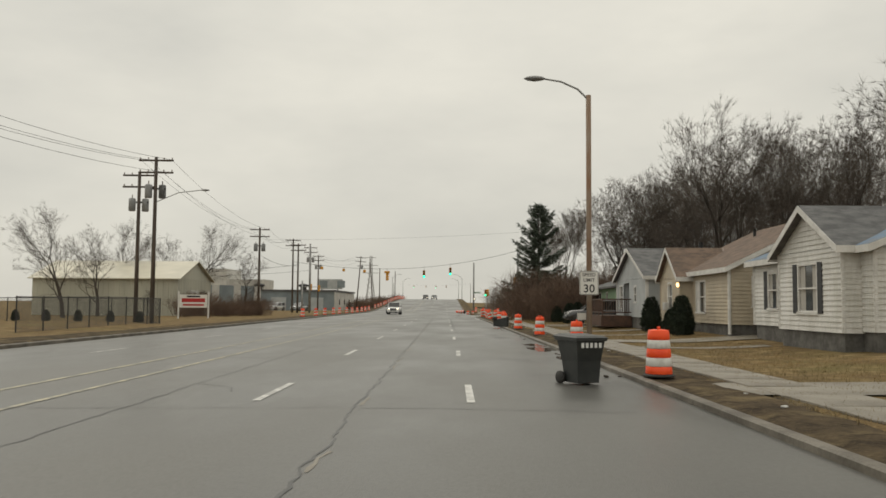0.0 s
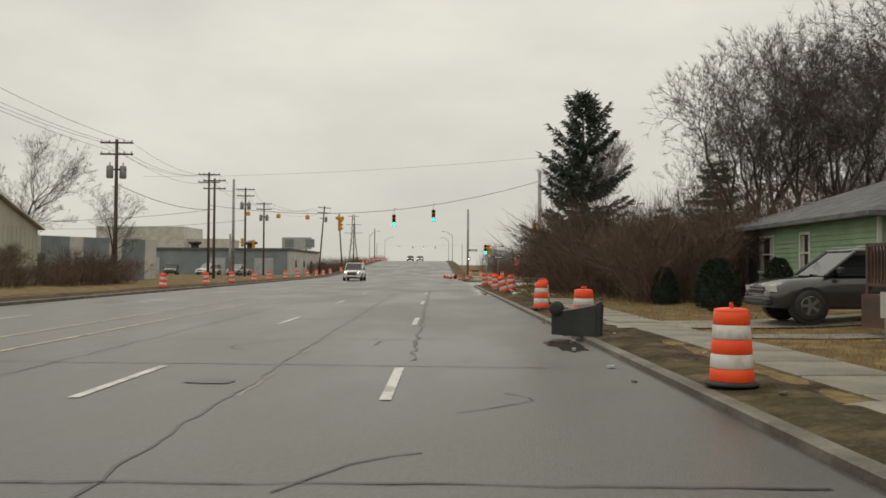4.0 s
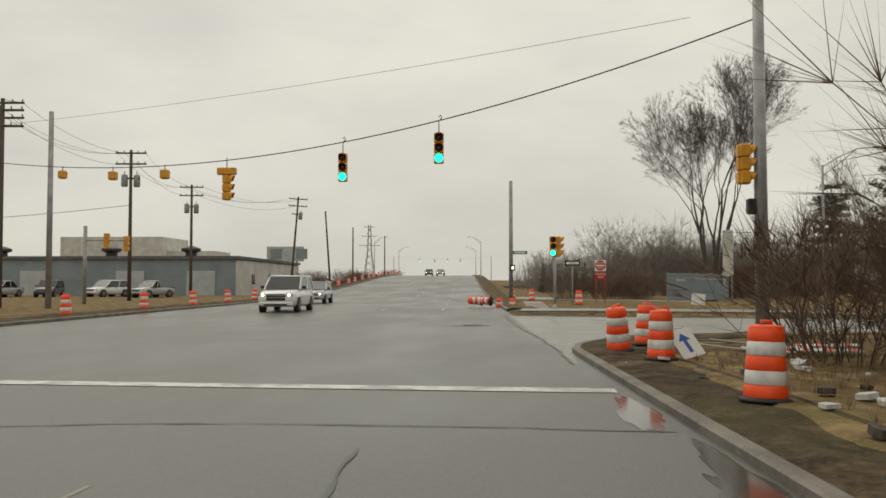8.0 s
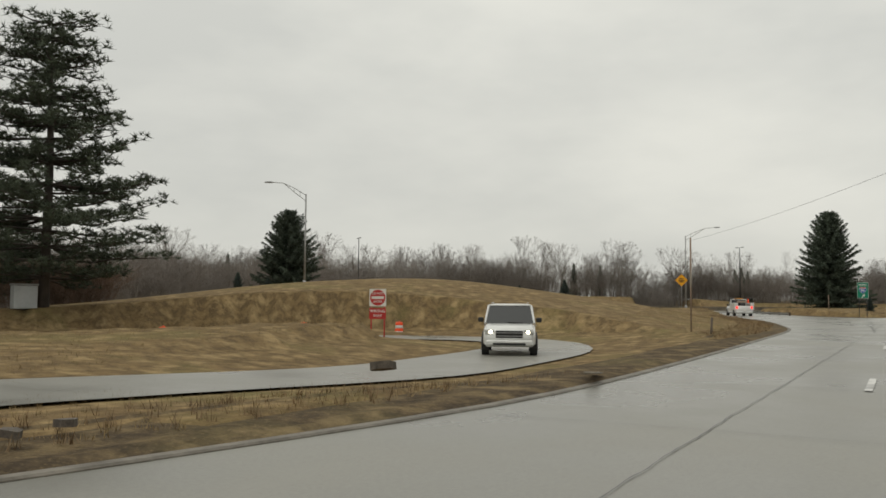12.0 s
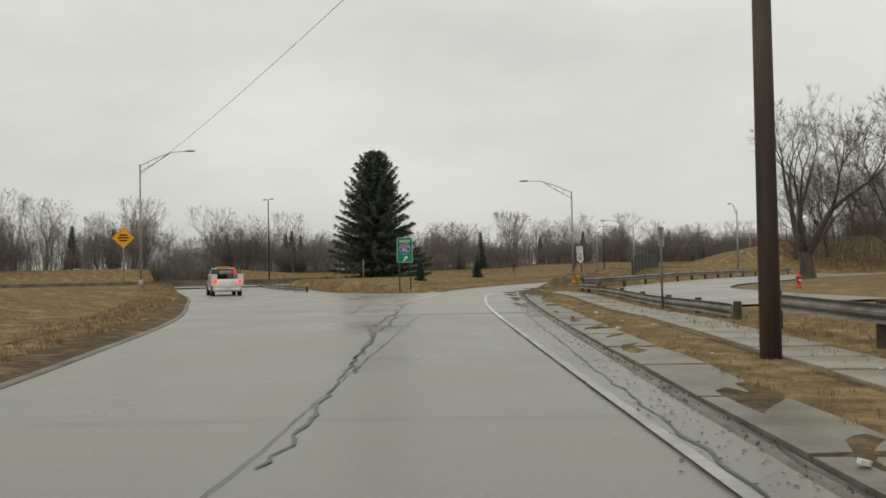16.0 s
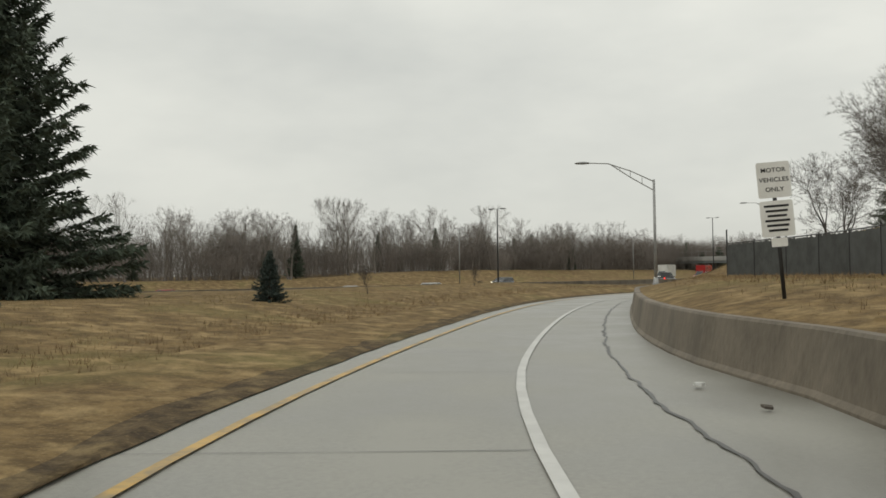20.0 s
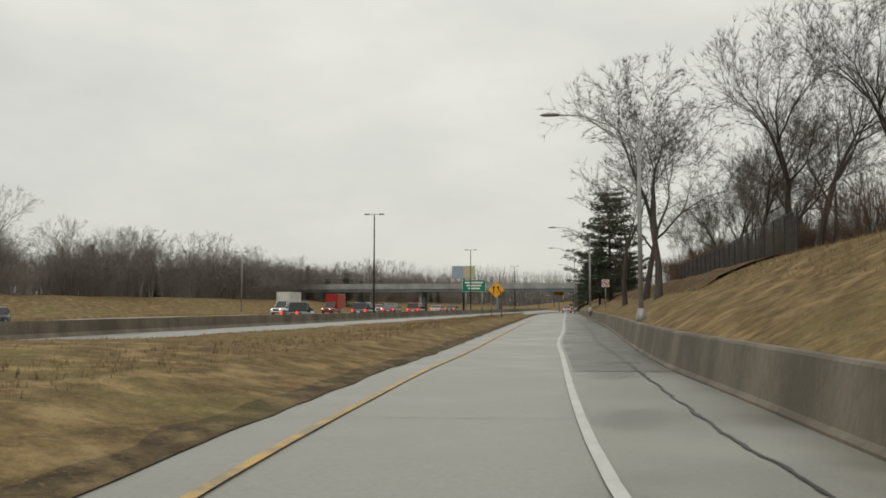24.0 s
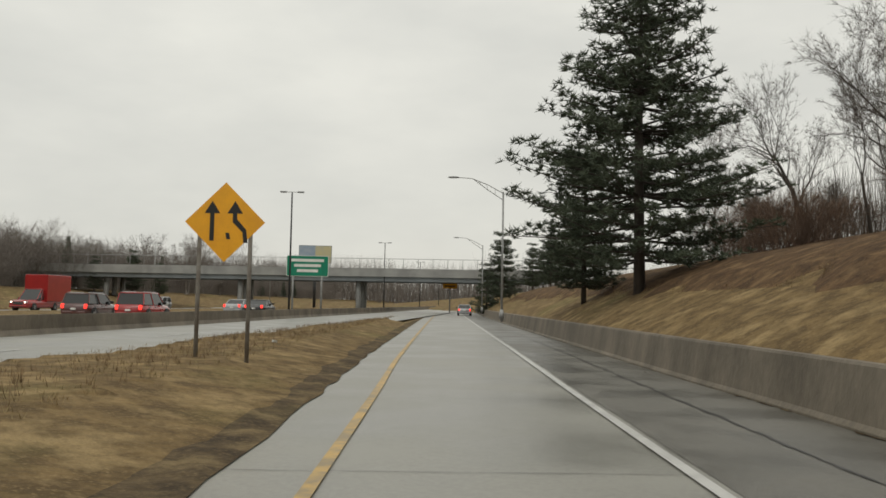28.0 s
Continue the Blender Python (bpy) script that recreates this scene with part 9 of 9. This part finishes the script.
def drape(name, pts_a, pts_b, material, label, category, lift=0.03):
    a, b = smooth_line(pts_a, 1.0), None
    b = between(smooth_line(pts_b, 0.8), None, len(a))
    m = Mesh()
    rows = [a + (b - a) * t for t in (0, 0.2, 0.4, 0.6, 0.8, 1)]
    zz = [np.maximum(ground_z(r[:, 0], r[:, 1]), -0.02) + lift for r in rows]
    m.loft([[(rows[j][i][0], rows[j][i][1], zz[j][i]) for j in range(6)] for i in range(len(a))], close=False, caps=False)
    return structure(name, m, material, label, category)


for y, w, xe in ((34.7, 2.3, 16), (48.3, 1.9, 16), (61.2, 2.6, 13), (15, 2.2, 12)):
    drape("driveway", [(kerb_x(y) + 0.2, y - w / 2), (xe, y - w / 2)], [(kerb_x(y) + 0.2, y + w / 2), (xe, y + w / 2)], PAVING, "stained concrete driveway across the verge", "driveway", 0.035)
for y in (41.2, 57.8, 30.0):
    drape("path", [(kerb_x(y) + 2.7, y - 0.5), (10.6, y - 0.5)], [(kerb_x(y) + 2.7, y + 0.5), (10.6, y + 0.5)], PAVING, "narrow concrete path to a front door", "path", 0.02)
drape("road_dead_end", [(80, 110.6), (92, 110.6), (104, 109.6), (116, 103.6), (134, 92.5), (152, 79)], [(80, 104.5), (90, 105.2), (99, 104.2), (110, 98.0), (128, 86), (146, 72)], CONCRETE_ROAD, "wet concrete dead-end street behind the guard rail", "road", 0.07)


def crack(points, width, material=TAR, z=0.009, jag=0.12, name="crack", label="dark sealed crack in the road", hz=None):
    """A thin wandering seam."""
    pts = smooth_line(points, 0.22)
    ph = rng.uniform(0, 90)
    n = np.array([[jag * 1.3 * noise.noise(Vector((p[0] * 1.1, p[1] * 1.1, ph))) + jag * 0.8 * noise.noise(Vector((p[0] * 4.3, p[1] * 4.3, ph))), jag * 0.4 * noise.noise(Vector((p[0] * 2, p[1] * 2, ph + 9)))] for p in pts])
    pts = pts + n[:, ::-1] if abs(pts[-1][0] - pts[0][0]) > abs(pts[-1][1] - pts[0][1]) else pts + n
    ws = [width * (0.25 + 0.6 * rng.random() + 0.5 * abs(noise.noise(Vector((p[0], p[1], ph + 3))))) for p in pts]
    t = np.gradient(pts, axis=0)
    t /= np.linalg.norm(t, axis=1)[:, None] + 1e-9
    m = Mesh()
    v = []
    for p, d, w in zip(pts, t, ws):
        h = (hz(p[0], p[1]) if hz else 0.0) + z
        v += [(p[0] - d[1] * w / 2, p[1] + d[0] * w / 2, h), (p[0] + d[1] * w / 2, p[1] - d[0] * w / 2, h)]
    m.add(v, [(2 * i, 2 * i + 1, 2 * i + 3, 2 * i + 2) for i in range(len(pts) - 1)])
    return tagged(part(name, m, material), label, "road crack", "", "structure")


crack([(kerb_x(y) - 5.22, y) for y in range(-8, 100, 9)], 0.05, z=0.005, jag=0.07)
for y in range(-6, 98, 5):
    a = y + rng.uniform(-1.5, 1.5)
    crack([(kerb_x(a) - 5.14, a), (kerb_x(a) - 5.16, a + 0.6), (kerb_x(a) - 5.12, a + rng.uniform(1.0, 2.2))], 0.07, PAVING, 0.004, 0.05, "chipped_seam", "pale chipped edge of a seam in the asphalt")
crack([(kerb_x(y) - 8.6, y) for y in range(-8, 100, 9)], 0.035, z=0.005, jag=0.06)
crack([(kerb_x(y) - 3.3, y) for y in range(54, 98, 7)], 0.06, jag=0.1)
for y in (12.5, 19.0, 24.4, 31.0, 36.2, 41.0, 46.5, 53.2, 58.0, 64, 71, 78.5, 84, 91.5, 97, 110.5, 118):
    a = rng.uniform(0.2, 2.5)
    crack([(kerb_x(y) - a, y), (kerb_x(y) - 5, y + rng.uniform(-0.3, 0.3)), (kerb_x(y) - rng.uniform(8, 13), y + rng.uniform(-0.5, 0.5))], rng.uniform(0.03, 0.06), jag=0.05)
for k in range(12):
    x, y = kerb_x(50) - rng.uniform(1, 7), rng.uniform(8, 100)
    crack([(x, y), (x + rng.uniform(-1, 1), y + 0.8), (x + rng.uniform(-1.2, 1.2), y + rng.uniform(1.2, 2.6))], 0.035, jag=0.08)
PATCH = mat("fresh_asphalt_patch", (0.03, 0.03, 0.031), (0.05, 0.05, 0.05), rough=0.35, scale=0.8, bump=0.004, bump_scale=40)


def blot(x, y, rx, ry, material, z, name, label, category, wob=0.3, zf=None):
    m = Mesh()
    k = 72
    p1, p2, p3 = (rng.uniform(0, 6.28) for _ in range(3))
    h = (zf(x, y) if zf else 0.0) + z
    pts = []
    for i in range(k):
        a = 6.283 * i / k
        r = 1 + wob * (0.5 * math.sin(a + p1) + 0.35 * math.sin(2 * a + p2) + 0.3 * math.sin(3 * a + p3) + 0.2 * math.sin(5 * a + p1 + p2) + 0.16 * math.sin(9 * a + p2 + p3) + 0.12 * math.sin(14 * a + 2 * p1))
        pts.append((x + rx * r * math.cos(a), y + ry * r * math.sin(a), h))
    m.add(pts, [tuple(range(k))])
    return tagged(part(name, m, material), label, category, "", "structure")


for x, y, rx, ry in ((-3.0, 51.5, 0.35, 0.22), (1.4, 44.0, 0.3, 0.4), (1.7, 40.5, 0.35, 0.5), (-0.6, 118.4, 0.62, 0.5)):
    blot(x, y, rx, ry, PATCH, 0.011, "road_patch", "dark asphalt patch in the road", "road patch")
crack([(1.4, 104), (1.33, 110.5), (1.0, 117.5), (0.8, 127)], 0.08, TAR, 0.012, 0.05)
crack([(-3.5, 117.6), (-0.4, 117.7), (1.0, 117.5)], 0.06, TAR, 0.012, 0.1)
PUDDLE = mat("puddle_water", (0.045, 0.04, 0.034), (0.07, 0.062, 0.05), rough=0.1, scale=1.0, spec=0.6)
for x, y, rx, ry in ((2.85, 30.5, 0.45, 1.6), (2.7, 33.5, 0.35, 1.2), (2.15, 57, 0.3, 1.2), (1.75, 88, 0.25, 2.4), (1.55, 94, 0.25, 2.2), (1.5, 98.5, 0.22, 1.2), (3.0, 25, 0.25, 1.0)):
    blot(x, y, rx, ry, PUDDLE, 0.004, "puddle", "shallow rain puddle along the kerb", "puddle", 0.45)
for x, y, rx, ry in ((80, 116.25, 2.6, 0.32), (87, 116.3, 2.4, 0.38), (94, 116.2, 2.2, 0.3), (101, 116.1, 2.0, 0.35), (106.5, 115.9, 1.6, 0.4), (110.5, 115.0, 1.2, 0.5), (116.5, 113.9, 1.5, 0.7)):
    blot(x, y, rx, ry, PUDDLE, 0.0155, "puddle", "shallow rain puddle along the kerb", "puddle", 0.5)
strip_line = smooth_line([(44, 115.75), (60, 115.95), (76, 116.0), (90, 115.8), (101, 115.4)], 1.0)
apron = thing("gutter_apron", "broken grey concrete plates between drive and verge", "pavement", kind="structure")
APRON = mat("apron_concrete", (0.20, 0.182, 0.15), (0.105, 0.09, 0.068), rough=0.45, scale=0.8, fine=14, bump=0.006, bump_scale=25, vary=0.1)
i = 0
while i < len(strip_line) - 3:
    n = rng.randint(2, 3)
    a, b = strip_line[i] + (0.05, 0), strip_line[i + n] - (0.05, 0)
    w = rng.uniform(0.95, 1.2) if a[0] < 88 else rng.uniform(0.6, 0.9)
    m = Mesh()
    tip = rng.uniform(-0.012, 0.012)
    rim = [(a[0], a[1], 0), (b[0], b[1], 0), (b[0] + rng.uniform(-0.08, 0.05), b[1] - w * rng.uniform(0.85, 1.1), 0), ((a[0] + b[0]) / 2, a[1] - w * rng.uniform(0.9, 1.15), 0), (a[0] + rng.uniform(-0.05, 0.08), a[1] - w * rng.uniform(0.85, 1.1), 0)]
    top = [(p[0], p[1], 0.066 + tip * (1 if k in (1, 2) else -1)) for k, p in enumerate(rim)]
    m.add([(p[0], p[1], -0.03) for p in rim] + top, [(9, 8, 7, 6, 5)] + [(k, (k + 1) % 5, 5 + (k + 1) % 5, 5 + k) for k in range(5)])
    part("plate", m, APRON, apron)
    i += n
# joints and seams of drive and ramp
crack([(x, 120.2) for x in range(8, 92, 12)], 0.022, z=0.02, jag=0.03)
crack([(58, 120.0), (70, 120.6), (78, 120.9), (88, 121.4)], 0.06, TAR, 0.0145, 0.09)
crack([(64, 120.1), (72, 120.9), (80, 121.2), (90, 121.3)], 0.05, TAR, 0.0145, 0.2)
for x in range(6, 90, 6):
    crack([(x, 115.6), (x + 0.1, 119), (x, 123.0)], 0.018, z=0.02, jag=0.015)
mid_shoulder = offset(RAMP_R, 1.55)
crack([tuple(p) for p in mid_shoulder[(mid_shoulder[:, 0] > 112) & (mid_shoulder[:, 0] < 260)][::4]], 0.07, TAR, 0.014, 0.07, hz=ramp_z)
crack([tuple(p) for p in offset(RAMP_R, 2.9)[40:170][::4]], 0.25, MUD, 0.014, 0.16, hz=ramp_z)
crack([tuple(p) for p in offset(RAMP_L, -1.15)[10:180][::4]], 0.1, MUD, 0.014, 0.14, hz=ramp_z)
for i in range(24, 150, 3):
    p, q = RAMP_R[min(i, len(RAMP_R) - 1)], offset(RAMP_R, -4.3)[min(i, len(RAMP_R) - 1)]
    crack([tuple(p), tuple(q)], 0.02, z=0.008, jag=0.01, hz=ramp_z)
# darker asphalt shoulder of the ramp
LITTER_WHITE = mat("litter_white", (0.7, 0.7, 0.68), (0.5, 0.5, 0.47), rough=0.5, scale=0.1)
LITTER_DARK = mat("litter_dark", (0.06, 0.05, 0.04), (0.12, 0.10, 0.08), rough=0.8, scale=0.1)


def scrap(x, y, z, size, material, name, label, category="litter"):
    m = Mesh()
    n = rng.randint(4, 6)
    pts = [(size * rng.uniform(0.4, 1) * math.cos(6.283 * i / n), size * rng.uniform(0.4, 1) * math.sin(6.283 * i / n)) for i in range(n)]
    m.slab(pts, 0.0, size * rng.uniform(0.15, 0.5), Matrix.Translation((x, y, z)) @ Matrix.Rotation(rng.uniform(0, 6), 4, "Z") @ Matrix.Rotation(rng.uniform(-0.3, 0.3), 4, "X"))
    return tagged(part(name, m, material), label, category)


for k in range(46):
    y = rng.uniform(12, 106)
    x = kerb_x(y) + rng.choice((rng.uniform(-0.5, -0.05), rng.uniform(0.3, 1.3), rng.uniform(0.3, 1.3)))
    scrap(x, y, 0.15 if x > kerb_x(y) else 0.008, rng.uniform(0.03, 0.09), rng.choice((LITTER_WHITE, LITTER_DARK, LITTER_DARK)), "litter", "small scrap of litter by the kerb")
for k in range(40):
    y = rng.uniform(82, 104)
    x = kerb_x(y) + rng.uniform(0.8, 3.6)
    scrap(x, y, max(gz(x, y), 0.13) + 0.03, rng.uniform(0.06, 0.2), rng.choice((LITTER_WHITE, LITTER_WHITE, LITTER_DARK)), "rubbish", "dumped rubbish scrap in the mud")
for name, material, n, size, label in (("gutter_debris", LITTER_DARK, 2600, 0.017, "wet leaves and dark grit washed along the kerb"), ("gutter_grit", APRON, 1500, 0.013, "crumbled concrete chips along the broken kerb")):
    m = Mesh()
    for k in range(n):
        x = rng.uniform(14, 112)
        j = int(np.argmin(np.abs(DRIVE_R[:, 0] - x)))
        y = DRIVE_R[j][1] + rng.gauss(0.12, 0.3)
        r = size * rng.uniform(0.4, 1.6)
        t0 = rng.uniform(0, 6.28)
        p = [(x + r * math.cos(t0 + q) * rng.uniform(0.6, 1.3), y + r * math.sin(t0 + q), 0.016) for q in (0, 1.57, 3.14, 4.71)]
        m.add(p + [(x, y, 0.02 + 0.2 * r + (0.03 if y < DRIVE_R[j][1] - 0.02 else 0))], [(0, 1, 4), (1, 2, 4), (2, 3, 4), (3, 0, 4)])
    tagged(part(name, m, material), label, "debris", "", "stuff")
for dy, w in ((-0.13, 0.07), (0.45, 0.045)):
    crack([(x, DRIVE_R[int(np.argmin(np.abs(DRIVE_R[:, 0] - x)))][1] + dy) for x in np.linspace(42, 110, 30)], w, TAR, 0.027 if dy < 0 else 0.0125, 0.06, "gutter_seam", "dark broken joint along the sunk kerb")
for k in range(30):
    x = rng.uniform(30, 112)
    y = 115.6 - rng.uniform(-0.5, 2.5)
    scrap(x, y, max(gz(x, y), 0.02) + 0.06, rng.uniform(0.04, 0.12), rng.choice((LITTER_WHITE, LITTER_DARK)), "litter", "small scrap of litter beside the drive")
for k in range(30):
    i = rng.randint(30, 150)
    d = rng.choice((rng.uniform(-3.5, -1.8), rng.uniform(2.3, 3.2)))
    p = offset(RAMP_L, -abs(d))[i] if d < 0 else offset(RAMP_R, d)[i]
    scrap(p[0], p[1], max(gz(p[0], p[1]), 0.02) + 0.03, rng.uniform(0.04, 0.14), rng.choice((LITTER_WHITE, LITTER_DARK, LITTER_DARK)), "litter", "small scrap of litter beside the ramp")
for x, y, s in ((13.0, 125.6, 0.2), (13.7, 125.7, 0.16), (12.4, 125.6, 0.14), (21.5, 127.0, 0.35)):
    scrap(x, y, max(gz(x, y), 0.12) + 0.05, s, LITTER_DARK, "debris_clod", "dark clod of wet road debris by the kerb", "debris")
for x, y in ((23.2, 123.35), (4.6, 106.2), (5.4, 107.3), (4.9, 108.1), (6.1, 106.6)):
    m = Mesh()
    m.box(-0.7, -0.11, 0, 0.7, 0.11, 0.03, 0.005, Matrix.Translation((x, y, max(gz(x, y), 0.1) + 0.06)) @ Matrix.Rotation(rng.uniform(-1, 1), 4, "Z") @ Matrix.Rotation(0.08, 4, "Y"))
    tagged(part("broken_board", m, PAVING), "weathered broken board lying by the kerb", "debris")


board = thing("detour_board", "small white board with a blue arrow leaning on a drum", "sign", Matrix.Translation((3.55, 103.9, 0.16)) @ Matrix.Rotation(radians(18), 4, "Z") @ Matrix.Rotation(radians(-38), 4, "X") @ Matrix.Rotation(radians(-14), 4, "Y"))
plate("panel", rounded(0.5, 0.6, 0.03), board, SIGN_WHITE, (0, 0.3), 0.0, 0.012)
plate("arrow", [(-0.04, -0.2), (0.04, -0.2), (0.04, 0.06), (0.13, 0.06), (0, 0.22), (-0.13, 0.06), (-0.04, 0.06)], board, SIGN_BLUE, (0, 0.3), 0.013, 0.003)
for x, y, w, l, turn, tilt in ((5.6, 105.6, 0.3, 1.5, 0.3, 0.1), (6.3, 104.9, 0.35, 1.2, -0.2, 0.06), (6.6, 106.1, 0.25, 1.7, 0.1, 0.12), (5.2, 104.4, 0.3, 0.8, 0.7, 0.05)):
    b = thing("barricade_board", "thrown-down white barricade board with orange stripes", "barricade", Matrix.Translation((x, y, max(gz(x, y), 0.1) + 0.08)) @ Matrix.Rotation(turn, 4, "Z") @ Matrix.Rotation(tilt, 4, "X"))
    m = Mesh()
    m.box(-l / 2, -w / 2, 0, l / 2, w / 2, 0.03, 0.006)
    part("board", m, SIGN_WHITE, b)
    for k in range(3):
        m = Mesh()
        u = -l / 2 + l * (k + 0.5) / 3
        m.add([(u - 0.09, -w / 2, 0.034), (u + 0.05, -w / 2, 0.034), (u + 0.14, w / 2, 0.034), (u, w / 2, 0.034)], [(0, 1, 2, 3)])
        part("stripe", m, ORANGE, b)


def tyre(x, y, z, m, label):
    t = Mesh()
    t.lathe([(0.2, -0.1), (0.31, -0.115), (0.345, -0.07), (0.345, 0.07), (0.31, 0.115), (0.2, 0.1), (0.23, 0.0), (0.2, -0.1)], 26, Matrix.Translation((x, y, z)) @ m, caps=False)
    return tagged(part("tyre", t, RUBBER, None, "", True), label, "tyre")


m = Mesh()
m.box(-0.2, -0.15, 0, 0.2, 0.15, 0.22, 0.02, Matrix.Translation((55.6, 115.75, 0.02)) @ Matrix.Rotation(0.5, 4, "Z"))
tagged(part("carton", m, DECK), "soggy brown carton lying in the gutter", "carton")
tyre(31.6, 114.2, 0.29, Matrix.Rotation(0.1, 4, "X"), "worn black tyre lying on the verge")
tyre(6.2, 91.5, 0.75, Matrix.Rotation(radians(80), 4, "X") @ Matrix.Scale(1.8, 4), "big discarded tyre leaning in the brush")
m = Mesh()
m.lathe([(0.36, 0.0), (0.36, 0.012), (0.30, 0.014), (0.29, 0.008), (0.0, 0.008)], 24, Matrix.Translation((33.3, 117.4, 0.006)), caps=False)
tagged(part("manhole_cover", m, DARK_STEEL), "round iron manhole cover in wet concrete", "manhole", "", "structure")
m = Mesh()
m.lathe([(0.36, 0.0), (0.36, 0.012), (0.30, 0.014), (0.29, 0.008), (0.0, 0.008)], 24, Matrix.Translation((-0.6, 118.4, 0.006)), caps=False)
tagged(part("manhole_cover", m, DARK_STEEL), "round iron manhole cover in dark asphalt", "manhole", "", "structure")
s = thing("yard_sign", "small white yard sign on a wire stake", "sign", at(7.7, 55.6, 10))
plate("panel", rounded(0.6, 0.45, 0.02), s, SIGN_WHITE, (0, 0.75))
post(s, -0.2, 0.75, GALV, 0.01, 0.01, "stake")
post(s, 0.2, 0.75, GALV, 0.01, 0.01, "stake")

# grass blades by the thousand
gr = np.random.RandomState(4)


def blades(name, xs, ys, zs, height, width, material, label, per=4):
    n = len(xs)
    a = gr.uniform(0, 6.283, (n, per))
    lean = gr.uniform(0.15, 0.9, (n, per))
    h = height * gr.uniform(0.5, 1.3, (n, per))
    ox, oy = gr.uniform(-0.06, 0.06, (n, per)), gr.uniform(-0.06, 0.06, (n, per))
    bx, by = xs[:, None] + ox, ys[:, None] + oy
    px, py = -np.sin(a) * width, np.cos(a) * width
    z = np.repeat(zs[:, None], per, 1) - 0.02
    v = np.stack([np.stack([bx - px, by - py, z], -1), np.stack([bx + px, by + py, z], -1), np.stack([bx + np.cos(a) * lean * h, by + np.sin(a) * lean * h, z + h], -1)], 2).reshape(-1, 3)
    f = np.arange(len(v)).reshape(-1, 3)
    me = bpy.data.meshes.new(name)
    me.from_pydata(v.tolist(), [], f.tolist())
    me.materials.append(material)
    return tagged(new(name, me), label, "grass", "", "stuff")


def scatter(x0, x1, y0, y1, n):
    x, y = gr.uniform(x0, x1, n), gr.uniform(y0, y1, n)
    z = ground_z(x, y)
    k = z > 0.0
    return x[k], y[k], z[k]


def along(line, d0, d1, i0, i1, n):
    i = gr.randint(i0, min(i1, len(line) - 1), n)
    t = np.gradient(line, axis=0)
    t /= np.linalg.norm(t, axis=1)[:, None]
    d = gr.uniform(d0, d1, n)
    u = gr.uniform(-1, 1, n)[:, None]
    p = line[i] + d[:, None] * np.stack([t[i, 1], -t[i, 0]], 1) + u * t[i]
    z = ground_z(p[:, 0], p[:, 1])
    k = z > 0.0
    return p[k, 0], p[k, 1], z[k]


lists = [scatter(4.8, 10.5, 8, 82, 18000), along(ISLAND_L, -9, -1, 2, 70, 13000), along(RAMP_L, -14, -1.6, 8, 130, 26000), along(WALL_LINE, 1.0, 9, 0, 110, 22000), along(DRIVE_R, 1.0, 6, 5, 60, 9000), scatter(4, 40, 128, 150, 9000)]
blades("lawn_grass", *[np.concatenate([l[i] for l in lists]) for i in range(3)], 0.085, 0.006, STRAW, "short dormant straw-coloured grass blades")
lists = [along(ISLAND_L, -3.0, -0.6, 2, 60, 2600), along(RAMP_L, -6, -3.2, 10, 130, 3600), along(WALL_LINE, 1.2, 8.0, 0, 110, 4500), along(DRIVE_R, 2.6, 6, 5, 60, 1600), scatter(3.4, 9.5, 76, 106, 2400), scatter(107, 116, 121, 126, 300)]
blades("dead_weeds", *[np.concatenate([l[i] for l in lists]) for i in range(3)], 0.17, 0.006, WEED, "tufts of tall dead brown weeds", 6)
